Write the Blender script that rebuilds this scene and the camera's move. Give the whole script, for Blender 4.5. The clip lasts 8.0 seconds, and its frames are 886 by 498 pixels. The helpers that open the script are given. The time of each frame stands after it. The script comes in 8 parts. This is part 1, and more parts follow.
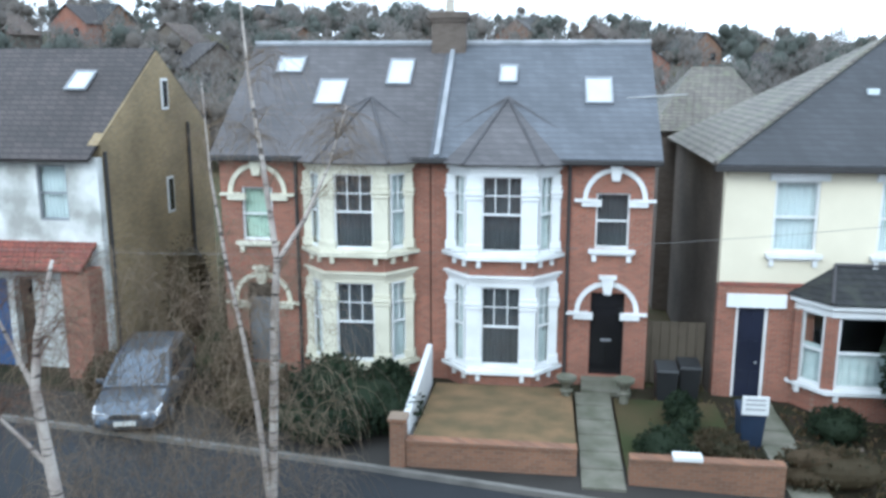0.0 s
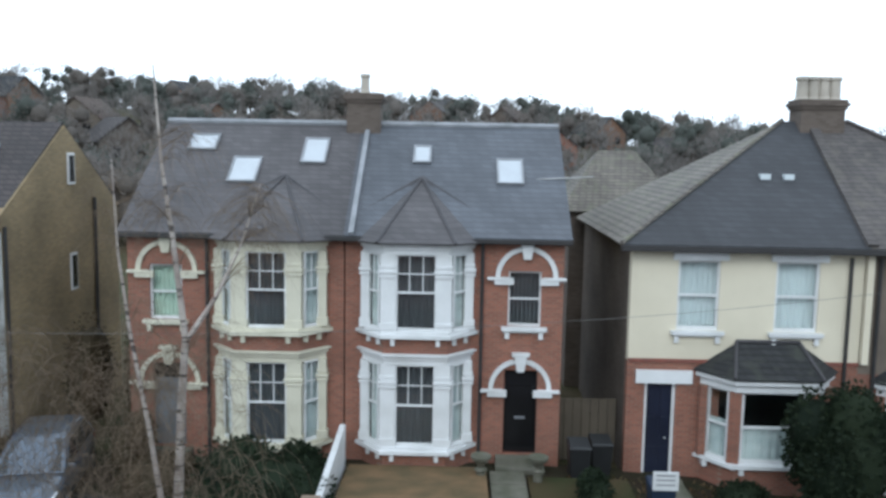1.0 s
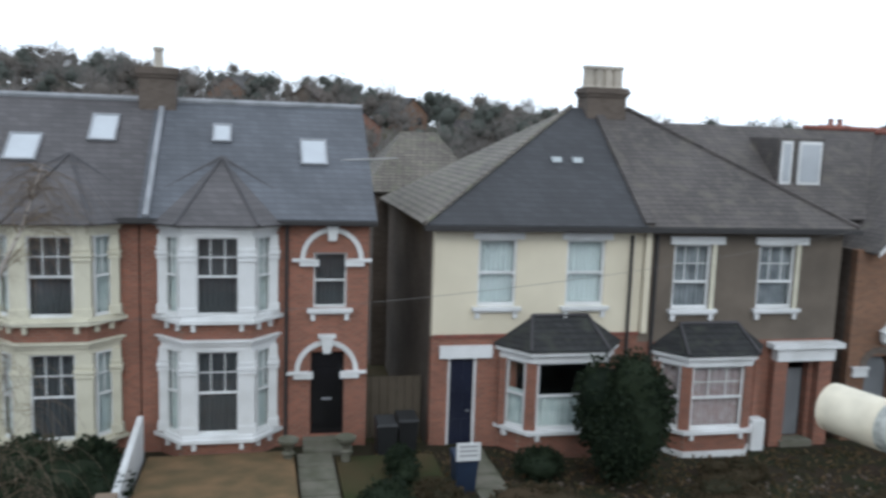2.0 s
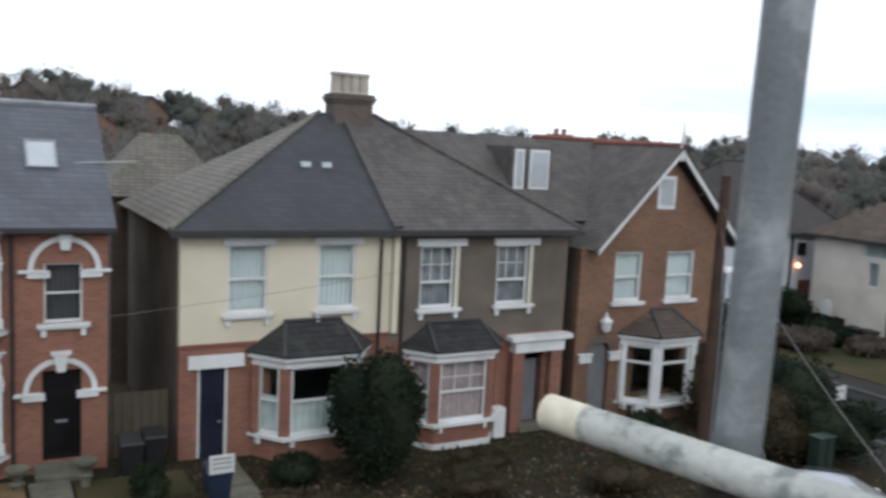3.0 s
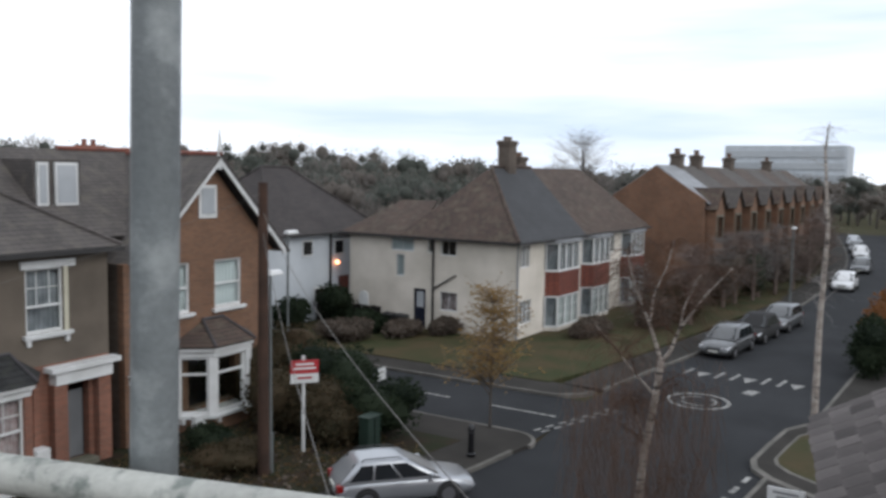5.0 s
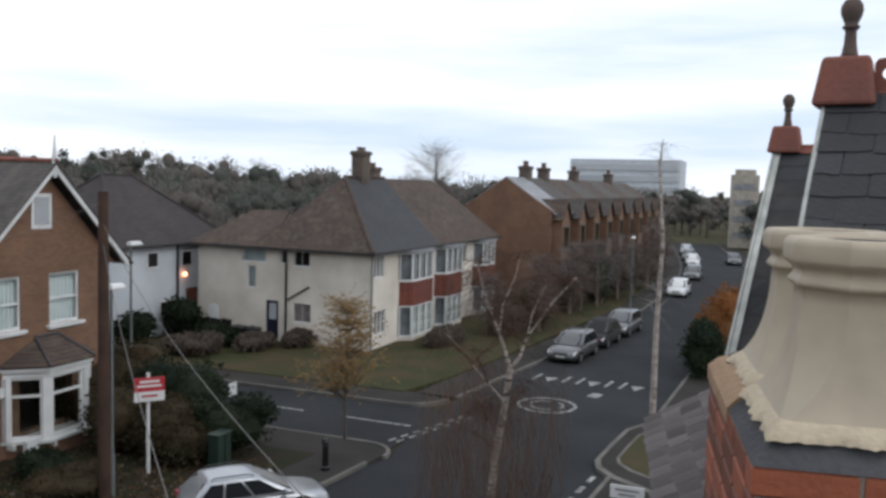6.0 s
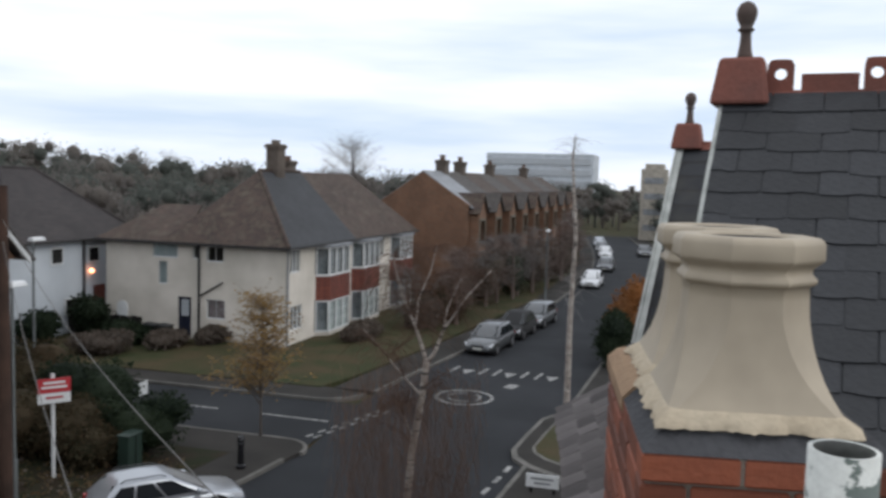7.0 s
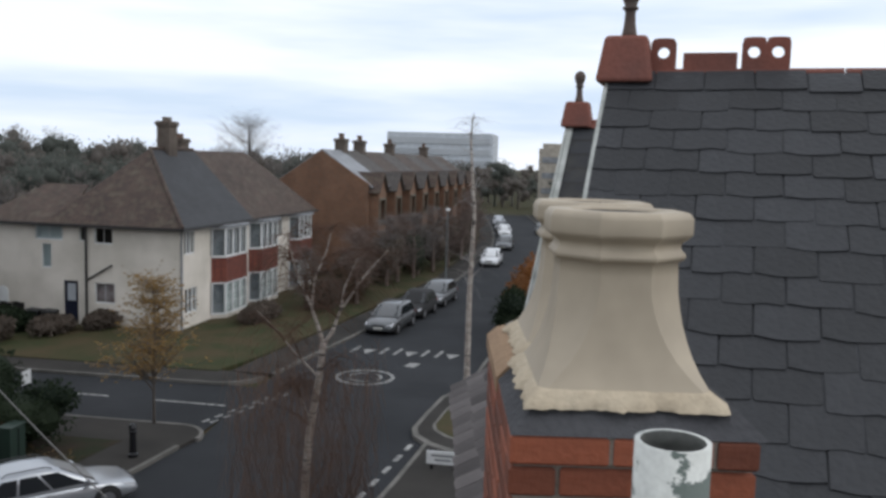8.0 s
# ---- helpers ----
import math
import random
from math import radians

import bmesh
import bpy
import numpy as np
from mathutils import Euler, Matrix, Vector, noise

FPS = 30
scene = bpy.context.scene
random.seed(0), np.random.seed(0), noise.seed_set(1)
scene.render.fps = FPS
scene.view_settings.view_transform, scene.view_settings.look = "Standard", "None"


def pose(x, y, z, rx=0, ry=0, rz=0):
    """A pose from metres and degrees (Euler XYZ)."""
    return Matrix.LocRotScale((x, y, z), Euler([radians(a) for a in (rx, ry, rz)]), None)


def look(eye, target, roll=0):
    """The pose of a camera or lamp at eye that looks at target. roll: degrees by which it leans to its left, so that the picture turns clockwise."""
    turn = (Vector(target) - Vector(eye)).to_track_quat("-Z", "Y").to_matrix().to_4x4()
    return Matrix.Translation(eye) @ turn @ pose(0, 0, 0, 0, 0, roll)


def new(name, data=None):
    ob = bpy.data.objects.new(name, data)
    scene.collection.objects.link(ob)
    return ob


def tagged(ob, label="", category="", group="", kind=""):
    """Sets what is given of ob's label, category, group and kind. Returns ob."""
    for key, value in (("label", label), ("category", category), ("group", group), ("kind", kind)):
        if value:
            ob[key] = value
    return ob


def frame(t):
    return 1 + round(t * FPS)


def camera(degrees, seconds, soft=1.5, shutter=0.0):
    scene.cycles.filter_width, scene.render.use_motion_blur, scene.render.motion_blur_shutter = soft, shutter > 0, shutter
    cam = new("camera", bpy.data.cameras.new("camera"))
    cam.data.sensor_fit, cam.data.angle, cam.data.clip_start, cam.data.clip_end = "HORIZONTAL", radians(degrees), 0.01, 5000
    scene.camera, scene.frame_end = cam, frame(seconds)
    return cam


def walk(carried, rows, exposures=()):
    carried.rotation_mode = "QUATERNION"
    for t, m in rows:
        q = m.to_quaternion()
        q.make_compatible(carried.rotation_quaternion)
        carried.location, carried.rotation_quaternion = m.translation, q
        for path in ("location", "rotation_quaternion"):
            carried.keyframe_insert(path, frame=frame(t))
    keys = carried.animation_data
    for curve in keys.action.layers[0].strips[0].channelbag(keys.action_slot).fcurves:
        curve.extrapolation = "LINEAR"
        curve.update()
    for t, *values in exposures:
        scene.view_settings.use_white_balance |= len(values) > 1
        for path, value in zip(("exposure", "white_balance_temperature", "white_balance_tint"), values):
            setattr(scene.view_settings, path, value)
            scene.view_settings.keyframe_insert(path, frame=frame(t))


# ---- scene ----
cam = camera(55.4, 8.0, soft=3.0, shutter=0.3)
PATH = [
    (0, (0.2, 0.3, 8.16), (-0.04, 2.242, 7.745), 0),
    (0.5, (0.215, 0.27, 8.17), (0.068, 2.244, 7.882), 0.6),
    (1, (0.21, 0.24, 8.19), (0.168, 2.226, 7.957), 1),
    (1.2, (0.2082, 0.2334, 8.1975), (0.2059, 2.2174, 7.9451), 1.16),
    (2.3, (0.1844, 0.2188, 8.2423), (0.7739, 2.1123, 7.983), 2.28),
    (2.5, (0.171, 0.209, 8.256), (0.859, 2.07, 8.007), 2.5),
    (3, (0.1047, 0.0839, 8.296), (1.0707, 1.8199, 8.058), 2.9),
    (3.5, (0.1002, 0.0342, 8.314), (1.3272, 1.5982, 8.098), 3.2),
    (4, (0.1482, 0.0456, 8.302), (1.6152, 1.3886, 8.093), 3.6),
    (4.5, (0.1674, 0.0119, 8.311), (1.7664, 1.1949, 8.104), 2),
    (4.8, (0.1844, -0.0124, 8.3145), (1.8611, 1.061, 8.1238), 1.25),
    (5, (0.1906, -0.0253, 8.317), (1.8996, 0.9977, 8.134), 1),
    (5.2, (0.1948, -0.0448, 8.3216), (1.951, 0.8956, 8.1449), 0.92),
    (6.3, (0.171, -0.0761, 8.3593), (2.0457, 0.6034, 8.206), 1.75),
    (6.5, (0.168, -0.085, 8.362), (2.049, 0.576, 8.202), 1.8),
    (6.8, (0.1655, -0.1016, 8.3629), (2.0636, 0.5059, 8.1956), 1.68),
    (7, (0.165, -0.114, 8.363), (2.087, 0.417, 8.201), 1.6),
    (7.2, (0.1831, -0.1269, 8.3623), (2.118, 0.3496, 8.192), 1.61),
    (7.5, (0.239, -0.146, 8.359), (2.192, 0.254, 8.191), 1.7),
    (8, (0.285, -0.176, 8.351), (2.252, 0.125, 8.147), 1.7),
]
EXPOSURES = [(0.0, 1.2, 5500, 2), (0.5, 0.75, 5700, 3), (1.0, 0.5, 5800, 4), (2.5, 0.18, 6150, 8), (4.5, 0.08, 6450, 10), (6.5, -0.08, 6500, 10), (8.0, -0.12, 6450, 10)]
walk(cam, [(t, look(e, g, r)) for t, e, g, r in PATH], EXPOSURES)

# ---- world and light: an overcast winter afternoon ----
world = bpy.data.worlds.new("world")
scene.world = world
world.use_nodes = True
wn, wl = world.node_tree.nodes, world.node_tree.links
sky = wn.new("ShaderNodeTexSky")
sky.sky_type = 'NISHITA'
sky.sun_disc = False
sky.sun_elevation = radians(24)
sky.sun_rotation = radians(150)
coords = wn.new("ShaderNodeTexCoord")
stretch = wn.new("ShaderNodeMapping")
stretch.inputs["Scale"].default_value = (1.1, 1.1, 9.0)
stretch.inputs["Location"].default_value = (0.35, 0.2, 0.55)
wl.new(coords.outputs["Generated"], stretch.inputs["Vector"])
cloud = wn.new("ShaderNodeTexNoise")
cloud.inputs["Scale"].default_value = 1.6
cloud.inputs["Detail"].default_value = 5
wl.new(stretch.outputs["Vector"], cloud.inputs["Vector"])
split = wn.new("ShaderNodeSeparateXYZ")
wl.new(coords.outputs["Generated"], split.inputs[0])
east = wn.new("ShaderNodeMapRange")
east.inputs["From Min"].default_value = 0.45
east.inputs["From Max"].default_value = 0.98
east.inputs["To Min"].default_value = 0.35
east.inputs["To Max"].default_value = 0.0
wl.new(split.outputs["X"], east.inputs["Value"])
lift = wn.new("ShaderNodeMath")
wl.new(cloud.outputs["Fac"], lift.inputs[0])
wl.new(east.outputs["Result"], lift.inputs[1])
ramp = wn.new("ShaderNodeValToRGB")
ramp.color_ramp.elements[0].position, ramp.color_ramp.elements[1].position = 0.40, 0.62
ramp.color_ramp.elements[0].color = (0.62, 0.74, 0.9, 1)
ramp.color_ramp.elements[1].color = (0.93, 0.98, 1.06, 1)
wl.new(lift.outputs[0], ramp.inputs["Fac"])
grey = wn.new("ShaderNodeVectorMath")
grey.operation = 'SCALE'
grey.inputs["Scale"].default_value = 1.28
wl.new(ramp.outputs["Color"], grey.inputs[0])
thin = wn.new("ShaderNodeVectorMath")
thin.operation = 'SCALE'
thin.inputs["Scale"].default_value = 0.05
wl.new(sky.outputs["Color"], thin.inputs[0])
veil = wn.new("ShaderNodeMixRGB")
veil.inputs["Fac"].default_value = 0.9
wl.new(thin.outputs["Vector"], veil.inputs["Color1"])
wl.new(grey.outputs["Vector"], veil.inputs["Color2"])
wl.new(veil.outputs["Color"], wn["Background"].inputs["Color"])
wn["Background"].inputs["Strength"].default_value = 1.0

sun = new("sun", bpy.data.lights.new("sun", 'SUN'))
sun.data.energy, sun.data.angle, sun.data.color = 0.7, radians(25), (1.0, 0.97, 0.93)
sun.matrix_world = look((-10, -60, 60), (0, 20, 0))


# ---- materials ----
def material(name, colour, rough=0.85, metal=0.0, second=None, grain=8.0, bump=0.0, fine=60.0, stain=0.25, coat=0.0):
    """A painted or natural surface: two scales of noise in colour, one in relief."""
    m = bpy.data.materials.new(name)
    m.use_nodes = True
    n, l = m.node_tree.nodes, m.node_tree.links
    b = n["Principled BSDF"]
    b.inputs["Roughness"].default_value, b.inputs["Metallic"].default_value = rough, metal
    b.inputs["Coat Weight"].default_value = coat
    b.inputs["Specular IOR Level"].default_value = 0.2 if rough >= 0.9 else 0.5
    tc = n.new("ShaderNodeTexCoord")
    big, small = n.new("ShaderNodeTexNoise"), n.new("ShaderNodeTexNoise")
    big.inputs["Scale"].default_value, small.inputs["Scale"].default_value = grain * 0.15, fine
    big.inputs["Detail"].default_value = 6
    for t in (big, small):
        l.new(tc.outputs["Object"], t.inputs["Vector"])
    mix = n.new("ShaderNodeMixRGB")
    dark = second or tuple(c * (1 - stain) for c in colour)
    mix.inputs["Color1"].default_value, mix.inputs["Color2"].default_value = (*dark, 1), (*colour, 1)
    r = n.new("ShaderNodeValToRGB")
    r.color_ramp.elements[0].position, r.color_ramp.elements[1].position = 0.35, 0.65
    l.new(big.outputs["Fac"], r.inputs["Fac"])
    l.new(r.outputs["Color"], mix.inputs["Fac"])
    mul = n.new("ShaderNodeMixRGB")
    mul.blend_type = 'MULTIPLY'
    mul.inputs["Fac"].default_value = 0.35
    l.new(mix.outputs["Color"], mul.inputs["Color1"])
    l.new(small.outputs["Fac"], mul.inputs["Color2"])
    l.new(mul.outputs["Color"], b.inputs["Base Color"])
    if bump:
        bp = n.new("ShaderNodeBump")
        bp.inputs["Strength"].default_value, bp.inputs["Distance"].default_value = bump, 0.01
        l.new(small.outputs["Fac"], bp.inputs["Height"])
        l.new(bp.outputs["Normal"], b.inputs["Normal"])
    return m


def coursed(name, c1, c2, joint, length, height, gap=0.01, rough=0.9, bump=0.6, stain=0.3, moss=None):
    """Bricks or roof tiles too small to tell apart singly: courses by height, joints along the wall."""
    m = bpy.data.materials.new(name)
    m.use_nodes = True
    n, l = m.node_tree.nodes, m.node_tree.links
    b = n["Principled BSDF"]
    b.inputs["Roughness"].default_value = rough
    tc, sp, cb, ad = (n.new("ShaderNode" + k) for k in ("TexCoord", "SeparateXYZ", "CombineXYZ", "Math"))
    l.new(tc.outputs["Object"], sp.inputs[0])
    l.new(sp.outputs["X"], ad.inputs[0])
    l.new(sp.outputs["Y"], ad.inputs[1])
    l.new(ad.outputs[0], cb.inputs["X"])
    l.new(sp.outputs["Z"], cb.inputs["Y"])
    br = n.new("ShaderNodeTexBrick")
    br.inputs["Scale"].default_value = 1.0
    br.inputs["Brick Width"].default_value, br.inputs["Row Height"].default_value = length, height
    br.inputs["Mortar Size"].default_value = gap
    br.inputs["Color1"].default_value, br.inputs["Color2"].default_value = (*c1, 1), (*c2, 1)
    br.inputs["Mortar"].default_value = (*joint, 1)
    l.new(cb.outputs[0], br.inputs["Vector"])
    big = n.new("ShaderNodeTexNoise")
    big.inputs["Scale"].default_value, big.inputs["Detail"].default_value = 0.55, 8
    l.new(tc.outputs["Object"], big.inputs["Vector"])
    r = n.new("ShaderNodeValToRGB")
    r.color_ramp.elements[0].position, r.color_ramp.elements[1].position = 0.3, 0.7
    low = 1 - stain
    r.color_ramp.elements[0].color = (low, low, low, 1)
    r.color_ramp.elements[1].color = (1, 1, 1, 1)
    l.new(big.outputs["Fac"], r.inputs["Fac"])
    mul = n.new("ShaderNodeMixRGB")
    mul.blend_type = 'MULTIPLY'
    mul.inputs["Fac"].default_value = 1
    l.new(br.outputs["Color"], mul.inputs["Color1"])
    l.new(r.outputs["Color"], mul.inputs["Color2"])
    out = mul.outputs["Color"]
    if moss:
        mn, mr, mm = n.new("ShaderNodeTexNoise"), n.new("ShaderNodeValToRGB"), n.new("ShaderNodeMixRGB")
        mn.inputs["Scale"].default_value, mn.inputs["Detail"].default_value = 2.4, 8
        l.new(tc.outputs["Object"], mn.inputs["Vector"])
        mr.color_ramp.elements[0].position, mr.color_ramp.elements[1].position = 0.5, 0.75
        l.new(mn.outputs["Fac"], mr.inputs["Fac"])
        l.new(mr.outputs["Color"], mm.inputs["Fac"])
        mm.inputs["Color2"].default_value = (*moss, 1)
        l.new(out, mm.inputs["Color1"])
        out = mm.outputs["Color"]
    l.new(out, b.inputs["Base Color"])
    bp = n.new("ShaderNodeBump")
    bp.inputs["Strength"].default_value, bp.inputs["Distance"].default_value = bump, 0.012
    bp.invert = True
    l.new(br.outputs["Fac"], bp.inputs["Height"])
    l.new(bp.outputs["Normal"], b.inputs["Normal"])
    return m


def varied(name, c1, c2, rough=0.9, bump=0.4, fine=30.0, stain=0.35):
    """Alike pieces that differ a little from one to the next."""
    m = material(name, c1, rough, second=c2, grain=14, bump=bump, fine=fine, stain=stain)
    n, l = m.node_tree.nodes, m.node_tree.links
    b = n["Principled BSDF"]
    info, mul, rr = n.new("ShaderNodeObjectInfo"), n.new("ShaderNodeMixRGB"), n.new("ShaderNodeMapRange")
    rr.inputs["To Min"].default_value, rr.inputs["To Max"].default_value = 0.5, 1.2
    l.new(info.outputs["Random"], rr.inputs["Value"])
    src = b.inputs["Base Color"].links[0].from_socket
    mul.blend_type = 'MULTIPLY'
    mul.inputs["Fac"].default_value = 1
    l.new(src, mul.inputs["Color1"])
    l.new(rr.outputs["Result"], mul.inputs["Color2"])
    l.new(mul.outputs["Color"], b.inputs["Base Color"])
    return m


def leafy(name, c1, c2, rough=0.7):
    """Leaves or twigs of one crown: each island its own tint."""
    m = bpy.data.materials.new(name)
    m.use_nodes = True
    n, l = m.node_tree.nodes, m.node_tree.links
    b = n["Principled BSDF"]
    b.inputs["Roughness"].default_value = rough
    g, mix = n.new("ShaderNodeNewGeometry"), n.new("ShaderNodeMixRGB")
    l.new(g.outputs["Random Per Island"], mix.inputs["Fac"])
    mix.inputs["Color1"].default_value, mix.inputs["Color2"].default_value = (*c1, 1), (*c2, 1)
    l.new(mix.outputs["Color"], b.inputs["Base Color"])
    b.inputs["Specular IOR Level"].default_value = 0.2
    thin_, both = n.new("ShaderNodeBsdfTranslucent"), n.new("ShaderNodeMixShader")
    l.new(mix.outputs["Color"], thin_.inputs["Color"])
    both.inputs["Fac"].default_value = 0.45
    l.new(b.outputs[0], both.inputs[1])
    l.new(thin_.outputs[0], both.inputs[2])
    l.new(both.outputs[0], n["Material Output"].inputs["Surface"])
    return m


def clear(name, tint, rough=0.02):
    m = bpy.data.materials.new(name)
    m.use_nodes = True
    b = m.node_tree.nodes["Principled BSDF"]
    b.inputs["Base Color"].default_value = (*tint, 1)
    b.inputs["Transmission Weight"].default_value = 1
    b.inputs["Roughness"].default_value, b.inputs["IOR"].default_value = rough, 1.45
    return m


RED = coursed("red brick", (0.3, 0.112, 0.07), (0.21, 0.083, 0.055), (0.24, 0.165, 0.125), 0.225, 0.075)
BROWN = coursed("brown brick", (0.235, 0.112, 0.062), (0.16, 0.08, 0.048), (0.19, 0.14, 0.1), 0.225, 0.075)
STOCK = coursed("yellow stock brick", (0.33, 0.24, 0.12), (0.24, 0.17, 0.085), (0.26, 0.22, 0.15), 0.225, 0.075, stain=0.45)
SOOTY = coursed("weathered brown brick", (0.16, 0.128, 0.104), (0.115, 0.088, 0.07), (0.14, 0.115, 0.095), 0.225, 0.075, stain=0.5)
SLATE = coursed("blue-grey slates", (0.1, 0.108, 0.125), (0.08, 0.086, 0.1), (0.06, 0.063, 0.07), 0.3, 0.13, 0.01, 0.65, 0.4, 0.35)
BROWN_SLATE = coursed("brown-grey slates", (0.1, 0.092, 0.095), (0.075, 0.069, 0.071), (0.055, 0.051, 0.052), 0.3, 0.13, 0.01, 0.75, 0.4, 0.4)
OLD_SLATE = coursed("old grey slates", (0.038, 0.04, 0.045), (0.026, 0.027, 0.031), (0.025, 0.025, 0.025), 0.3, 0.13, 0.012, 0.9, 0.8, 0.4, (0.05, 0.048, 0.042))
LIGHT_TILE = coursed("weathered grey tiles", (0.2, 0.18, 0.15), (0.14, 0.125, 0.11), (0.06, 0.05, 0.045), 0.26, 0.12, 0.012, 0.85, 0.8, 0.4, (0.13, 0.13, 0.09))
CREAM_SLATE = coursed("dark grey slates", (0.047, 0.049, 0.054), (0.037, 0.038, 0.042), (0.03, 0.03, 0.032), 0.3, 0.13, 0.01, 0.8, 0.4, 0.25)
DULL_TILE = coursed("dull grey-brown tiles", (0.105, 0.092, 0.086), (0.078, 0.069, 0.065), (0.05, 0.044, 0.042), 0.26, 0.12, 0.012, 0.85, 0.6, 0.35, (0.1, 0.09, 0.075))
MOSS_TILE = coursed("mossy near-black tiles", (0.034, 0.035, 0.036), (0.02, 0.021, 0.022), (0.012, 0.012, 0.012), 0.26, 0.13, 0.016, 0.9, 1.0, 0.5, (0.04, 0.043, 0.034))
BROWN_TILE = coursed("brown clay tiles", (0.105, 0.068, 0.052), (0.07, 0.048, 0.04), (0.035, 0.025, 0.02), 0.25, 0.11, 0.012, 0.85, 0.8, 0.35, (0.1, 0.085, 0.06))
DARK_TILE = coursed("dark concrete tiles", (0.062, 0.05, 0.048), (0.043, 0.037, 0.036), (0.02, 0.018, 0.018), 0.3, 0.14, 0.014, 0.85, 0.8, 0.3)
HUNG_TILE = coursed("red hung tiles", (0.25, 0.07, 0.045), (0.17, 0.05, 0.035), (0.07, 0.025, 0.02), 0.17, 0.1, 0.01, 0.85, 0.8, 0.35)
WHITE = material("white gloss paint", (0.82, 0.83, 0.83), 0.45, second=(0.68, 0.69, 0.68), bump=0.1)
CREAM_TRIM = material("cream masonry paint", (0.72, 0.69, 0.55), 0.6, second=(0.58, 0.55, 0.43), bump=0.15)
CREAM = material("cream smooth render", (0.78, 0.715, 0.56), 0.9, second=(0.66, 0.6, 0.465), grain=3, bump=0.3, stain=0.2)
DASH = material("grey-brown pebbledash", (0.19, 0.158, 0.128), 0.95, second=(0.13, 0.11, 0.09), grain=5, bump=1.0, fine=45)
ROUGHCAST = material("off-white roughcast", (0.81, 0.75, 0.67), 0.95, second=(0.62, 0.575, 0.5), grain=3, bump=0.8, fine=40)
OLD_WHITE = material("peeling white render", (0.72, 0.73, 0.7), 0.95, second=(0.36, 0.36, 0.33), grain=9, bump=0.8, fine=30)
BLUE_WHITE = material("bluish white render", (0.66, 0.7, 0.74), 0.9, second=(0.55, 0.59, 0.63), grain=3, bump=0.4)
BLACK = material("black gloss paint", (0.012, 0.012, 0.014), 0.25, stain=0.4)
NAVY = material("dark blue door paint", (0.02, 0.024, 0.045), 0.3, stain=0.3)
GREY_DOOR = material("grey door paint", (0.2, 0.21, 0.22), 0.5)
GLASS = clear("window glass", (0.93, 0.97, 0.96))
NET = material("pale net curtain", (0.66, 0.72, 0.72), 0.95, second=(0.5, 0.57, 0.58), grain=20)
BLIND = material("light grey blind", (0.62, 0.68, 0.7), 0.9, second=(0.55, 0.61, 0.63), grain=4)
PINK = material("pink patterned curtain", (0.36, 0.27, 0.28), 0.95, second=(0.46, 0.4, 0.41), grain=40)
# shaded copy of NET: the dimness behind the glass is in its colour
DIM_NET = material("net curtain with painted room shade", (0.3, 0.32, 0.35), 0.95, second=(0.17, 0.185, 0.21), grain=16)
GREENISH = material("pale green blind", (0.5, 0.62, 0.52), 0.9, second=(0.42, 0.54, 0.46))
# near-black grey that puts the shade of unlit rooms into the colour
GLOOM = material("painted room gloom", (0.085, 0.09, 0.1), 0.95)
LEAD = material("grey lead flashing", (0.3, 0.31, 0.33), 0.55, second=(0.2, 0.21, 0.22), grain=12)
DULL_WHITE = material("dirty white bargeboard paint", (0.56, 0.57, 0.54), 0.7, second=(0.34, 0.36, 0.33), grain=40, bump=0.2)
DARK_LEAD = material("dull dark lead", (0.07, 0.066, 0.07), 0.7, second=(0.05, 0.047, 0.05), grain=12)
PALE_LEAD = material("pale cement fillet", (0.5, 0.5, 0.49), 0.85, second=(0.34, 0.34, 0.33), grain=12)
PIPE_DARK = material("dark cast iron pipe", (0.035, 0.033, 0.033), 0.5)
BROWN_POT = material("sooty brown clay", (0.16, 0.1, 0.075), 0.9, second=(0.11, 0.075, 0.06))
TERRACOTTA = material("red terracotta", (0.28, 0.105, 0.078), 0.9, second=(0.18, 0.085, 0.07), grain=16, bump=0.4, fine=50)
POT_GREY = material("pale buff chimney clay", (0.5, 0.45, 0.38), 0.9, second=(0.36, 0.33, 0.28), grain=10)
ASPHALT = material("worn damp asphalt", (0.034, 0.036, 0.04), 0.92, second=(0.024, 0.026, 0.029), grain=2.5, bump=0.5, fine=120)
PAVING = material("grey-brown paving", (0.046, 0.042, 0.038), 0.95, second=(0.031, 0.029, 0.026), grain=4, bump=0.4, fine=50)
KERB = material("pale granite kerb", (0.19, 0.18, 0.165), 0.9, second=(0.12, 0.115, 0.105), grain=10)
ROAD_PAINT = material("worn white road paint", (0.42, 0.42, 0.4), 0.85, second=(0.13, 0.13, 0.13), grain=40)
EARTH = material("brown winter earth with moss", (0.034, 0.023, 0.015), 0.95, second=(0.02, 0.024, 0.01), grain=7, bump=1.0, fine=25)
GRASS = material("dull winter grass", (0.04, 0.048, 0.018), 0.95, second=(0.074, 0.056, 0.028), grain=4, bump=1.0, fine=60)
MULCH = material("ochre bark and gravel", (0.2, 0.13, 0.07), 0.95, second=(0.115, 0.09, 0.048), grain=9, bump=1.0, fine=30)
CONCRETE = material("mossy grey concrete", (0.19, 0.178, 0.145), 0.9, second=(0.11, 0.112, 0.08), grain=12, bump=0.5)


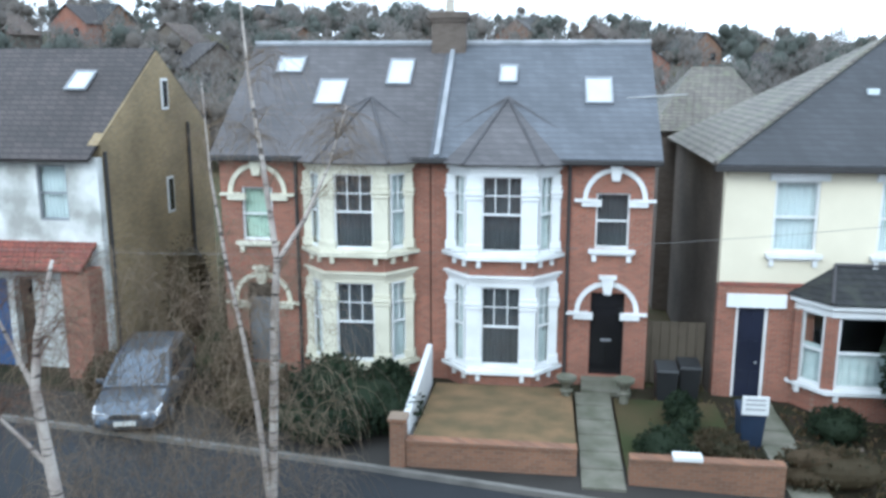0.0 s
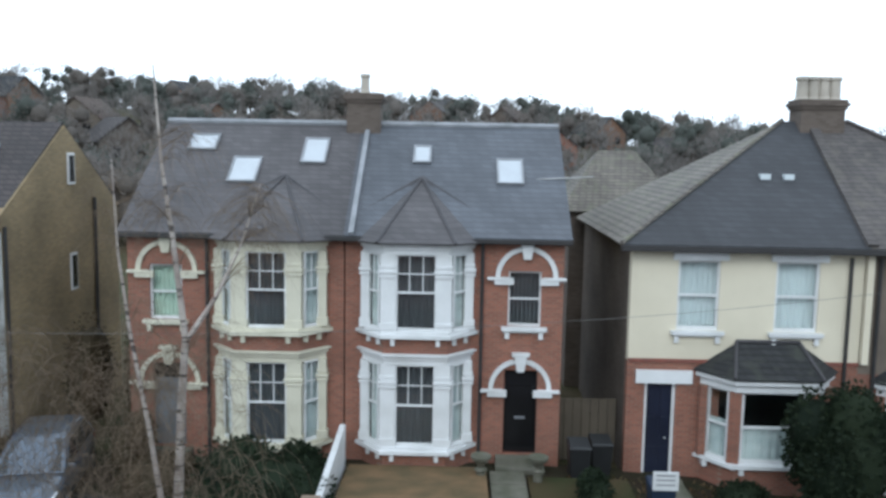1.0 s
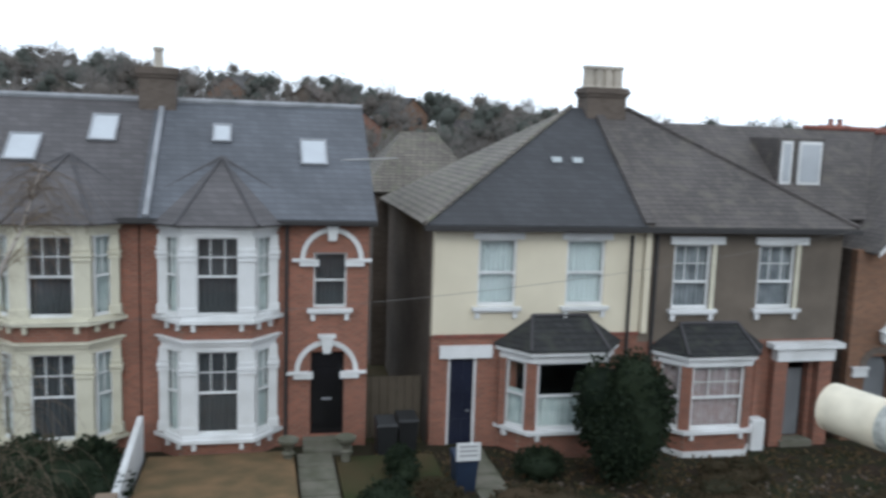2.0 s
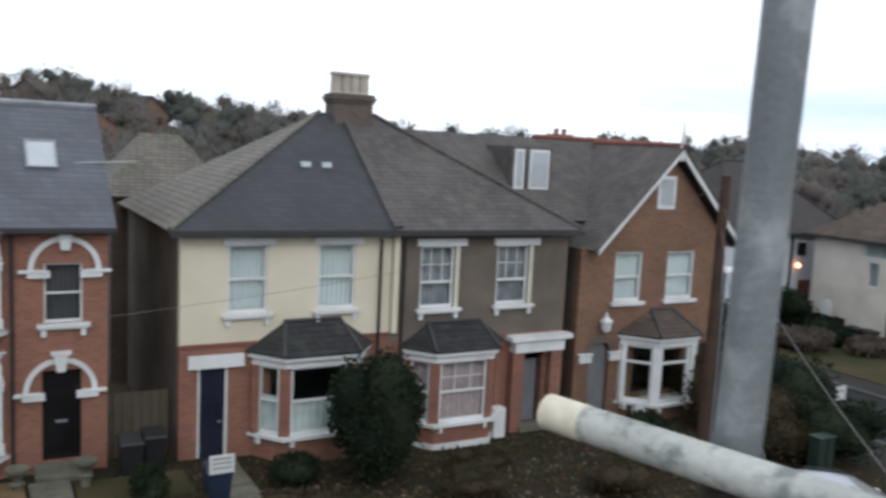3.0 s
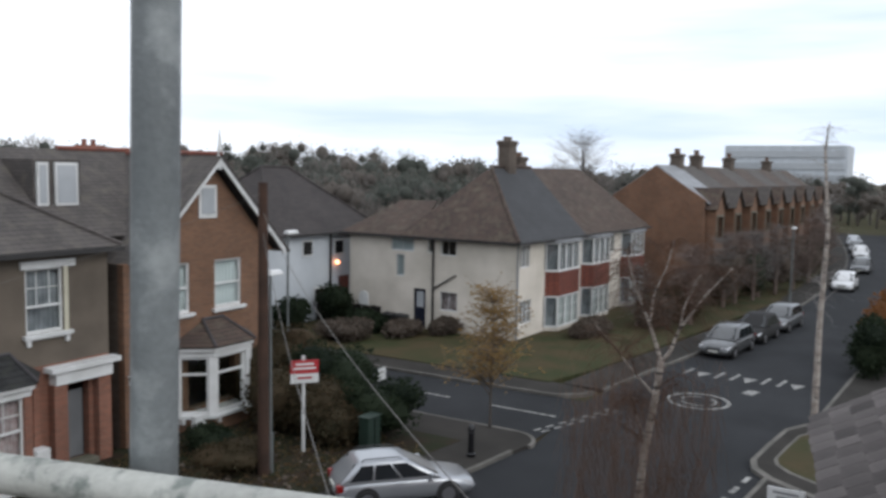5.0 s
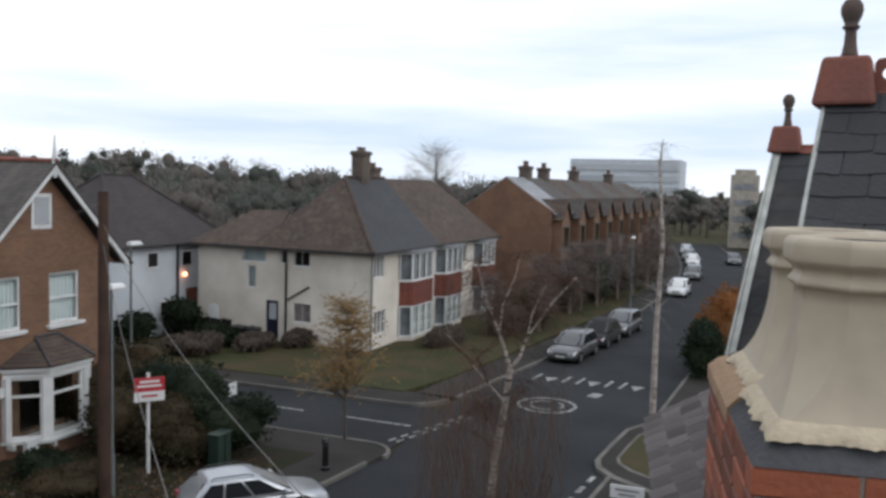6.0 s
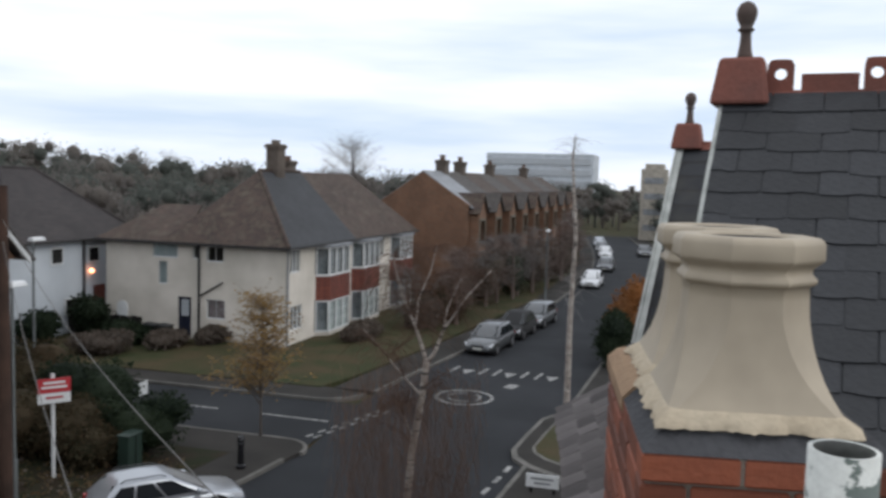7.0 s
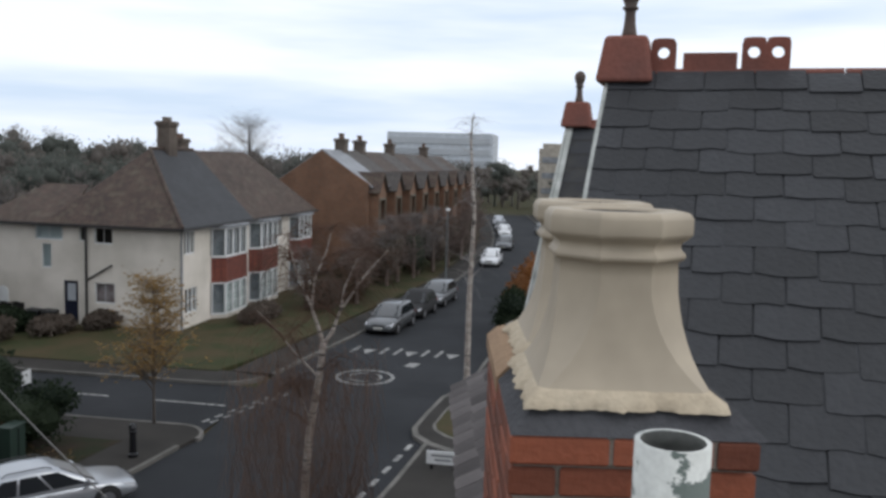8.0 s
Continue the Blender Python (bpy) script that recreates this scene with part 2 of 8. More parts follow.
# ---- geometry ----
class Shape:
    """Collects corners and faces of one mesh."""

    def __init__(self):
        self.v, self.f = [], []

    def face(self, *pts):
        i = len(self.v)
        self.v += [tuple(p) for p in pts]
        self.f.append(tuple(range(i, i + len(pts))))

    def hexa(self, a, b):
        """Between two loops of equal length, closed at both ends."""
        n, i = len(a), len(self.v)
        self.v += [tuple(p) for p in a] + [tuple(p) for p in b]
        self.f.append(tuple(range(i + n - 1, i - 1, -1)))
        self.f.append(tuple(range(i + n, i + 2 * n)))
        for k in range(n):
            j = (k + 1) % n
            self.f.append((i + k, i + j, i + n + j, i + n + k))

    def box(self, x0, x1, y0, y1, z0, z1):
        self.hexa([(x0, y0, z0), (x1, y0, z0), (x1, y1, z0), (x0, y1, z0)],
                  [(x0, y0, z1), (x1, y0, z1), (x1, y1, z1), (x0, y1, z1)])

    def prism(self, pts, z0, z1):
        self.hexa([(x, y, z0) for x, y in pts], [(x, y, z1) for x, y in pts])

    def slab(self, pts, t):
        """A flat polygon with thickness t below it."""
        p = [Vector(q) for q in pts]
        n = Vector((0, 0, 0))
        for k in range(len(p)):
            n += p[k].cross(p[(k + 1) % len(p)])
        n.normalize()
        if n.z < 0:
            p.reverse()
            n = -n
        self.hexa([q - n * t for q in p], p)

    def tube(self, pts, radii, n=8, caps=True):
        i = len(self.v)
        pts = [Vector(p) for p in pts]
        for k, p in enumerate(pts):
            d = (pts[min(k + 1, len(pts) - 1)] - pts[max(k - 1, 0)]).normalized()
            a = d.cross(Vector((0.31, 0.17, 0.93)))
            if a.length < 0.05:
                a = d.cross(Vector((1, 0, 0)))
            a.normalize()
            b = d.cross(a)
            r = radii[k] if hasattr(radii, "__len__") else radii
            for j in range(n):
                w = 2 * math.pi * j / n
                self.v.append(tuple(p + a * (r * math.cos(w)) + b * (r * math.sin(w))))
        for k in range(len(pts) - 1):
            for j in range(n):
                q = (j + 1) % n
                self.f.append((i + k * n + j, i + k * n + q, i + (k + 1) * n + q, i + (k + 1) * n + j))
        if caps:
            self.f.append(tuple(range(i + n - 1, i - 1, -1)))
            self.f.append(tuple(range(i + (len(pts) - 1) * n, i + len(pts) * n)))

    def lathe(self, c, profile, n=16, turn=0.0, square=0.0):
        """Rings of (radius, height) about a standing axis; square > 0 pulls the low rings to a square."""
        i = len(self.v)
        for r, z, *sq in profile:
            q = sq[0] if sq else square
            for j in range(n):
                w = 2 * math.pi * (j + 0.5) / n
                s = 1 / max(abs(math.cos(w)), abs(math.sin(w)))
                k = r * (1 - q + q * s * 0.95)
                self.v.append((c[0] + k * math.cos(w + turn), c[1] + k * math.sin(w + turn), c[2] + z))
        for k in range(len(profile) - 1):
            for j in range(n):
                q = (j + 1) % n
                self.f.append((i + k * n + j, i + k * n + q, i + (k + 1) * n + q, i + (k + 1) * n + j))
        self.f.append(tuple(range(i + n - 1, i - 1, -1)))
        self.f.append(tuple(range(i + (len(profile) - 1) * n, i + len(profile) * n)))

    def wall(self, x0, x1, z0, z1, y0, y1, holes=()):
        """A wall along x from y0 to y1, with rectangular openings (xa, xb, za, zb) right through it."""
        xs = sorted({x0, x1, *(min(max(h[k], x0), x1) for h in holes for k in (0, 1))})
        zs = sorted({z0, z1, *(min(max(h[k], z0), z1) for h in holes for k in (2, 3))})

        def solid(i, k):
            if not (0 <= i < len(xs) - 1 and 0 <= k < len(zs) - 1):
                return False
            x, z = (xs[i] + xs[i + 1]) / 2, (zs[k] + zs[k + 1]) / 2
            return not any(h[0] < x < h[1] and h[2] < z < h[3] for h in holes)

        for i in range(len(xs) - 1):
            for k in range(len(zs) - 1):
                if not solid(i, k):
                    continue
                a, b, c, d = xs[i], xs[i + 1], zs[k], zs[k + 1]
                self.face((a, y0, c), (b, y0, c), (b, y0, d), (a, y0, d))
                self.face((a, y1, c), (a, y1, d), (b, y1, d), (b, y1, c))
                if not solid(i - 1, k):
                    self.face((a, y0, c), (a, y0, d), (a, y1, d), (a, y1, c))
                if not solid(i + 1, k):
                    self.face((b, y0, c), (b, y1, c), (b, y1, d), (b, y0, d))
                if not solid(i, k - 1):
                    self.face((a, y0, c), (a, y1, c), (b, y1, c), (b, y0, c))
                if not solid(i, k + 1):
                    self.face((a, y0, d), (b, y0, d), (b, y1, d), (a, y1, d))

    def leaf(self, p, d, w, l):
        """A small two-sided leaf or twig blade."""
        d = Vector(d).normalized()
        s = d.cross(Vector((random.uniform(-1, 1), random.uniform(-1, 1), random.uniform(-1, 1))))
        if s.length < 1e-3:
            return
        s = s.normalized() * w
        p = Vector(p)
        self.face(p, p + d * l * 0.5 + s, p + d * l, p + d * l * 0.5 - s)


def mesh(name, shape, mat, smooth=False):
    me = bpy.data.meshes.new(name)
    me.from_pydata(shape.v, [], shape.f)
    me.materials.append(mat)
    if smooth:
        me.polygons.foreach_set("use_smooth", [True] * len(me.polygons))
    me.update()
    return me


def part(name, shape, mat, parent, label="", smooth=False):
    ob = new(name, mesh(name, shape, mat, smooth))
    ob.parent = parent
    return tagged(ob, label)


def soften(ob, width, segments=2):
    m = ob.modifiers.new("bevel", 'BEVEL')
    m.width, m.segments, m.limit_method, m.angle_limit = width, segments, 'ANGLE', radians(35)
    return ob


def thing(name, label, category, group="", m=None):
    ob = tagged(new(name), label, category, group)
    ob.empty_display_size = 0.2
    if m:
        ob.matrix_basis = m
    return ob


def single(name, shape, mat, label, category, group="", kind="", smooth=False):
    return tagged(new(name, mesh(name, shape, mat, smooth)), label, category, group, kind)


def smooth01(t):
    t = min(max(t, 0.0), 1.0)
    return t * t * (3 - 2 * t)


def lerp(table, x):
    for (a, p), (b, q) in zip(table, table[1:]):
        if x <= b:
            return p + (q - p) * min(max((x - a) / (b - a), 0), 1)
    return table[-1][1]


def level(x):
    """Height of the street along its length."""
    return -0.5 - 0.6 * smooth01(x / 15)


HILL = [(-50, 15), (-28, 17), (-10, 16), (5, 12.5), (12, 10), (22, 5.5), (35, 4), (48, 6), (60, 2.5), (74, -0.9), (80, -1.1), (180, -1.1)]


def land(x, y):
    r = math.hypot(x, y)
    rise = lerp(HILL, math.degrees(math.atan2(x, y))) if y > 0 else 0
    return level(x) + (rise - level(x)) * smooth01((r - 65) / 150)


FAR = [(-90, 31), (-5, 17.6), (24, 12.3), (27.2, 12.0), (33.3, 12.6), (38, 12.1), (44, 11.2), (58, 9.4), (69, 8.8), (78, 8.6), (94, 8.6), (112, 10.0), (131, 12.4), (160, 16.5)]
NEAR = [(-90, 23), (-5, 9.7), (22.4, 4.9), (28, 4.4), (45.3, 3.4), (58, 1.9), (69, 1.1), (78, 0.9), (94, 0.9), (112, 2.2), (131, 4.6), (160, 8.6)]


def strip(name, xs, low, high, rise, mat, label, category, thick=0.3):
    """A ribbon of ground along the street between two edges y = low(x) and high(x), rise metres over the road bed."""
    s = Shape()
    top = [[(x, low(x), level(x) + rise), (x, high(x), level(x) + rise)] for x in xs]
    for (a, b), (c, d) in zip(top, top[1:]):
        s.face(a, c, d, b)
        for p, q in ((a, c), (d, b)):
            s.face(q, p, (p[0], p[1], p[2] - thick), (q[0], q[1], q[2] - thick))
    for a, b in (top[0], top[-1]):
        s.face(a, b, (b[0], b[1], b[2] - thick), (a[0], a[1], a[2] - thick))
    return single(name, s, mat, label, category, kind="structure")


def span(a, b, n):
    return [a + (b - a) * i / n for i in range(n + 1)]


# ---- ground, road and pavements ----
s = Shape()
gx = [-900, -500, -300, -200] + span(-150, 150, 50) + [180, 220, 280, 400, 600, 900, 1500]
gy = [-500, -200, -100, -50] + span(-20, 250, 45) + [300, 400, 600, 1200]
for x in gx:
    for y in gy:
        s.v.append((x, y, land(x, y) - 0.16))
for i in range(len(gx) - 1):
    for j in range(len(gy) - 1):
        k = i * len(gy) + j
        s.f.append((k, k + len(gy), k + len(gy) + 1, k + 1))
single("ground", s, GRASS, "dull winter grass and earth rolling up to a hill", "ground", kind="structure", smooth=True)
xs_all = span(-90, -10, 16) + span(-5, 27, 16) + span(33.5, 69, 12) + span(75, 160, 10)
strip("road", xs_all, lambda x: lerp(NEAR, x), lambda x: lerp(FAR, x), -0.1, ASPHALT, "worn dark asphalt street with white markings", "road", 0.3)
s = Shape()
for y0, y1 in zip(span(12.2, 60, 8), span(12.2, 60, 8)[1:]):
    s.face((27.3, y0, level(30) - 0.096), (33.1, y0, level(30) - 0.096), (33.1, y1, level(30) - 0.096), (27.3, y1, level(30) - 0.096))
single("side_road", s, ASPHALT, "narrow asphalt side road at the junction", "road", kind="structure")
far_xs, near_xs = span(-90, -5, 17) + span(-3, 25.4, 14), span(-90, -5, 17) + span(-2, 69, 30) + span(75, 160, 10)
strip("pavement_far", far_xs, lambda x: lerp(FAR, x) + 0.15, lambda x: lerp(FAR, x) + 2.0, 0.02, PAVING, "grey-brown paved footway along the front walls", "pavement")
strip("kerb_far", far_xs, lambda x: lerp(FAR, x), lambda x: lerp(FAR, x) + 0.145, 0.025, KERB, "pale granite kerb stones", "kerb")
strip("garden_ground", far_xs, lambda x: lerp(FAR, x) + 2.0, lambda x: 23.2, 0.03, EARTH, "bare brown winter garden earth", "garden")
strip("pavement_near", near_xs, lambda x: lerp(NEAR, x) - 2.6, lambda x: lerp(NEAR, x) - 0.15, 0.02, PAVING, "grey-brown paved footway", "pavement")
strip("kerb_near", near_xs, lambda x: lerp(NEAR, x) - 0.145, lambda x: lerp(NEAR, x), 0.025, KERB, "pale granite kerb stones", "kerb")
right_xs = span(35, 69, 14) + span(75, 160, 10)
strip("pavement_beyond", right_xs, lambda x: lerp(FAR, x) + 0.15, lambda x: lerp(FAR, x) + 2.0, 0.02, PAVING, "grey-brown paved footway past the junction", "pavement")
strip("kerb_beyond", right_xs, lambda x: lerp(FAR, x), lambda x: lerp(FAR, x) + 0.145, 0.025, KERB, "pale granite kerb stones", "kerb")


def corner_ground(name, pts, rise, mat, label, category):
    s = Shape()
    s.prism(pts, level(30) - 0.4, level(30) + rise)
    return single(name, s, mat, label, category, kind="structure")


def arc(cx, cy, r, a0, a1, n=8):
    return [(cx + r * math.cos(radians(a)), cy + r * math.sin(radians(a))) for a in span(a0, a1, n)]


corner_ground("pavement_corner", [(25.4, 14.2), (25.4, 12.15)] + arc(26.3, 13.1, 1.1, -95, 0) + [(27.4, 45), (25.4, 45)], 0.02, PAVING, "paved corner of the footway with a rounded kerb", "pavement")
ring = arc(26.3, 13.1, 1.1, -95, 0) + [(27.4, 45)]
ring += [(x + 0.13, y) for x, y in [(27.4, 45)]] + arc(26.3, 13.1, 1.24, 0, -95)
corner_ground("kerb_corner", ring, 0.03, KERB, "pale kerb round the corner", "kerb")
corner_ground("pavement_opposite", [(33.1, 45), (33.1, 14.5)] + arc(34.8, 14.5, 1.7, 180, 262) + [(35.0, 14.8), (34.8, 45)], 0.02, PAVING, "paved corner of the side road", "pavement")
corner_ground("kerb_opposite", [(32.97, 45), (32.97, 14.5)] + arc(34.8, 14.5, 1.83, 180, 262) + arc(34.8, 14.5, 1.7, 262, 180) + [(33.1, 45)], 0.03, KERB, "pale kerb round the corner", "kerb")
corner_ground("lawn", [(34.8, 15.0), (38, 14.2), (44, 13.3), (69, 10.5), (69, 19.6), (42.4, 20.6), (42.2, 42), (34.8, 42)], 0.06, GRASS, "rough green and straw-coloured lawn", "lawn")
buildout = [(26.3, 2.6), (27.4, 4.3), (28.2, 4.95), (29.0, 5.15), (31, 5.0), (33.4, 4.75), (34.7, 4.1), (35.3, 2.6)]
mid = (31.0, 2.6)
inset = lambda k: [(mid[0] + (x - mid[0]) * k, mid[1] + (y - mid[1]) * k) for x, y in buildout]
corner_ground("kerb_buildout", buildout, 0.03, KERB, "pale kerb round the built-out corner", "kerb")
corner_ground("buildout", inset(0.93), 0.034, PAVING, "footway built out into the road", "pavement")
corner_ground("kerb_inner", inset(0.74), 0.038, KERB, "pale edging round the grass", "kerb")
corner_ground("buildout_grass", inset(0.7), 0.042, GRASS, "dull grass on the built-out corner", "grass")

# road markings
def marking(name, quads, label):
    s = Shape()
    for q in quads:
        s.slab([(x, y, level(x) - 0.082) for x, y in q], 0.01)
    return single(name, s, ROAD_PAINT, label, "road marking", kind="structure")


def dash(x0, y0, x1, y1, w):
    d = Vector((x1 - x0, y1 - y0)).normalized()
    n = Vector((-d.y, d.x)) * w / 2
    return [(x0 - n.x, y0 - n.y), (x1 - n.x, y1 - n.y), (x1 + n.x, y1 + n.y), (x0 + n.x, y0 + n.y)]


marking("centre_line", [dash(30.3, 12.7, 30.35, 15.6, 0.12), dash(30.4, 17.6, 30.42, 19.4, 0.12), dash(30.45, 22, 30.5, 24, 0.12)], "worn white dashes of the centre line")
gw = []
for i in range(7):
    for off in (0, 0.32):
        a, b = i / 7, (i + 0.55) / 7
        gw.append(dash(28.2 + 4.6 * a, 12.35 - 1.5 * a + off, 28.2 + 4.6 * b, 12.35 - 1.5 * b + off, 0.11))
marking("give_way_line", gw, "double white give-way dashes across the side road")
marking("mini_roundabout", [dash(*p, *q, 0.16) for p, q in zip(arc(35.9, 8.6, 1.25, 0, 340, 17), arc(35.9, 8.6, 1.25, 20, 360, 17))], "worn white painted ring of a mini roundabout")
marking("roundabout_arrows", [dash(*p, *q, 0.12) for k in range(3) for p, q in zip(arc(35.9, 8.6, 0.72, 120 * k, 120 * k + 70, 4), arc(35.9, 8.6, 0.72, 120 * k + 17.5, 120 * k + 87.5, 4))], "worn white arcs inside the painted ring")
marking("near_dashes", [dash(20.4 + 1.1 * i, 5.75 - 0.13 * i, 21.0 + 1.1 * i, 5.68 - 0.13 * i, 0.16) for i in range(7)] + [dash(20.4, 6.9, 21.3, 5.2, 0.2), dash(22.0, 6.7, 22.6, 5.5, 0.2)], "short white dashes at the near kerb")
hump = [dash(40.5, y, 41.9, y - 0.16, 0.16) for y in (10.5, 9.0, 8.3, 6.9, 6.2)]
hump += [[(40.3, y - 0.04), (41.3, y + 0.26), (41.3, y - 0.4)] for y in (9.75, 7.6, 5.5)]
marking("hump_marks", hump, "white triangles and bars of a speed hump")
marking("hatch", [dash(38.2, 7.1, 39.0, 6.9, 0.5)], "short worn white bar on the road")


# ---- parts of houses ----
def window(parent, x0, x1, z0, z1, y, mat, cols=1, top=1, sash=True, curtain=None, depth=0.07, bar=0.05, drop=1.0, mid=0.5, low_net=False):
    """A sash or casement window in the plane y, seen from -y: frame, glazing bars, panes, and a curtain behind."""
    b, zm = bar, z0 + (z1 - z0) * mid
    s = Shape()
    ring = lambda yy, e, g: [(x0 + e, yy, z0 + g), (x1 - e, yy, z0 + g), (x1 - e, yy, z1 - e), (x0 + e, yy, z1 - e)]
    loops = [ring(y - 0.01, 0, 0), ring(y + depth, 0, 0), ring(y + depth, b, b * 1.5), ring(y - 0.01, b, b * 1.5)]
    s.v = [p for l in loops for p in l]
    for k in range(4):
        for j in range(4):
            q, m = (j + 1) % 4, (k + 1) % 4
            s.f.append((k * 4 + j, k * 4 + q, m * 4 + q, m * 4 + j))
    w = part("window", s, mat, parent)
    if sash:
        s = Shape()
        s.box(x0 + b, x1 - b, y, y + depth * 0.7, zm - b * 0.5, zm + b * 0.5)
        part("meeting_rail", s, mat, w)
    lo = zm + b * 0.5 if sash else z0 + b * 1.5
    for i in range(1, cols):
        x = x0 + (x1 - x0) * i / cols
        s = Shape()
        s.box(x - 0.014, x + 0.014, y + 0.012, y + depth * 0.5, lo, z1 - b)
        part("glazing_bar", s, mat, w)
    for i in range(1, top):
        z = lo + (z1 - b - lo) * i / top
        s = Shape()
        s.box(x0 + b, x1 - b, y + 0.013, y + depth * 0.49, z - 0.014, z + 0.014)
        part("glazing_bar", s, mat, w)
    for k, (a, c) in enumerate(((z0, zm), (zm, z1)) if sash else ((z0, z1),)):
        p = Shape()
        p.box(x0 + b * 0.6, x1 - b * 0.6, y + 0.03 + 0.012 * k, y + 0.036 + 0.012 * k, a + 0.02, c - 0.02)
        part("pane", p, GLASS, w).visible_shadow = False
    if curtain:
        c, n = Shape(), 26
        zl, zh = (z0, z0 + (z1 - z0) * drop) if low_net else (z1 - (z1 - z0) * drop, z1)
        for i in range(n):
            u, v = x0 + (x1 - x0) * i / n, x0 + (x1 - x0) * (i + 1) / n
            p, q = y + 0.16 + 0.02 * math.sin(i * 1.9), y + 0.16 + 0.02 * math.sin((i + 1) * 1.9)
            c.face((u, p, zl), (v, q, zl), (v, q, zh), (u, p, zh))
        part("curtain", c, curtain, w)
    return w


def rotated(ob, x, y, angle):
    """Turns a finished part about a standing line through (x, y)."""
    ob.matrix_basis = Matrix.Translation((x, y, 0)) @ Matrix.Rotation(radians(angle), 4, 'Z')
    return ob


def skylight(parent, x0, x1, y, z, up, slope, glaze=BLIND):
    """A roof window lying on a slope that rises towards +y."""
    a = math.atan(slope)
    s = Shape()
    s.box(x0, x1, 0, 0.06, 0, 0.07)
    s.box(x0, x1, up - 0.06, up, 0, 0.07)
    s.box(x0, x0 + 0.06, 0.06, up - 0.06, 0, 0.07)
    s.box(x1 - 0.06, x1, 0.06, up - 0.06, 0, 0.07)
    f = part("skylight", s, LEAD, parent)
    f.matrix_basis = Matrix.Translation((0, y, z)) @ Matrix.Rotation(a, 4, 'X')
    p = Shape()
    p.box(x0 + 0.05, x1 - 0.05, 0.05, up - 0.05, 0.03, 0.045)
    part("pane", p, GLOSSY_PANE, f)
    return f


# opaque pane: the sky's reflection is painted as a pale base colour
GLOSSY_PANE = material("glazing with painted sky reflection", (0.5, 0.53, 0.56), 0.04, stain=0.1)


def chimney(parent, x0, x1, y0, y1, z0, z1, mat, pots, pot_mat, pot_h=0.6, pot_r=0.15, tall=0):
    s = Shape()
    s.box(x0, x1, y0, y1, z0, z1 - 0.3)
    for k, e in enumerate((0.05, 0.1, 0.05)):
        s.box(x0 - e, x1 + e, y0 - e, y1 + e, z1 - 0.3 + 0.1 * k, z1 - 0.2 + 0.1 * k)
    c = part("chimney", s, mat, parent)
    for i in range(pots):
        p = Shape()
        x = x0 + (x1 - x0) * (i + 0.5) / pots
        p.lathe((x, (y0 + y1) / 2, z1), [(pot_r * 1.25, 0), (pot_r, 0.08), (pot_r * 0.92, pot_h - 0.12), (pot_r * 1.12, pot_h - 0.1), (pot_r * 1.12, pot_h), (pot_r * 0.8, pot_h), (pot_r * 0.75, pot_h - 0.2)], 12)
        part("chimney_pot", p, pot_mat, c)
    return c


def arch(parent, xc, z, r, w, y, mat, label):
    """A moulded round arch band with two imposts and a keystone."""
    s = Shape()
    n = 16
    for i in range(n):
        a, b = math.pi * i / n, math.pi * (i + 1) / n
        loop = lambda t: [(xc + k * math.cos(t), yy, z + k * math.sin(t)) for k, yy in ((r, y), (r + w, y), (r + w, y - 0.09), (r, y - 0.07))]
        s.hexa(loop(a), loop(b))
    for sg in (-1, 1):
        x = xc + sg * (r - 0.05)
        s.box(min(x, x + sg * -0.32) - 0.16 * (sg > 0) * 0, max(x, x - sg * 0.32) + 0.2 * (sg > 0), y - 0.12, y, z - 0.2, z - 0.02) if sg > 0 else s.box(x - 0.2, x + 0.32, y - 0.12, y, z - 0.2, z - 0.02)
        s.box(xc + sg * (r + 0.05) - 0.3, xc + sg * (r + 0.05) + 0.3, y - 0.15, y, z - 0.07, z + 0.0)
    s.hexa([(xc - 0.1, y - 0.16, z + r - 0.22), (xc + 0.1, y - 0.16, z + r - 0.22), (xc + 0.1, y, z + r - 0.22), (xc - 0.1, y, z + r - 0.22)],
           [(xc - 0.17, y - 0.18, z + r + w + 0.08), (xc + 0.17, y - 0.18, z + r + w + 0.08), (xc + 0.17, y, z + r + w + 0.08), (xc - 0.17, y, z + r + w + 0.08)])
    s.box(xc - 0.24, xc + 0.24, y - 0.2, y, z + r + w + 0.081, z + r + w + 0.17)
    return part("arch_moulding", s, mat, parent, label)


def sill(parent, x0, x1, y, z, mat, brackets=2):
    s = Shape()
    s.box(x0, x1, y - 0.16, y, z - 0.1, z)
    s.box(x0 + 0.05, x1 - 0.05, y - 0.11, y, z - 0.15, z - 0.1)
    for i in range(brackets):
        x = x0 + 0.16 + (x1 - x0 - 0.32) * i / max(brackets - 1, 1)
        s.box(x - 0.06, x + 0.06, y - 0.1, y, z - 0.33, z - 0.15)
    return part("window_sill", s, mat, parent)


def bay_outline(xc, half, face, y, d):
    """Plan of a canted bay: wall, corner, corner, wall."""
    return [(xc - half, y), (xc - face, y - d), (xc + face, y - d), (xc + half, y)]


def grown(pts, e):
    (a, y), (b, yy), (c, _), (d, _) = pts
    return [(a - e * 1.2, y), (b - e * 0.6, yy - e), (c + e * 0.6, yy - e), (d + e * 1.2, y)]


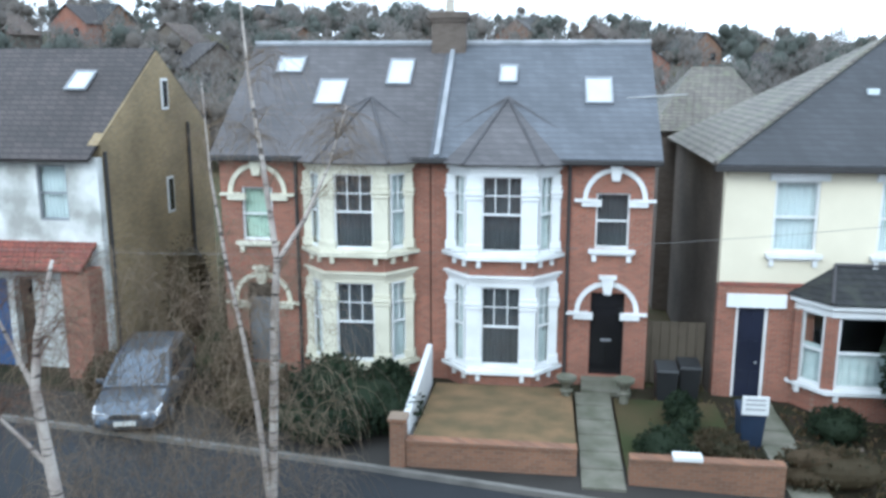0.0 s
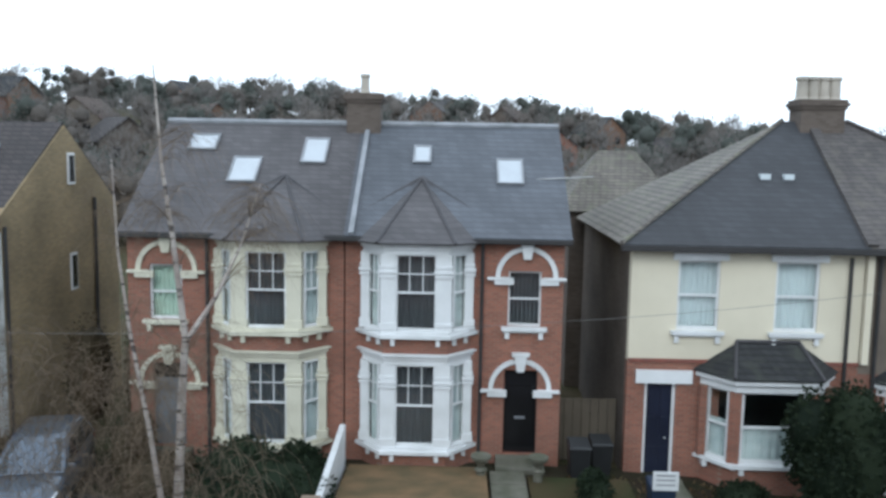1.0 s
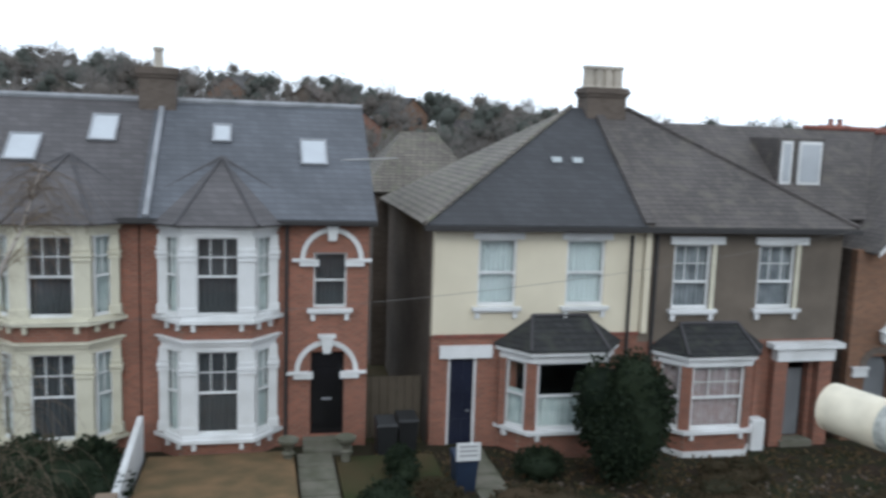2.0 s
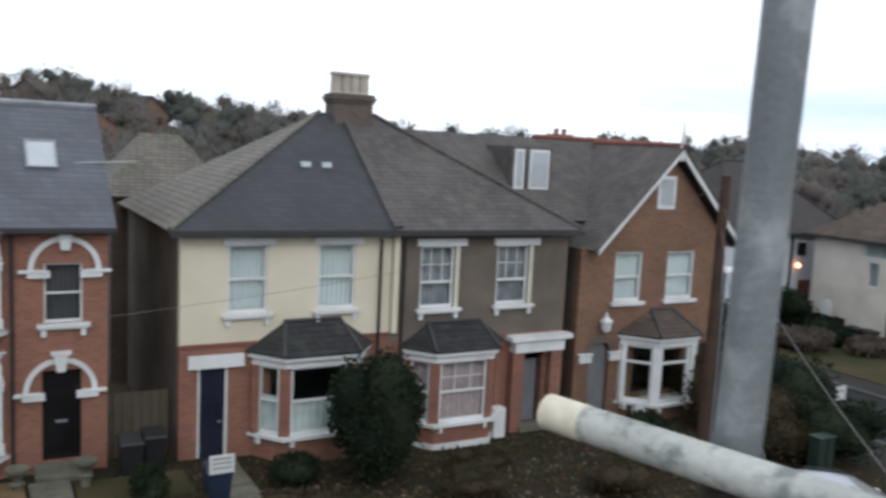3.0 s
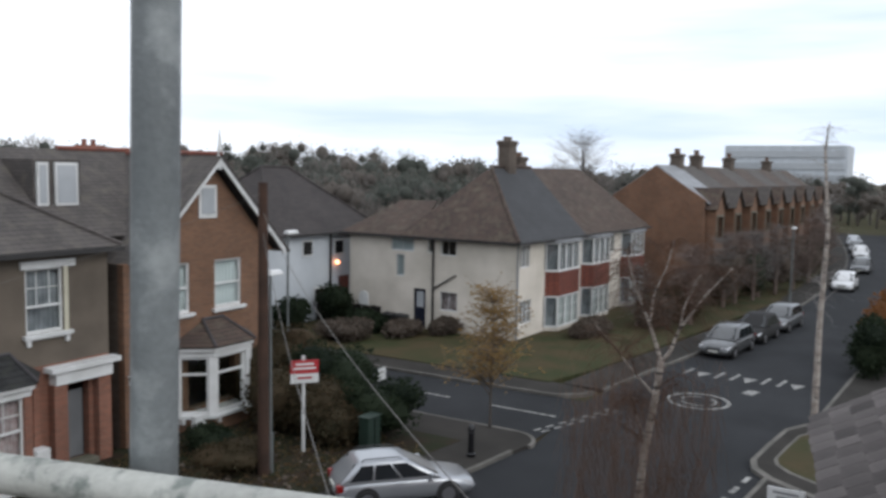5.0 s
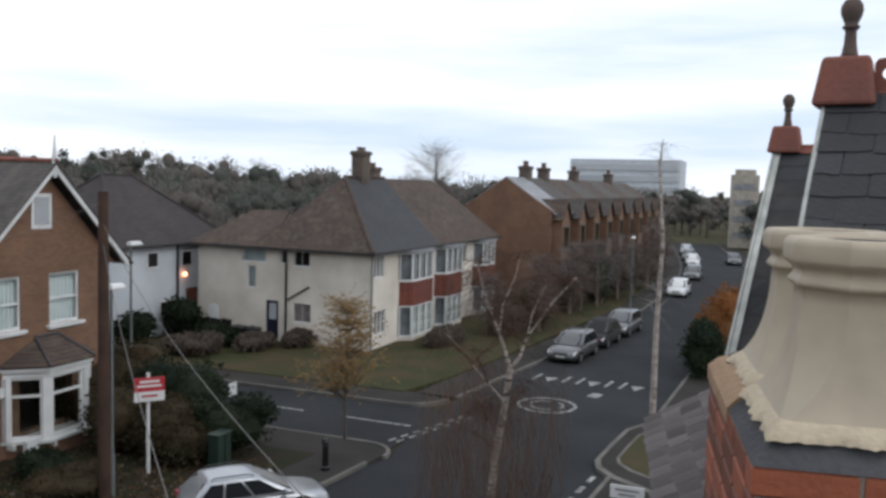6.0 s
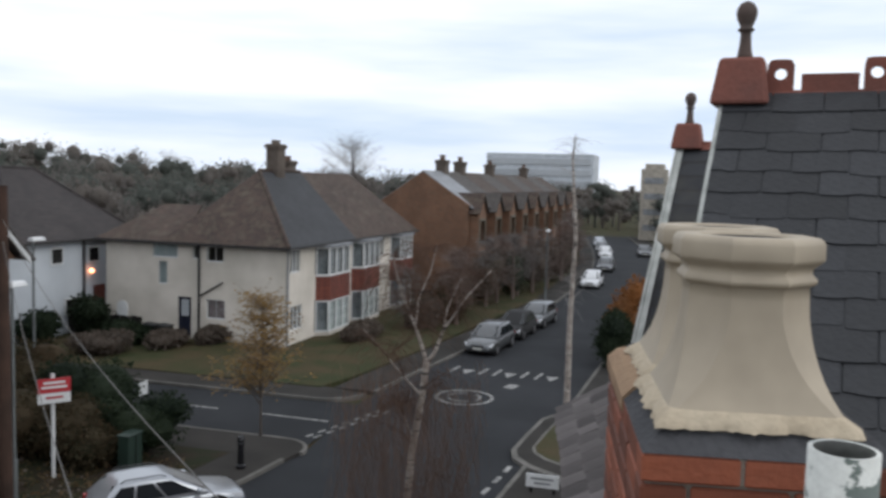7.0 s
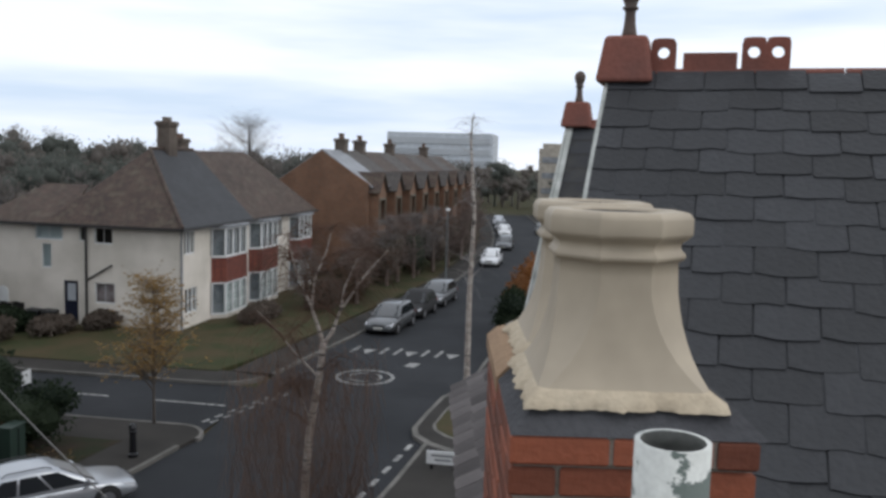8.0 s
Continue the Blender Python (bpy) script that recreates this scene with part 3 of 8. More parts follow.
def pier(parent, x, y, w, d, z0, z1, mat, angle=0.0):
    s = Shape()
    s.box(-w / 2, w / 2, -d / 2, d / 2, z0, z1)
    for a, b, e in ((z0, z0 + 0.22, 0.04), (z1 - 0.62, z1 - 0.55, 0.04), (z1 - 0.5, z1 - 0.42, 0.055), (z1 - 0.36, z1 - 0.3, 0.03)):
        s.box(-w / 2 - e, w / 2 + e, -d / 2 - e, d / 2 + e, a, b)
    return rotated(part("pier", s, mat, parent), x, y, angle)


def villa(xm, sg, paint, label, blinds, door_mat):
    """One half of the tall red-brick pair: a two-storey canted bay and an arched entrance; sg mirrors it."""
    X = lambda u: xm + sg * u
    R = lambda a, b: (min(X(a), X(b)), max(X(a), X(b)))
    h = thing("house", label, "house", "houses across the street")
    y = 23.0
    g = -0.75
    xb0, xb1 = R(0.62, 3.38)
    xd0, xd1 = R(4.43, 5.35)
    xw0, xw1 = R(4.48, 5.38)
    holes = [(xb0, xb1, 0.2, 2.5), (xb0, xb1, 3.5, 5.3), (xd0, xd1, -0.2, 2.2), (xw0, xw1, 3.42, 4.95)]
    s = Shape()
    x0, x1 = R(0.02, 5.98)
    s.wall(x0, x1, g, 5.85, y, y + 0.3, holes)
    part("wall", s, RED, h)
    e0, e1 = R(5.68, 5.98)
    s = Shape()
    s.hexa([(e0, y + 0.3, g), (e1, y + 0.3, g), (e1, 31, g), (e0, 31, g)], [(e0, y + 0.3, 5.85), (e1, y + 0.3, 5.85), (e1, 31, 5.85), (e0, 31, 5.85)])
    s.hexa([(e0, y + 0.1, 5.85), (e0, 27, 8.78), (e0, 31, 5.85)], [(e1, y + 0.1, 5.85), (e1, 27, 8.78), (e1, 31, 5.85)])
    part("side_wall", s, STOCK, h)
    s = Shape()
    s.box(x0, x1, 31, 31.3, g, 5.85)
    part("rear_wall", s, STOCK, h)
    # floors and partition coloured dark to give the room its shade
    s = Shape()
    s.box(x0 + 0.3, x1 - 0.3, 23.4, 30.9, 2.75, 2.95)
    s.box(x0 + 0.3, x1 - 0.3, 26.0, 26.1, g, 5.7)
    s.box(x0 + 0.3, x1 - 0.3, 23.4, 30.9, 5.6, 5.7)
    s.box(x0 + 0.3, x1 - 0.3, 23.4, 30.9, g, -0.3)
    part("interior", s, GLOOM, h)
    # roof
    s = Shape()
    r0, r1 = R(0.0, 6.15)
    s.slab([(r0, 22.72, 5.86), (r1, 22.72, 5.86), (r1, 27, 8.95), (r0, 27, 8.95)], 0.09)
    s.slab([(r0, 27, 8.95), (r1, 27, 8.95), (r1, 31.4, 5.77), (r0, 31.4, 5.77)], 0.09)
    roof = part("roof", s, SLATE if sg > 0 else BROWN_SLATE, h)
    s = Shape()
    s.tube([(r0, 27, 8.96), (r1, 27, 8.96)], 0.1, 8)
    part("ridge_tiles", s, LEAD, roof)
    s = Shape()
    s.box(r0, r1, 22.6, 22.72, 5.74, 5.84)
    s.box(r0, r1, 22.72, 22.99, 5.7, 5.76)
    part("gutter", s, PIPE_DARK, h)
    p0, p1 = R(3.72, 3.8)
    s = Shape()
    s.tube([((p0 + p1) / 2, 22.9, 5.7), ((p0 + p1) / 2, 22.92, g)], 0.05, 8)
    part("drainpipe", s, PIPE_DARK, h)
    # bay
    xc, d = X(2.0), 0.75
    plan = bay_outline(xc, 1.5, 0.84, y, d)
    for z0, z1, n in ((g, 0.02, "bay_base"), (2.77, 3.2, "bay_band")):
        s = Shape()
        s.prism(plan, z0, z1)
        part(n, s, RED, h)
    for z0, z1 in ((0.02, 2.77), (3.2, 5.72)):
        s = Shape()
        s.prism(grown(plan, 0.16), z0, z0 + 0.1)
        s.prism(grown(plan, 0.08), z0 + 0.1, z0 + 0.18)
        for k in range(3):
            a, b = plan[k], plan[k + 1]
            for t in ((0.14, 0.86) if k == 1 else (0.3, 0.75)):
                bx_, by_ = a[0] + (b[0] - a[0]) * t, a[1] + (b[1] - a[1]) * t
                s.box(bx_ - 0.055, bx_ + 0.055, by_ - 0.1, by_ + 0.06, z0 - 0.2, z0)
        part("bay_sill", s, paint, h)
        s = Shape()
        top = z1 - (0.32 if z0 < 1 else 0.28)
        s.prism(plan, top, z1 - 0.1)
        s.prism(grown(plan, 0.05), z1 - 0.16, z1 - 0.06)
        s.prism(grown(plan, 0.12), z1 - 0.06, z1)
        part("bay_head", s, paint, h)
        zs, zt = z0 + 0.181, top - 0.001
        for px, py, an in ((xc - 0.74, y - d + 0.14, 0), (xc + 0.74, y - d + 0.14, 0)):
            pier(h, px, py, 0.4, 0.26, zs, zt, paint)
        for q in (-1, 1):
            pier(h, xc + q * 1.42, y - 0.11, 0.22, 0.2, zs, zt, paint)
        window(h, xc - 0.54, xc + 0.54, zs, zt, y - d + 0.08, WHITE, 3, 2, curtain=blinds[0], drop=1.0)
        for q in (-1, 1):
            wd = 0.52
            w = window(h, -wd / 2, wd / 2, zs, zt, 0, WHITE, 2, 2, curtain=blinds[1], drop=1.0)
            rotated(w, xc + q * 1.17, y - 0.36, q * 48)
    # bay roof, a half cone of flat slates with leaded hips
    ap = (X(2.0), 24.86, 7.38)
    ring = grown(bay_outline(xc, 1.75, 0.95, y - 0.1, d), 0.14)
    ring = [(ring[0][0], 22.9), ring[1], ring[2], (ring[3][0], 22.9)]
    s = Shape()
    pts = [(px, py, 5.76) for px, py in ring]
    back = [(ring[0][0] - 0.1, 23.3, 6.2), (ring[3][0] + 0.1, 23.3, 6.2)]
    loop = [back[0]] + pts + [back[1]]
    for a, b in zip(loop, loop[1:]):
        s.slab([a, b, ap], 0.05)
    for a in loop:
        hip = Shape()
        hip.tube([(a[0], a[1], a[2] + 0.01), (ap[0], ap[1], ap[2] + 0.02)], 0.045, 6)
        part("hip_flashing", hip, DARK_LEAD, h)
    part("bay_roof", s, BROWN_SLATE, h)
    s = Shape()
    s.prism(grown(bay_outline(xc, 1.75, 0.95, y - 0.1, d), 0.16), 5.725, 5.755)
    part("bay_gutter", s, PIPE_DARK, h)
    # upper arched window and entrance
    ac = X(4.93)
    arch(h, ac + 0.04, 4.79, 0.72, 0.13, y, paint, "moulded round arch with keystone")
    window(h, xw0, xw1, 3.42, 4.95, y + 0.08, WHITE, 1, 1, curtain=blinds[2], drop=1.0)
    sill(h, ac - 0.62, ac + 0.62, y, 3.42, paint)
    arch(h, X(4.86), 1.66, 0.74, 0.13, y, paint, "moulded round arch over the entrance")
    s = Shape()
    s.box(xd0, xd1, y + 0.16, y + 0.22, -0.2, 1.72)
    door = part("door", s, door_mat, h, "panelled front door")
    for zz in (0.0, 0.95):
        for q in (0.1, 0.52):
            s = Shape()
            s.box(xd0 + q * 0.92 + 0.03, xd0 + q * 0.92 + 0.36, y + 0.145, y + 0.161, zz + 0.02, zz + 0.68)
            part("panel", s, door_mat, door)
    s = Shape()
    s.box((xd0 + xd1) / 2 - 0.14, (xd0 + xd1) / 2 + 0.14, y + 0.135, y + 0.16, 0.78, 0.84)
    part("letter_plate", s, LEAD, door)
    s = Shape()
    s.box(xd0, xd1, y + 0.17, y + 0.2, 1.73, 2.2)
    part("fanlight", s, BLACK, h)
    s = Shape()
    for k in range(3):
        s.box(xd0 - 0.2, xd1 + 0.2, y - 0.35 * (3 - k), y, g + 0.001, g + 0.18 * (k + 1))
    part("doorstep", s, CONCRETE, h)
    return h


XM = -2.95
# GLOOM sheets are added behind the glass to paint its dark look
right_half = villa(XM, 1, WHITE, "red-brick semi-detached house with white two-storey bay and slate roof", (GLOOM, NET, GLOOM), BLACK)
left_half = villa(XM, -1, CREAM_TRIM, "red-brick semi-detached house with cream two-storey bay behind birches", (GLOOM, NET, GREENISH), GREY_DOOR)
for k, (x0, x1, y, z, up) in enumerate(((-1.26, -0.72, 25.35, 7.78, 0.85), (1.22, 2.0, 24.58, 7.22, 1.2))):
    skylight(right_half, x0, x1, y, z, up, 0.722)
for x0, x1, y, z, up in ((-8.1, -7.25, 25.75, 8.06, 0.8), (-6.6, -5.75, 24.5, 7.16, 1.2), (-4.6, -3.85, 25.27, 7.72, 1.25)):
    skylight(left_half, x0, x1, y, z, up, 0.722)
chimney(right_half, -3.4, -2.35, 26.6, 27.4, 8.5, 9.9, SOOTY, 1, POT_GREY, 0.6, 0.14)
s = Shape()
s.slab([(-2.82, 22.7, 5.96), (-2.68, 22.7, 5.96), (-2.68, 27, 9.07), (-2.82, 27, 9.07)], 0.12)
part("party_parapet", s, LEAD, right_half)
s = Shape()
s.tube([(2.0, 24.9, 7.36), (4.0, 24.7, 7.5)], 0.02, 6)
part("overflow_pipe", s, PALE_LEAD, right_half)


def low_bay(h, xc, half, face, y, d, g, z_sill, z_head, roof_mat, windows, base_mat, top_half, top_z, curtain, paint=WHITE):
    """A single-storey canted bay with a hipped slate roof."""
    plan = bay_outline(xc, half, face, y, d)
    s = Shape()
    s.prism(plan, g, z_sill - 0.1)
    part("bay_base", s, base_mat, h)
    s = Shape()
    s.prism(grown(plan, 0.14), z_sill - 0.1, z_sill)
    for x in (xc - face * 0.8, xc + face * 0.8, xc - half * 0.95, xc + half * 0.95):
        s.box(x - 0.06, x + 0.06, (y - d if abs(x - xc) < face else y - d * 0.25) - 0.1, y - 0.05, z_sill - 0.28, z_sill - 0.1)
    part("bay_sill", s, paint, h)
    s = Shape()
    s.prism(grown(plan, 0.05), z_head - 0.06, z_head + 0.16)
    s.prism(grown(plan, 0.16), z_head + 0.16, z_head + 0.32)
    part("bay_cornice", s, paint, h)
    a = grown(plan, 0.24)
    low = [(px, py, z_head + 0.325) for px, py in a]
    hi = [(xc - top_half, y - 0.05, top_z), (xc + top_half, y - 0.05, top_z)]
    s = Shape()
    s.slab([low[0], low[1], hi[0]], 0.05)
    s.slab([low[1], low[2], hi[1], hi[0]], 0.05)
    s.slab([low[2], low[3], hi[1]], 0.05)
    part("bay_roof", s, roof_mat, h)
    s = Shape()
    s.tube([(hi[0][0], y - 0.06, top_z + 0.04), (hi[1][0], y - 0.06, top_z + 0.04)], 0.06, 6)
    for p, q in ((low[1], hi[0]), (low[2], hi[1])):
        s.tube([(p[0], p[1], p[2] + 0.03), (q[0], q[1], q[2] + 0.03)], 0.05, 6)
    part("hip_tiles", s, DARK_LEAD, h)
    zs, zt = z_sill + 0.001, z_head - 0.061
    for q in (-1, 1):
        s = Shape()
        s.box(-0.16, 0.16, -0.1, 0.14, zs, zt)
        rotated(part("pier", s, base_mat if windows == "brick" else paint, h), xc + q * (face - 0.02), y - d + 0.14, q * 20)
        s = Shape()
        s.box(xc + q * half - 0.1, xc + q * half + 0.1, y - 0.2, y, zs, zt)
        part("pier", s, base_mat if windows == "brick" else paint, h)
        wd = math.hypot(half - face, d) - (0.42 if windows == "brick" else 0.3)
        w = window(h, -wd / 2, wd / 2, zs, zt, 0, paint, 1, 1, curtain=curtain, drop=1.0 if curtain is PINK else 0.55, low_net=curtain is NET, mid=0.5 if curtain else 0.7, bar=0.06 if curtain else 0.09)
        rotated(w, xc + q * ((half + face) / 2 + 0.0), y - d / 2 + 0.04, q * math.degrees(math.atan2(d, half - face)))
    fw = face - 0.16
    window(h, xc - fw, xc + fw, zs, zt, y - d + 0.08, paint, 3 if curtain is PINK else 1, 2 if curtain is PINK else 1, curtain=curtain, drop=1.0 if curtain is PINK else 0.5, low_net=curtain is NET, mid=0.5 if curtain else 0.7, bar=0.07 if curtain else 0.1)


def shell(h, x0, x1, y, depth, g, top, holes, front, side, band=None):
    """Front wall with openings, side and rear walls, and floors inside coloured dark as room gloom."""
    if band:
        s = Shape()
        s.wall(x0, x1, g, band[0], y, y + 0.3, holes)
        part("lower_wall", s, band[1], h)
        s = Shape()
        s.wall(x0, x1, band[0], top, y, y + 0.3, holes)
        part("upper_wall", s, front, h)
    else:
        s = Shape()
        s.wall(x0, x1, g, top, y, y + 0.3, holes)
        part("wall", s, front, h)
    for a, b in ((x0, x0 + 0.25), (x1 - 0.25, x1)):
        s = Shape()
        s.box(a, b, y + 0.3, y + depth, g, top)
        part("side_wall", s, side, h)
    s = Shape()
    s.box(x0 + 0.25, x1 - 0.25, y + depth - 0.25, y + depth, g, top)
    part("rear_wall", s, side, h)
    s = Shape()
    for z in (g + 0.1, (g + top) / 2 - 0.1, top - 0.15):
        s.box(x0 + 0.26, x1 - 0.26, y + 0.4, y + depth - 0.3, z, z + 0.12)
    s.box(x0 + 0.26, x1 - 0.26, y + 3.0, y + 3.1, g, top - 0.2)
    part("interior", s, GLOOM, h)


# ---- the cream and pebbledash pair with a shared hipped roof ----
G2, E2 = -1.05, 5.72
cream = thing("house", "cream-rendered semi-detached house with red brick ground floor", "house", "houses across the street")
holes = [(6.12, 7.25, 3.42, 5.36), (8.75, 9.92, 3.42, 5.36), (5.35, 6.2, -0.7, 1.94), (7.4, 9.8, 0.05, 1.95)]
shell(cream, 4.85, 11.1, 23, 9, G2, E2, holes, CREAM, SOOTY, (2.55, RED))
for x0, x1 in ((6.12, 7.25), (8.75, 9.92)):
    window(cream, x0, x1, 3.42, 5.36, 23.06, WHITE, curtain=BLIND, bar=0.07)
    s = Shape()
    s.box(x0 - 0.16, x1 + 0.2, 22.92, 23, 5.36, 5.56)
    part("lintel", s, WHITE, cream)
    sill(cream, x0 - 0.15, x1 + 0.15, 23, 3.42, WHITE)
s = Shape()
s.box(5.08, 6.62, 22.9, 23, 1.94, 2.3)
part("lintel", s, WHITE, cream)
s = Shape()
s.box(5.42, 6.12, 23.1, 23.16, -0.66, 1.9)
door = part("door", s, NAVY, cream, "dark blue panelled front door")
for zz in (-0.5, 0.35, 1.2):
    for xx in (5.5, 5.82):
        s = Shape()
        s.box(xx, xx + 0.22, 23.085, 23.101, zz, zz + 0.6)
        part("panel", s, NAVY, door)
s = Shape()
s.lathe((5.98, 23.07, 0.32), [(0.03, 0), (0.045, 0.03), (0.02, 0.06)], 8)
part("door_knob", s, LEAD, door)
s = Shape()
for x in (5.35, 6.12):
    s.box(x, x + 0.08, 23.06, 23.18, -0.7, 1.94)
part("door_frame", s, WHITE, cream)
s = Shape()
s.box(5.2, 6.4, 22.5, 23.0, G2, -0.7)
part("doorstep", s, CONCRETE, cream)
s = Shape()
s.box(4.85, 11.1, 22.96, 22.998, 2.52, 2.62)
part("string_course", s, TERRACOTTA, cream)
low_bay(cream, 8.62, 1.7, 1.02, 23, 0.85, G2, -0.02, 2.02, MOSS_TILE, "brick", RED, 0.85, 3.12, NET)
s = Shape()
s.tube([(10.72, 22.93, 5.5), (10.72, 22.93, G2)], 0.05, 8)
part("drainpipe", s, PIPE_DARK, cream)

dashed = thing("house", "pebbledash semi-detached house with red brick ground floor and porch", "house", "houses across the street")
holes = [(12.1, 13.3, 3.28, 5.25), (14.9, 16.12, 3.28, 5.25), (15.85, 16.95, -0.9, 1.65), (12.2, 14.5, -0.1, 1.7)]
shell(dashed, 11.1, 17.72, 23, 9, G2, E2, holes, DASH, SOOTY, (2.3, RED))
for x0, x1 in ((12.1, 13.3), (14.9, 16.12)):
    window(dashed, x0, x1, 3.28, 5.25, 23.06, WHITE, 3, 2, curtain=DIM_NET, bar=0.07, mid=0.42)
    s = Shape()
    s.box(x0 - 0.16, x1 + 0.4, 22.92, 23, 5.25, 5.48)
    part("lintel", s, WHITE, dashed)
    s = Shape()
    s.box(x1 + 0.02, x1 + 0.16, 22.95, 23.0, 3.28, 5.24)
    part("reveal", s, CREAM_TRIM, dashed)
    sill(dashed, x0 - 0.12, x1 + 0.25, 23, 3.28, WHITE)
s = Shape()
s.box(15.4, 17.85, 22.55, 23.0, 2.08, 2.24)
s.box(15.6, 17.6, 22.65, 23.0, 1.68, 2.08)
part("porch_head", s, WHITE, dashed)
for x in (15.55, 17.1):
    s = Shape()
    s.box(x, x + 0.45, 22.7, 23.0, G2, 1.68)
    part("porch_pier", s, RED, dashed)
s = Shape()
s.box(15.95, 16.85, 23.2, 23.26, -0.85, 1.3)
part("door", s, GREY_DOOR, dashed, "plain grey front door in the porch")
s = Shape()
s.box(15.9, 17.0, 22.6, 23.1, G2, -0.86)
part("doorstep", s, CONCRETE, dashed)
low_bay(dashed, 13.38, 1.66, 1.0, 23, 0.85, G2, -0.2, 1.8, MOSS_TILE, "brick", RED, 0.95, 2.82, PINK)
s = Shape()
s.prism(grown(bay_outline(13.38, 1.66, 1.0, 23, 0.85), 0.05), G2, G2 + 0.2)
part("plinth", s, WHITE, dashed)
s = Shape()
s.box(14.75, 15.2, 22.4, 22.8, G2, -0.05)
soften(part("meter_box", s, WHITE, dashed), 0.03)
s = Shape()
s.tube([(11.5, 22.93, 5.5), (11.5, 22.93, G2)], 0.055, 8)
part("drainpipe", s, PIPE_DARK, dashed)
s = Shape()
s.box(11.12, 11.3, 22.85, 23.0, 2.6, 5.7)
part("party_strip", s, CREAM, dashed)


def hip_roof(h, x0, x1, y0, y1, ze, zr, ya, xa, xb, mats, over=0.3):
    """A hipped roof with its ridge from (xa, ya) to (xb, ya); mats: front, left, right."""
    a, b, c, d = (x0 - over, y0 - over, ze), (x1 + over, y0 - over, ze), (x1 + over, y1 + over, ze), (x0 - over, y1 + over, ze)
    p, q = (xa, ya, zr), (xb, ya, zr)
    for n, pts, m in (("front_slope", (a, b, q, p), mats[0]), ("rear_slope", (c, d, p, q), mats[0]), ("hip_slope", (d, a, p), mats[1]), ("hip_slope", (b, c, q), mats[2])):
        pts = [pt for i, pt in enumerate(pts) if Vector(pt) != Vector(pts[i - 1])]
        s = Shape()
        s.slab(pts, 0.08)
        part(n, s, m, h)
    s = Shape()
    for u, v in ((a, p), (b, q), (c, q), (d, p), (p, q)):
        if Vector(u) != Vector(v):
            s.tube([(u[0], u[1], u[2] + 0.03), (v[0], v[1], v[2] + 0.03)], 0.075, 6)
    part("ridge_tiles", s, mats[1], h)
    s = Shape()
    s.box(a[0], b[0], a[1] - 0.1, a[1], ze - 0.12, ze - 0.01)
    s.box(a[0] + 0.01, b[0] - 0.01, a[1], y0, ze - 0.13, ze - 0.09)
    part("gutter", s, PIPE_DARK, h)


s = Shape()
for n, pts, m, own in (("front_slope", ((4.5, 22.7, 5.78), (11.1, 22.7, 5.78), (11.1, 27.5, 9.28), (10.3, 27.5, 9.28)), CREAM_SLATE, cream),
                       ("hip_slope", ((4.5, 32, 5.78), (4.5, 22.7, 5.78), (10.3, 27.5, 9.28)), LIGHT_TILE, cream),
                       ("rear_slope", ((11.1, 32, 5.78), (4.5, 32, 5.78), (10.3, 27.5, 9.28), (11.1, 27.5, 9.28)), LIGHT_TILE, cream),
                       ("front_slope", ((11.1, 22.7, 5.78), (18.05, 22.7, 5.78), (12.3, 27.5, 9.28), (11.1, 27.5, 9.28)), DULL_TILE, dashed),
                       ("hip_slope", ((18.05, 22.7, 5.78), (18.05, 32, 5.78), (12.3, 27.5, 9.28)), DULL_TILE, dashed),
                       ("rear_slope", ((18.05, 32, 5.78), (11.1, 32, 5.78), (11.1, 27.5, 9.28), (12.3, 27.5, 9.28)), OLD_SLATE, dashed)):
    s = Shape()
    s.slab(pts, 0.09)
    part(n, s, m, own)
for own, x0, x1, e in ((cream, 4.5, 11.1, (4.5, 10.3)), (dashed, 11.1, 18.05, (18.05, 12.3))):
    s = Shape()
    s.tube([(e[0], 22.7, 5.82), (e[1], 27.5, 9.32)], 0.07, 6)
    part("ridge_tiles", s, LIGHT_TILE if own is cream else DULL_TILE, own)
    s = Shape()
    s.box(x0, x1, 22.55, 22.68, 5.62, 5.76)
    s.box(x0, x1, 22.68, 22.98, 5.6, 5.7)
    part("gutter", s, PIPE_DARK, own)
s = Shape()
s.slab([(11.0, 22.7, 5.9), (11.3, 22.7, 5.9), (11.3, 27.3, 9.28), (11.0, 27.3, 9.28)], 0.14)
part("party_parapet", s, DULL_TILE, cream)
for x in (9.0, 9.68):
    s = Shape()
    s.box(x - 0.12, x + 0.16, 25.0, 25.22, 7.5, 7.66)
    part("roof_vent", s, BLIND, cream)
chimney(cream, 10.7, 12.05, 27.0, 28.0, 8.3, 9.95, SOOTY, 4, POT_GREY, 0.72, 0.19)
rear = thing("rear_wing", "rear wing with weathered grey tiled roof behind the cream house", "house wing")
s = Shape()
s.box(4.3, 8.4, 32.2, 37, -1.0, 5.95)
part("wall", s, SOOTY, rear)
s = Shape()
s.slab([(3.9, 31.9, 6.0), (8.7, 31.9, 6.0), (7.0, 34, 8.3), (5.6, 34, 8.3)], 0.09)
s.slab([(3.9, 37.3, 6.0), (3.9, 31.9, 6.0), (5.6, 34, 8.3)], 0.09)
s.slab([(8.7, 31.9, 6.0), (8.7, 37.3, 6.0), (7.0, 34, 8.3)], 0.09)
s.slab([(8.7, 37.3, 6.0), (3.9, 37.3, 6.0), (5.6, 34, 8.3), (7.0, 34, 8.3)], 0.09)
part("roof", s, LIGHT_TILE, rear)

# ---- the brown brick house with a front gable ----
G4 = -1.1
gabled = thing("house", "brown brick house with white bargeboards and a bay", "house", "houses across the street", Matrix.Translation((-0.27, 0, -0.06)))
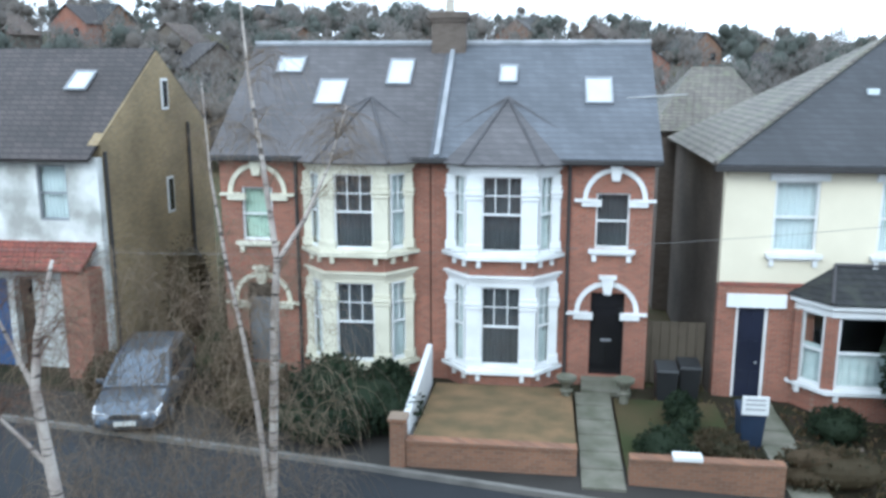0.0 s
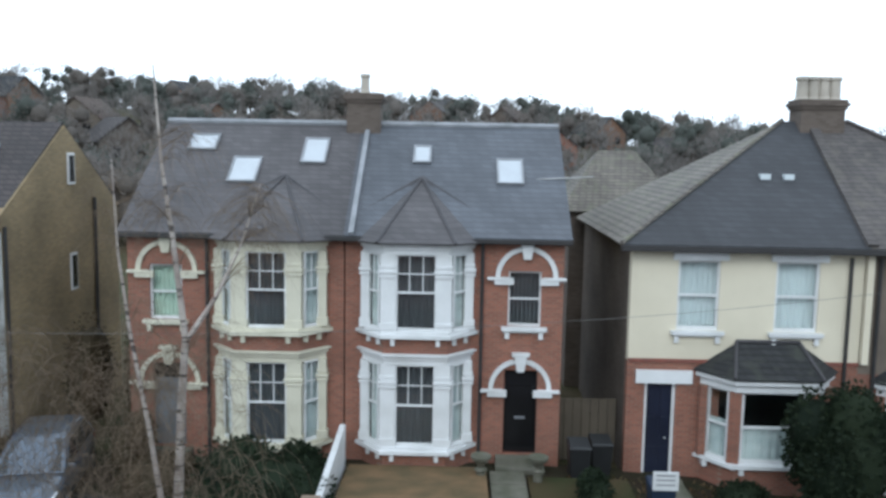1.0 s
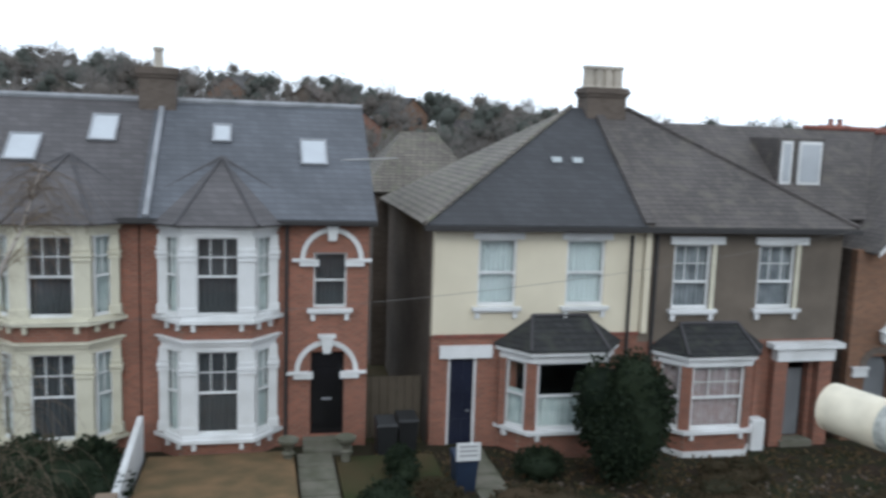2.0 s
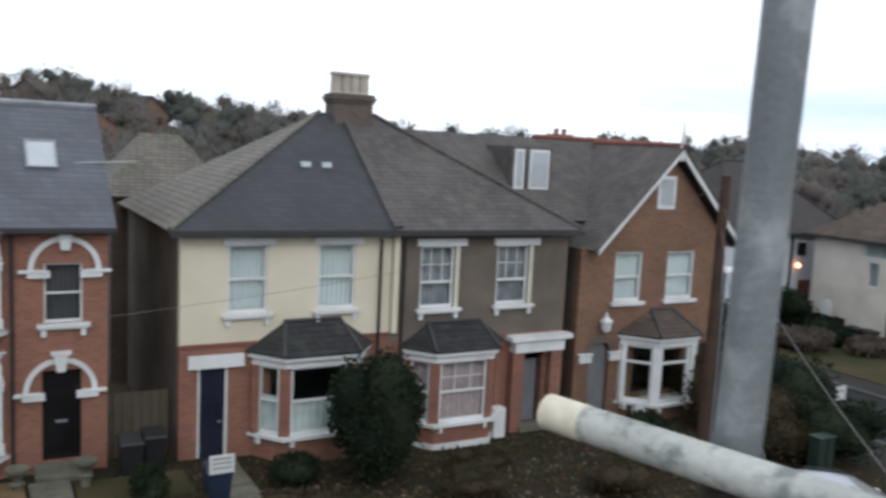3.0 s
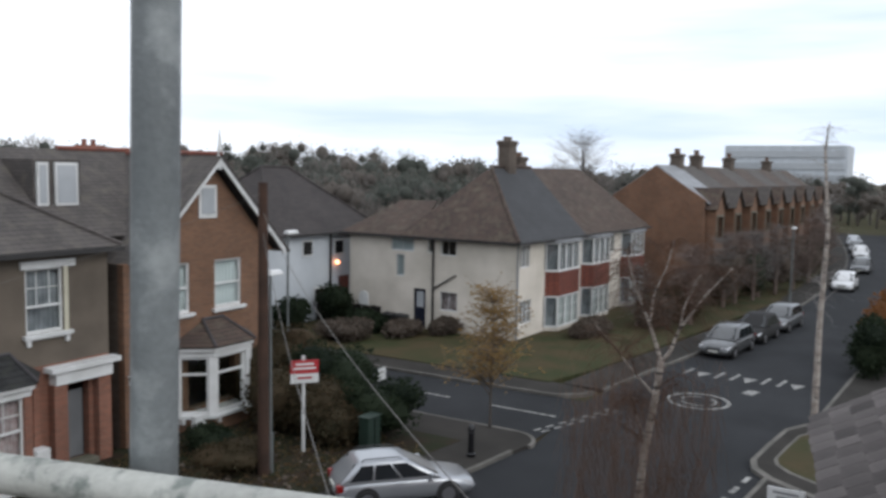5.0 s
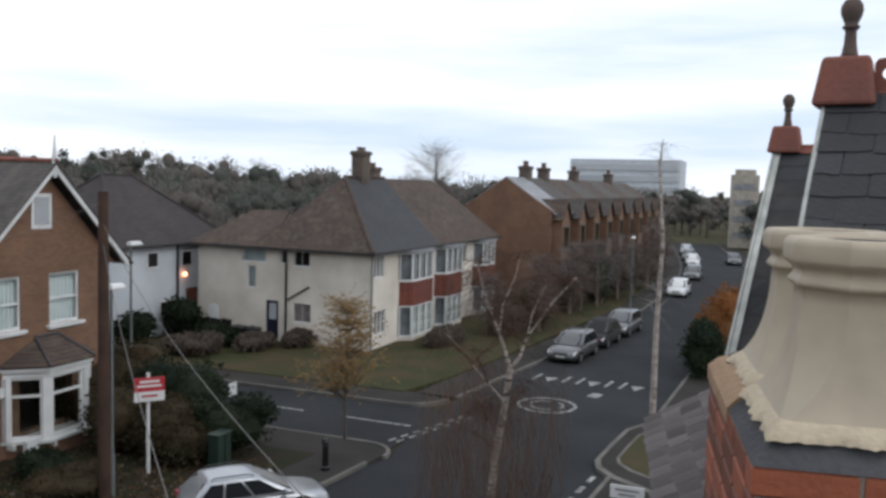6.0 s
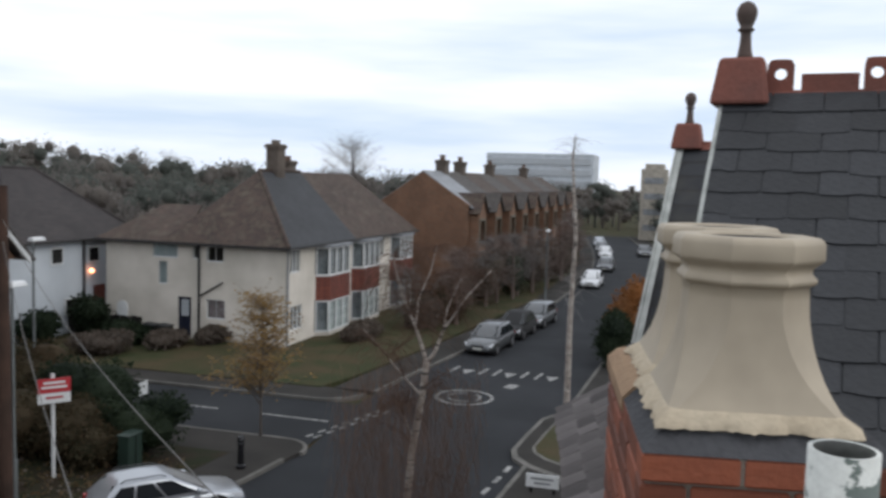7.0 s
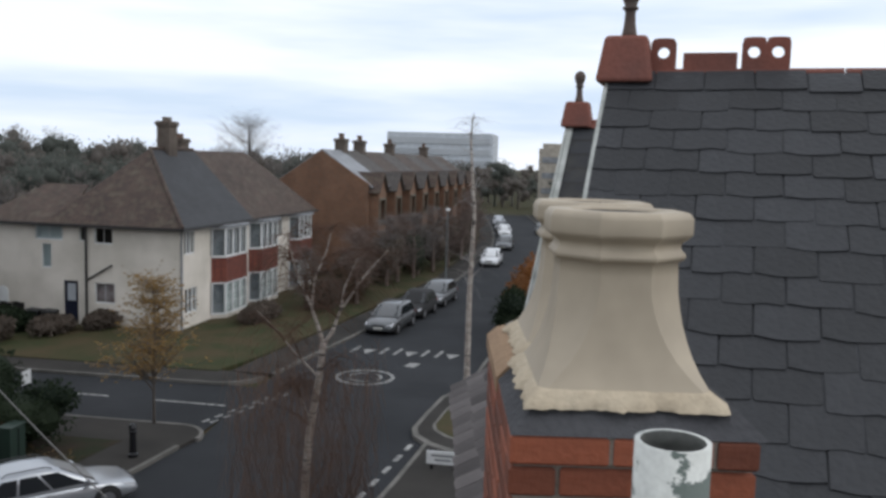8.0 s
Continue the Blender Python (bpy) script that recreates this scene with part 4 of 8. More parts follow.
holes = [(20.15, 21.4, 3.2, 5.0), (22.6, 23.95, 3.2, 5.0), (19.25, 20.15, -0.9, 1.74), (21.3, 23.6, -0.3, 1.7)]
shell(gabled, 18.6, 25.4, 23, 9, G4, 5.15, holes, BROWN, SOOTY)
s = Shape()
s.wall(18.9, 26.1, 5.15, 5.16, 23, 23.3)
s.hexa([(19.25, 23, 5.15), (25.75, 23, 5.15), (22.5, 23, 8.45)], [(19.25, 23.3, 5.15), (25.75, 23.3, 5.15), (22.5, 23.3, 8.45)])
part("gable_wall", s, BROWN, gabled)
s = Shape()
for sg in (-1, 1):
    a, b = (22.5 + sg * 3.5, 4.98), (22.5, 8.52)
    s.hexa([(a[0], 22.55, a[1]), (a[0], 22.62, a[1]), (a[0], 22.62, a[1] + 0.3), (a[0], 22.55, a[1] + 0.3)],
           [(b[0], 22.55, b[1]), (b[0], 22.62, b[1]), (b[0], 22.62, b[1] + 0.3), (b[0], 22.55, b[1] + 0.3)])
part("bargeboard", s, WHITE, gabled)
s = Shape()
s.tube([(22.5, 22.6, 8.3), (22.5, 22.6, 9.0), (22.5, 22.6, 9.75)], [0.07, 0.09, 0.02], 8)
s.lathe((22.5, 22.6, 8.95), [(0.03, 0), (0.12, 0.08), (0.03, 0.18)], 8)
part("finial", s, WHITE, gabled)
s = Shape()
for sg in (-1, 1):
    s.slab([(22.5, 22.5, 8.85), (22.5 + sg * 3.7, 22.5, 5.12), (22.5 + sg * 3.7, 27.2, 5.12), (22.5, 27.2, 8.85)], 0.07)
part("gable_roof", s, DULL_TILE, gabled)
s = Shape()
s.slab([(17.6, 24.2, 6.0), (26.4, 24.2, 6.0), (26.4, 27.8, 8.95), (13.2, 27.8, 8.95)], 0.08)
s.slab([(13.2, 27.8, 8.95), (26.4, 27.8, 8.95), (26.4, 32.4, 5.1), (17.6, 32.4, 5.1)], 0.08)
part("main_roof", s, DULL_TILE, gabled)
s = Shape()
s.tube([(19.6, 27.8, 8.99), (26.4, 27.8, 8.99)], 0.09, 6)
s.tube([(22.5, 22.5, 8.88), (22.5, 27.6, 8.88)], 0.08, 6)
part("ridge_tiles", s, TERRACOTTA, gabled)
for x0, x1 in ((18.75, 19.28), (20.12, 20.6)):
    s = Shape()
    s.box(x0, x1, 22.88, 23.0, 1.1, 1.36)
    s.box(x0 - 0.04, x1 + 0.04, 22.85, 23.0, 1.36, 1.42)
    part("impost", s, WHITE, gabled, "white painted stone impost")
for x0, x1 in ((20.15, 21.4), (22.6, 23.95)):
    window(gabled, x0, x1, 3.2, 5.0, 23.06, WHITE, curtain=BLIND, bar=0.07)
    sill(gabled, x0 - 0.14, x1 + 0.14, 23, 3.2, WHITE, 0)
s = Shape()
s.box(21.85, 22.7, 22.96, 22.999, 6.55, 7.75)
part("gable_window", s, WHITE, gabled)
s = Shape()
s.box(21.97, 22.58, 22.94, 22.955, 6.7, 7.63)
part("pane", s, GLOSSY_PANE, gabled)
low_bay(gabled, 22.45, 1.75, 0.85, 23, 1.0, G4, -0.42, 1.75, BROWN_TILE, "painted", BROWN, 0.5, 2.85, None)
s = Shape()
s.hexa(*[[(x, yy, z) for x, z in [(19.27, -0.9), (20.13, -0.9)] + [(19.7 + 0.43 * math.cos(a), 1.3 + 0.43 * math.sin(a)) for a in span(0, math.pi, 10)]] for yy in (23.15, 23.2)])
part("door", s, GREY_DOOR, gabled, "arched grey front door")
s = Shape()
for i in range(12):
    a, b = math.pi * i / 12, math.pi * (i + 1) / 12
    s.hexa(*[[(19.7 + k * math.cos(t), yy, 1.38 + k * math.sin(t)) for k, yy in ((0.46, 23.0), (0.68, 23.0), (0.68, 22.97), (0.46, 22.97))] for t in (a, b)])
part("brick_arch", s, SOOTY, gabled, "dark brick arch over the door")
s = Shape()
s.lathe((19.75, 22.8, 2.15), [(0.05, 0), (0.16, 0.1), (0.2, 0.4), (0.24, 0.42), (0.05, 0.62), (0.03, 0.75)], 6)
part("porch_lantern", s, WHITE, gabled)
s = Shape()
s.box(20.7, 21.2, 22.0, 22.2, G4, -0.3)
part("meter_box", s, WHITE, gabled)
dorm = thing("dormer", "roof dormer with two white casements and dark cheeks", "dormer", "", Matrix.Translation((-0.1, 0, 0)))
s = Shape()
s.box(17.0, 18.75, 25.55, 27.8, 6.6, 8.5)
part("dormer_body", s, DULL_TILE, dorm)
for x0, x1 in ((17.1, 17.5), (17.75, 18.6)):
    s = Shape()
    s.box(x0, x1, 25.45, 25.545, 6.95, 8.4)
    w = part("window_frame", s, WHITE, dorm)
    s = Shape()
    s.box(x0 + 0.08, x1 - 0.08, 25.43, 25.448, 7.05, 8.3)
    part("pane", s, GLOSSY_PANE, w)
rearh = thing("rear_house", "dark roofed house behind the pebbledash house", "house")
s = Shape()
s.box(16.3, 29, 33, 40, -1, 5.8)
part("wall", s, SOOTY, rearh)
s = Shape()
s.slab([(16, 32.6, 5.8), (29.3, 32.6, 5.8), (29.3, 36.5, 8.9), (16, 36.5, 8.9)], 0.08)
s.slab([(16, 36.5, 8.9), (29.3, 36.5, 8.9), (29.3, 40.4, 5.8), (16, 40.4, 5.8)], 0.08)
part("roof", s, DARK_TILE, rearh)
chimney(rearh, 26.6, 27.6, 36.2, 36.9, 8.2, 9.3, RED, 2, TERRACOTTA, 0.3, 0.12)

# ---- the stock-brick house at the far end of the row ----
stock = thing("house", "yellow stock brick house end with peeling white front", "house", "houses across the street")
sx = -12.3
holes = [(-14.15, -13.25, 3.95, 5.55), (-16.8, -15.4, -0.5, 2.2), (-15.2, -14.6, -0.5, 2.2)]
s = Shape()
s.wall(-19, sx, -0.7, 5.75, 22.5, 22.8, holes)
part("front_wall", s, OLD_WHITE, stock)
s = Shape()
s.hexa([(sx - 0.3, 22.8, -0.7), (sx, 22.8, -0.7), (sx, 30.6, -0.7), (sx - 0.3, 30.6, -0.7)], [(sx - 0.3, 22.8, 6.1), (sx, 22.8, 6.1), (sx, 30.6, 6.1), (sx - 0.3, 30.6, 6.1)])
s.hexa([(sx - 0.3, 22.6, 6.1), (sx - 0.3, 26.7, 8.75), (sx - 0.3, 30.6, 6.1)], [(sx, 22.6, 6.1), (sx, 26.7, 8.75), (sx, 30.6, 6.1)])
part("gable_wall", s, STOCK, stock)
s = Shape()
s.slab([(-22, 22.1, 5.75), (sx - 0.05, 22.1, 5.75), (sx - 0.05, 26.7, 8.85), (-22, 26.7, 8.85)], 0.1)
s.slab([(-22, 26.7, 8.85), (sx - 0.05, 26.7, 8.85), (sx - 0.05, 31, 6.0), (-22, 31, 6.0)], 0.1)
sr = part("roof", s, DARK_TILE, stock)
skylight(stock, -14.4, -13.7, 24.7, 7.55, 1.0, 0.67)
window(stock, -14.15, -13.25, 3.95, 5.55, 22.56, LEAD, curtain=BLIND)
s = Shape()
s.slab([(-20, 21.5, 2.75), (-12.5, 21.5, 2.75), (-12.5, 22.5, 3.35), (-20, 22.5, 3.35)], 0.1)
part("porch_roof", s, HUNG_TILE, stock)
s = Shape()
s.box(-13.2, -12.4, 21.7, 22.5, -0.7, 2.65)
part("porch_pier", s, RED, stock)
s = Shape()
s.box(-20, -18.6, 21.7, 22.5, -0.7, 2.65)
part("porch_pier", s, RED, stock)
s = Shape()
s.box(-16.8, -15.4, 22.55, 22.6, -0.5, 2.2)
part("door", s, material("blue painted door", (0.05, 0.1, 0.22), 0.4), stock, "faded blue front door")
s = Shape()
s.tube([(sx + 0.06, 22.9, 5.9), (sx + 0.06, 22.9, -0.7)], 0.05, 8)
part("drainpipe", s, PIPE_DARK, stock)
s = Shape()
s.tube([(sx + 0.06, 28.6, 6.4), (sx + 0.06, 28.6, -0.7)], 0.06, 8)
part("drainpipe", s, PIPE_DARK, stock)
for yy, za, zb in ((27.0, 6.9, 7.9), (27.0, 3.5, 4.7)):
    s = Shape()
    s.box(sx, sx + 0.05, yy - 0.22, yy + 0.22, za, zb)
    w = part("window_frame", s, WHITE, stock)
    s = Shape()
    s.box(sx + 0.05, sx + 0.06, yy - 0.16, yy + 0.16, za + 0.08, zb - 0.08)
    part("pane", s, BLACK, w)
s = Shape()
s.box(-22, -19, 22.8, 30.6, -0.7, 5.75)
s.box(-18.9, sx - 0.4, 30.3, 30.6, -0.7, 5.75)
s.box(-18.9, sx - 0.4, 24.6, 24.7, -0.7, 5.6)
part("inner_walls", s, GLOOM, stock)

# ---- the white roughcast pair beyond the side road ----
WH = pose(42.2, 20.4, 0, 0, 0, -2)
white = thing("house", "off-white roughcast semi-detached house with brown hipped roof", "house", "houses beyond the side road", WH)
G5, E5 = -1.15, 4.5
fw = [(0.5, 1.7, 2.95, 4.25), (3.6, 8.3, -0.9, 1.1), (3.6, 8.3, 2.55, 4.2), (0.6, 2.0, -0.3, 1.1)]
s = Shape()
s.wall(0, 8.7, G5, E5, 0, 0.3, fw)
part("wall", s, ROUGHCAST, white)
side_holes = [(6.9, 8.6, 3.5, 4.35), (7.6, 8.2, 1.95, 3.3), (3.9, 5.0, 3.4, 4.3), (6.0, 6.9, -1.05, 1.32), (3.8, 5.0, 0.15, 1.28), (5.5, 5.9, 3.5, 4.3)]
side = new("side_holder")
TURN = pose(0, 0, 0, 0, 0, -90) @ Matrix.Diagonal((-1, 1, 1, 1))
s = Shape()
s.wall(0.3, 11.8, G5, E5, 0, 0.3, side_holes)
part("wall", s, ROUGHCAST, side)
for hle in side_holes[:3] + side_holes[4:]:
    window(side, hle[0], hle[1], hle[2], hle[3], 0.06, WHITE, 2 if hle[1] - hle[0] > 1 else 1, 1, sash=False, curtain=PINK if hle[2] < 0.5 else (BLIND if hle[1] > 8 else None))
s = Shape()
s.box(6.0, 6.9, 0.1, 0.15, -1.05, 1.32)
dr = part("door", s, NAVY, side, "dark door with a glazed upper panel")
s = Shape()
s.box(6.2, 6.7, 0.085, 0.099, 0.2, 1.15)
part("pane", s, GLOSSY_PANE, dr)
s = Shape()
s.tube([(5.45, -0.08, E5), (5.45, -0.08, G5)], 0.07, 8)
s.tube([(5.45, -0.08, 1.4), (3.9, -0.08, 2.3)], 0.05, 8)
part("drainpipe", s, PIPE_DARK, side)
for ob in list(side.children):
    ob.parent = white
    ob.matrix_basis = TURN @ ob.matrix_basis
bpy.data.objects.remove(side)
s = Shape()
s.tube([(0.1, -0.08, E5), (0.1, -0.08, G5)], 0.06, 8)
part("drainpipe", s, LEAD, white)
s = Shape()
s.box(0.3, 8.7, 7.1, 7.4, G5, E5)
s.box(0.3, 0.6, 11.5, 11.8, G5, E5)
s.box(0.3, 8.7, 3.4, 3.5, G5, E5)
s.box(0.3, 20, 0.4, 7.0, 1.5, 1.65)
part("inner_walls", s, GLOOM, white)
twin = thing("house", "roughcast semi-detached house with brown roof behind bare trees", "house", "houses beyond the side road", WH)
s = Shape()
tw = [(9.1, 12.4, -0.9, 1.1), (9.1, 12.4, 2.55, 4.2), (16, 19, -0.9, 1.1), (16, 19, 2.6, 4.2), (13.5, 14.6, 2.9, 4.2)]
s.wall(8.7, 20.3, G5, E5, 0, 0.3, tw)
s.box(20.0, 20.3, 0.3, 7.4, G5, E5)
s.box(8.7, 20, 7.1, 7.4, G5, E5)
part("wall", s, ROUGHCAST, twin)
window(twin, 13.5, 14.6, 2.9, 4.2, 0.06, WHITE, 2, 1, sash=False)
for k in range(3):
    window(white, 0.5 + 0.4 * k, 0.9 + 0.4 * k, 2.95, 4.25, 0.06, WHITE, sash=False, bar=0.06)
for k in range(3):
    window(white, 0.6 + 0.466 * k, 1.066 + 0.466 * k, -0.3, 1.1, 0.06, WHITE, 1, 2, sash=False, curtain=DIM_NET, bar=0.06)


def square_bay(h, x0, x1, d):
    """A two-storey bay with hung tiles between its windows."""
    plan = [(x0, 0), (x0 + 0.5, -d), (x1 - 0.5, -d), (x1, 0)]
    s = Shape()
    s.prism(plan, G5, -0.85)
    part("bay_base", s, ROUGHCAST, h)
    s = Shape()
    s.prism(plan, 1.05, 2.5)
    part("hung_tiles", s, HUNG_TILE, h)
    s = Shape()
    s.prism([(x0 - 0.1, 0), (x0 + 0.42, -d - 0.12), (x1 - 0.42, -d - 0.12), (x1 + 0.1, 0)], 4.22, 4.36)
    part("bay_roof", s, LEAD, h)
    for z0, z1 in ((-0.85, 1.05), (2.5, 4.22)):
        w3 = (x1 - x0 - 1.0) / 3
        for k in range(3):
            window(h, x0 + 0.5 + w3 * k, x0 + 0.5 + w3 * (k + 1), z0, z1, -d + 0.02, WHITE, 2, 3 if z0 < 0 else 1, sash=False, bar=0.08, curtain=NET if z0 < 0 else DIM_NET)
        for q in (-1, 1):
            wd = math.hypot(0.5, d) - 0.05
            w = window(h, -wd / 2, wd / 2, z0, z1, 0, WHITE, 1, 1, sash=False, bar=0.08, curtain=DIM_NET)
            rotated(w, (x0 + 0.25) if q < 0 else (x1 - 0.25), -d / 2, q * math.degrees(math.atan2(d, 0.5)))


square_bay(white, 3.7, 7.6, 0.7)
square_bay(twin, 8.9, 12.6, 0.7)
square_bay(twin, 15.8, 19.2, 0.7)
zr = 8.65
for own, n, pts, m in ((white, "front_slope", ((-0.4, -0.4, 4.48), (8.7, -0.4, 4.48), (8.7, 3.7, zr), (3.5, 3.7, zr)), CREAM_SLATE),
                       (white, "hip_slope", ((-0.4, 7.8, 4.48), (-0.4, -0.4, 4.48), (3.5, 3.7, zr)), BROWN_TILE),
                       (white, "rear_slope", ((8.7, 7.8, 4.48), (-0.4, 7.8, 4.48), (3.5, 3.7, zr), (8.7, 3.7, zr)), BROWN_TILE),
                       (white, "wing_slope", ((-0.4, 12.2, 4.48), (-0.4, 6.5, 4.48), (2.6, 7.0, 6.5), (2.6, 9.6, 6.5)), BROWN_TILE),
                       (white, "wing_slope", ((4, 12.2, 4.48), (-0.4, 12.2, 4.48), (2.6, 9.6, 6.5)), BROWN_TILE),
                       (twin, "front_slope", ((8.7, -0.4, 4.48), (20.7, -0.4, 4.48), (16.6, 3.7, zr), (8.7, 3.7, zr)), BROWN_TILE),
                       (twin, "hip_slope", ((20.7, -0.4, 4.48), (20.7, 7.8, 4.48), (16.6, 3.7, zr)), BROWN_TILE),
                       (twin, "rear_slope", ((20.7, 7.8, 4.48), (8.7, 7.8, 4.48), (8.7, 3.7, zr), (16.6, 3.7, zr)), BROWN_TILE)):
    s = Shape()
    s.slab(pts, 0.1)
    part(n, s, m, own)
s = Shape()
s.tube([(-0.4, -0.4, 4.52), (3.5, 3.7, zr + 0.04), (8.7, 3.7, zr + 0.04)], 0.1, 6)
part("ridge_tiles", s, BROWN_TILE, white)
s = Shape()
s.box(-0.5, 20.8, -0.52, -0.4, 4.34, 4.46)
s.box(-0.52, -0.4, -0.5, 12.3, 4.34, 4.46)
part("gutter", s, PIPE_DARK, white)
chimney(white, 5.0, 5.95, 3.3, 4.1, 8.2, 10.3, SOOTY, 2, SOOTY, 0.25, 0.15)
chimney(twin, 8.9, 9.9, 4.6, 5.4, 7.2, 9.4, SOOTY, 2, BROWN_POT, 0.3, 0.13)

# bluish white house farther up the side road
blue_house = thing("house", "bluish white rendered house with a dark roof and lit porch", "house", "houses beyond the side road")
s = Shape()
s.box(36.5, 47, 33.5, 42, -1.1, 4.4)
part("wall", s, BLUE_WHITE, blue_house)
hip_roof(blue_house, 36.5, 47, 33.5, 42, 4.4, 8.4, 37.7, 40.5, 43, (DARK_TILE, DARK_TILE, DARK_TILE), 0.4)
for x0, z0 in ((39.5, 3.0), (42.6, 2.9), (40.6, 0.0)):
    s = Shape()
    s.box(x0, x0 + 1.0, 33.44, 33.498, z0, z0 + 1.0)
    w = part("window_frame", s, WHITE, blue_house)
    s = Shape()
    s.box(x0 + 0.1, x0 + 0.9, 33.42, 33.438, z0 + 0.1, z0 + 0.9)
    part("pane", s, BLACK, w)
s = Shape()
s.box(43.1, 44.1, 33.4, 33.49, -1.0, 1.5)
part("door", s, HUNG_TILE, blue_house, "dark red front door")
s = Shape()
s.tube([(42.2, 33.4, 4.3), (42.2, 33.4, -1)], 0.08, 8)
part("drainpipe", s, PIPE_DARK, blue_house)
lamp_mat = bpy.data.materials.new("warm porch lamp")
lamp_mat.use_nodes = True
lb = lamp_mat.node_tree.nodes["Principled BSDF"]
lb.inputs["Emission Color"].default_value = (1, 0.35, 0.15, 1)
lb.inputs["Emission Strength"].default_value = 6
s = Shape()
s.lathe((42.75, 33.3, 2.3), [(0.05, 0), (0.13, 0.06), (0.13, 0.2), (0.04, 0.26)], 8)
part("porch_lamp", s, lamp_mat, blue_house, "glowing orange porch lamp")

# ---- red terrace down the street ----
TER = pose(66.5, 16.2, 0.45, 0, 0, -3)
def terrace_house(i):
    h = thing("terrace_house", "red brick terraced house with gabled bay and grey roof", "house", "terrace", TER @ Matrix.Translation((5.2 * i, 0, 0)))
    s = Shape()
    holes = [(0.6, 2.4, -0.4, 1.4), (0.6, 2.4, 3.0, 4.7), (3.4, 4.3, -1.0, 1.3), (3.4, 4.3, 3.1, 4.6)]
    s.wall(0, 5.2, -1.2, 5.9, 0, 0.3, holes)
    part("wall", s, BROWN, h)
    for a, c, z0, z1 in holes[:2] + holes[3:]:
        window(h, a, c, z0, z1, 0.05, WHITE, 2 if c - a > 1 else 1)
    s = Shape()
    s.box(3.4, 4.3, 0.1, 0.16, -1.0, 1.3)
    part("door", s, NAVY, h)
    s = Shape()
    s.hexa([(0, 0.3, -1.2), (0.25, 0.3, -1.2), (0.25, 8, -1.2), (0, 8, -1.2)], [(0, 0.3, 5.9), (0.25, 0.3, 5.9), (0.25, 8, 5.9), (0, 8, 5.9)])
    s.hexa([(0, -0.2, 5.9), (0, 4, 8.6), (0, 8, 5.9)], [(0.25, -0.2, 5.9), (0.25, 4, 8.6), (0.25, 8, 5.9)])
    part("side_wall", s, BROWN, h)
    for n, y0, y1 in (("rear_wall", 7.7, 8.0), ("inner_wall", 3.0, 3.1)):
        s = Shape()
        s.box(0.25, 5.2, y0, y1, -1.2, 5.8)
        part(n, s, BROWN, h)
    s = Shape()
    s.slab([(0.1, -0.35, 5.75), (5.2, -0.35, 5.75), (5.2, 4, 8.72), (0.1, 4, 8.72)], 0.1)
    s.slab([(0.1, 4, 8.72), (5.2, 4, 8.72), (5.2, 8.3, 5.75), (0.1, 8.3, 5.75)], 0.1)
    part("roof", s, LEAD if i == 0 else (DULL_TILE if i % 2 else BROWN_TILE), h)
    s = Shape()
    s.hexa([(0.4, -0.8, -1.2), (2.6, -0.8, -1.2), (2.6, 0, -1.2), (0.4, 0, -1.2)], [(0.4, -0.8, -0.5), (2.6, -0.8, -0.5), (2.6, 0, -0.5), (0.4, 0, -0.5)])
    s.box(0.4, 0.6, -0.8, 0, -0.5, 5.4)
    s.box(2.4, 2.6, -0.8, 0, -0.5, 5.4)
    s.box(0.6, 2.4, -0.8, 0, 1.5, 2.9)
    s.box(0.6, 2.4, -0.8, 0, 4.75, 5.4)
    s.hexa([(0.35, -0.78, 5.4), (2.65, -0.78, 5.4), (1.5, -0.78, 6.7)], [(0.35, 1.4, 5.4), (2.65, 1.4, 5.4), (1.5, 1.4, 6.7)])
    part("bay", s, BROWN, h)
    s = Shape()
    for q in (-1, 1):
        s.slab([(1.5, -1.0, 6.95), (1.5 + q * 1.45, -1.0, 5.3), (1.5 + q * 1.45, 1.6, 5.3), (1.5, 1.6, 6.95)], 0.08)
    part("bay_roof", s, DULL_TILE if i % 2 else BROWN_TILE, h)
    for z0, z1 in ((-0.5, 1.45), (2.95, 4.7)):
        for n, x0, x1, za, zb in (("jamb", 0.62, 0.78, z0, z1), ("jamb", 2.22, 2.38, z0, z1), ("sill", 0.6, 2.4, z0 - 0.12, z0), ("lintel", 0.6, 2.4, z1, z1 + 0.15)):
            s = Shape()
            s.box(x0, x1, -0.87, -0.801, za, zb)
            part(n, s, CONCRETE, h)
    if i in (1, 2, 4, 7):
        chimney(h, -0.5, 0.5, 3.6, 4.5, 8.2, 9.7, SOOTY, 3, BROWN_POT, 0.45, 0.13)
    return h


for i in range(9):
    terrace_house(i)

# distant blocks
office = thing("office_block", "distant long white office block with window bands", "office block", "", pose(290, 60, 0, 0, 0, 0))
s = Shape()
s.box(0, 20, -32, 5, 0, 18.5)
part("wall", s, BLUE_WHITE, office)
for k in range(3):
    s = Shape()
    s.box(-0.3, -0.01, -31, 4, 7.2 + 3.8 * k, 9.2 + 3.8 * k)
    part("window_band", s, GLOSSY_PANE, office)
tower = thing("flat_block", "grey-beige block of flats with balconies down the street", "flat block")
s = Shape()
s.box(150, 165, 1.8, 6.2, -1, 11.3)
s.box(150.5, 165, 2.4, 5.6, 11.3, 12.2)
part("wall", s, POT_GREY, tower)
for k in range(4):
    s = Shape()
    s.box(149.9, 149.99, 2.4, 5.6, 0.7 + 2.7 * k, 1.7 + 2.7 * k)
    part("window_band", s, LEAD, tower)


# ---- our own roof: chimney stack, pots, slated slopes ----
HOME = thing("own_house", "red brick house under the scaffold with slated roofs", "house")
s = Shape()
s.box(-12, 16, -9, -1.6, -0.6, 4.9)
part("wall", s, RED, HOME)
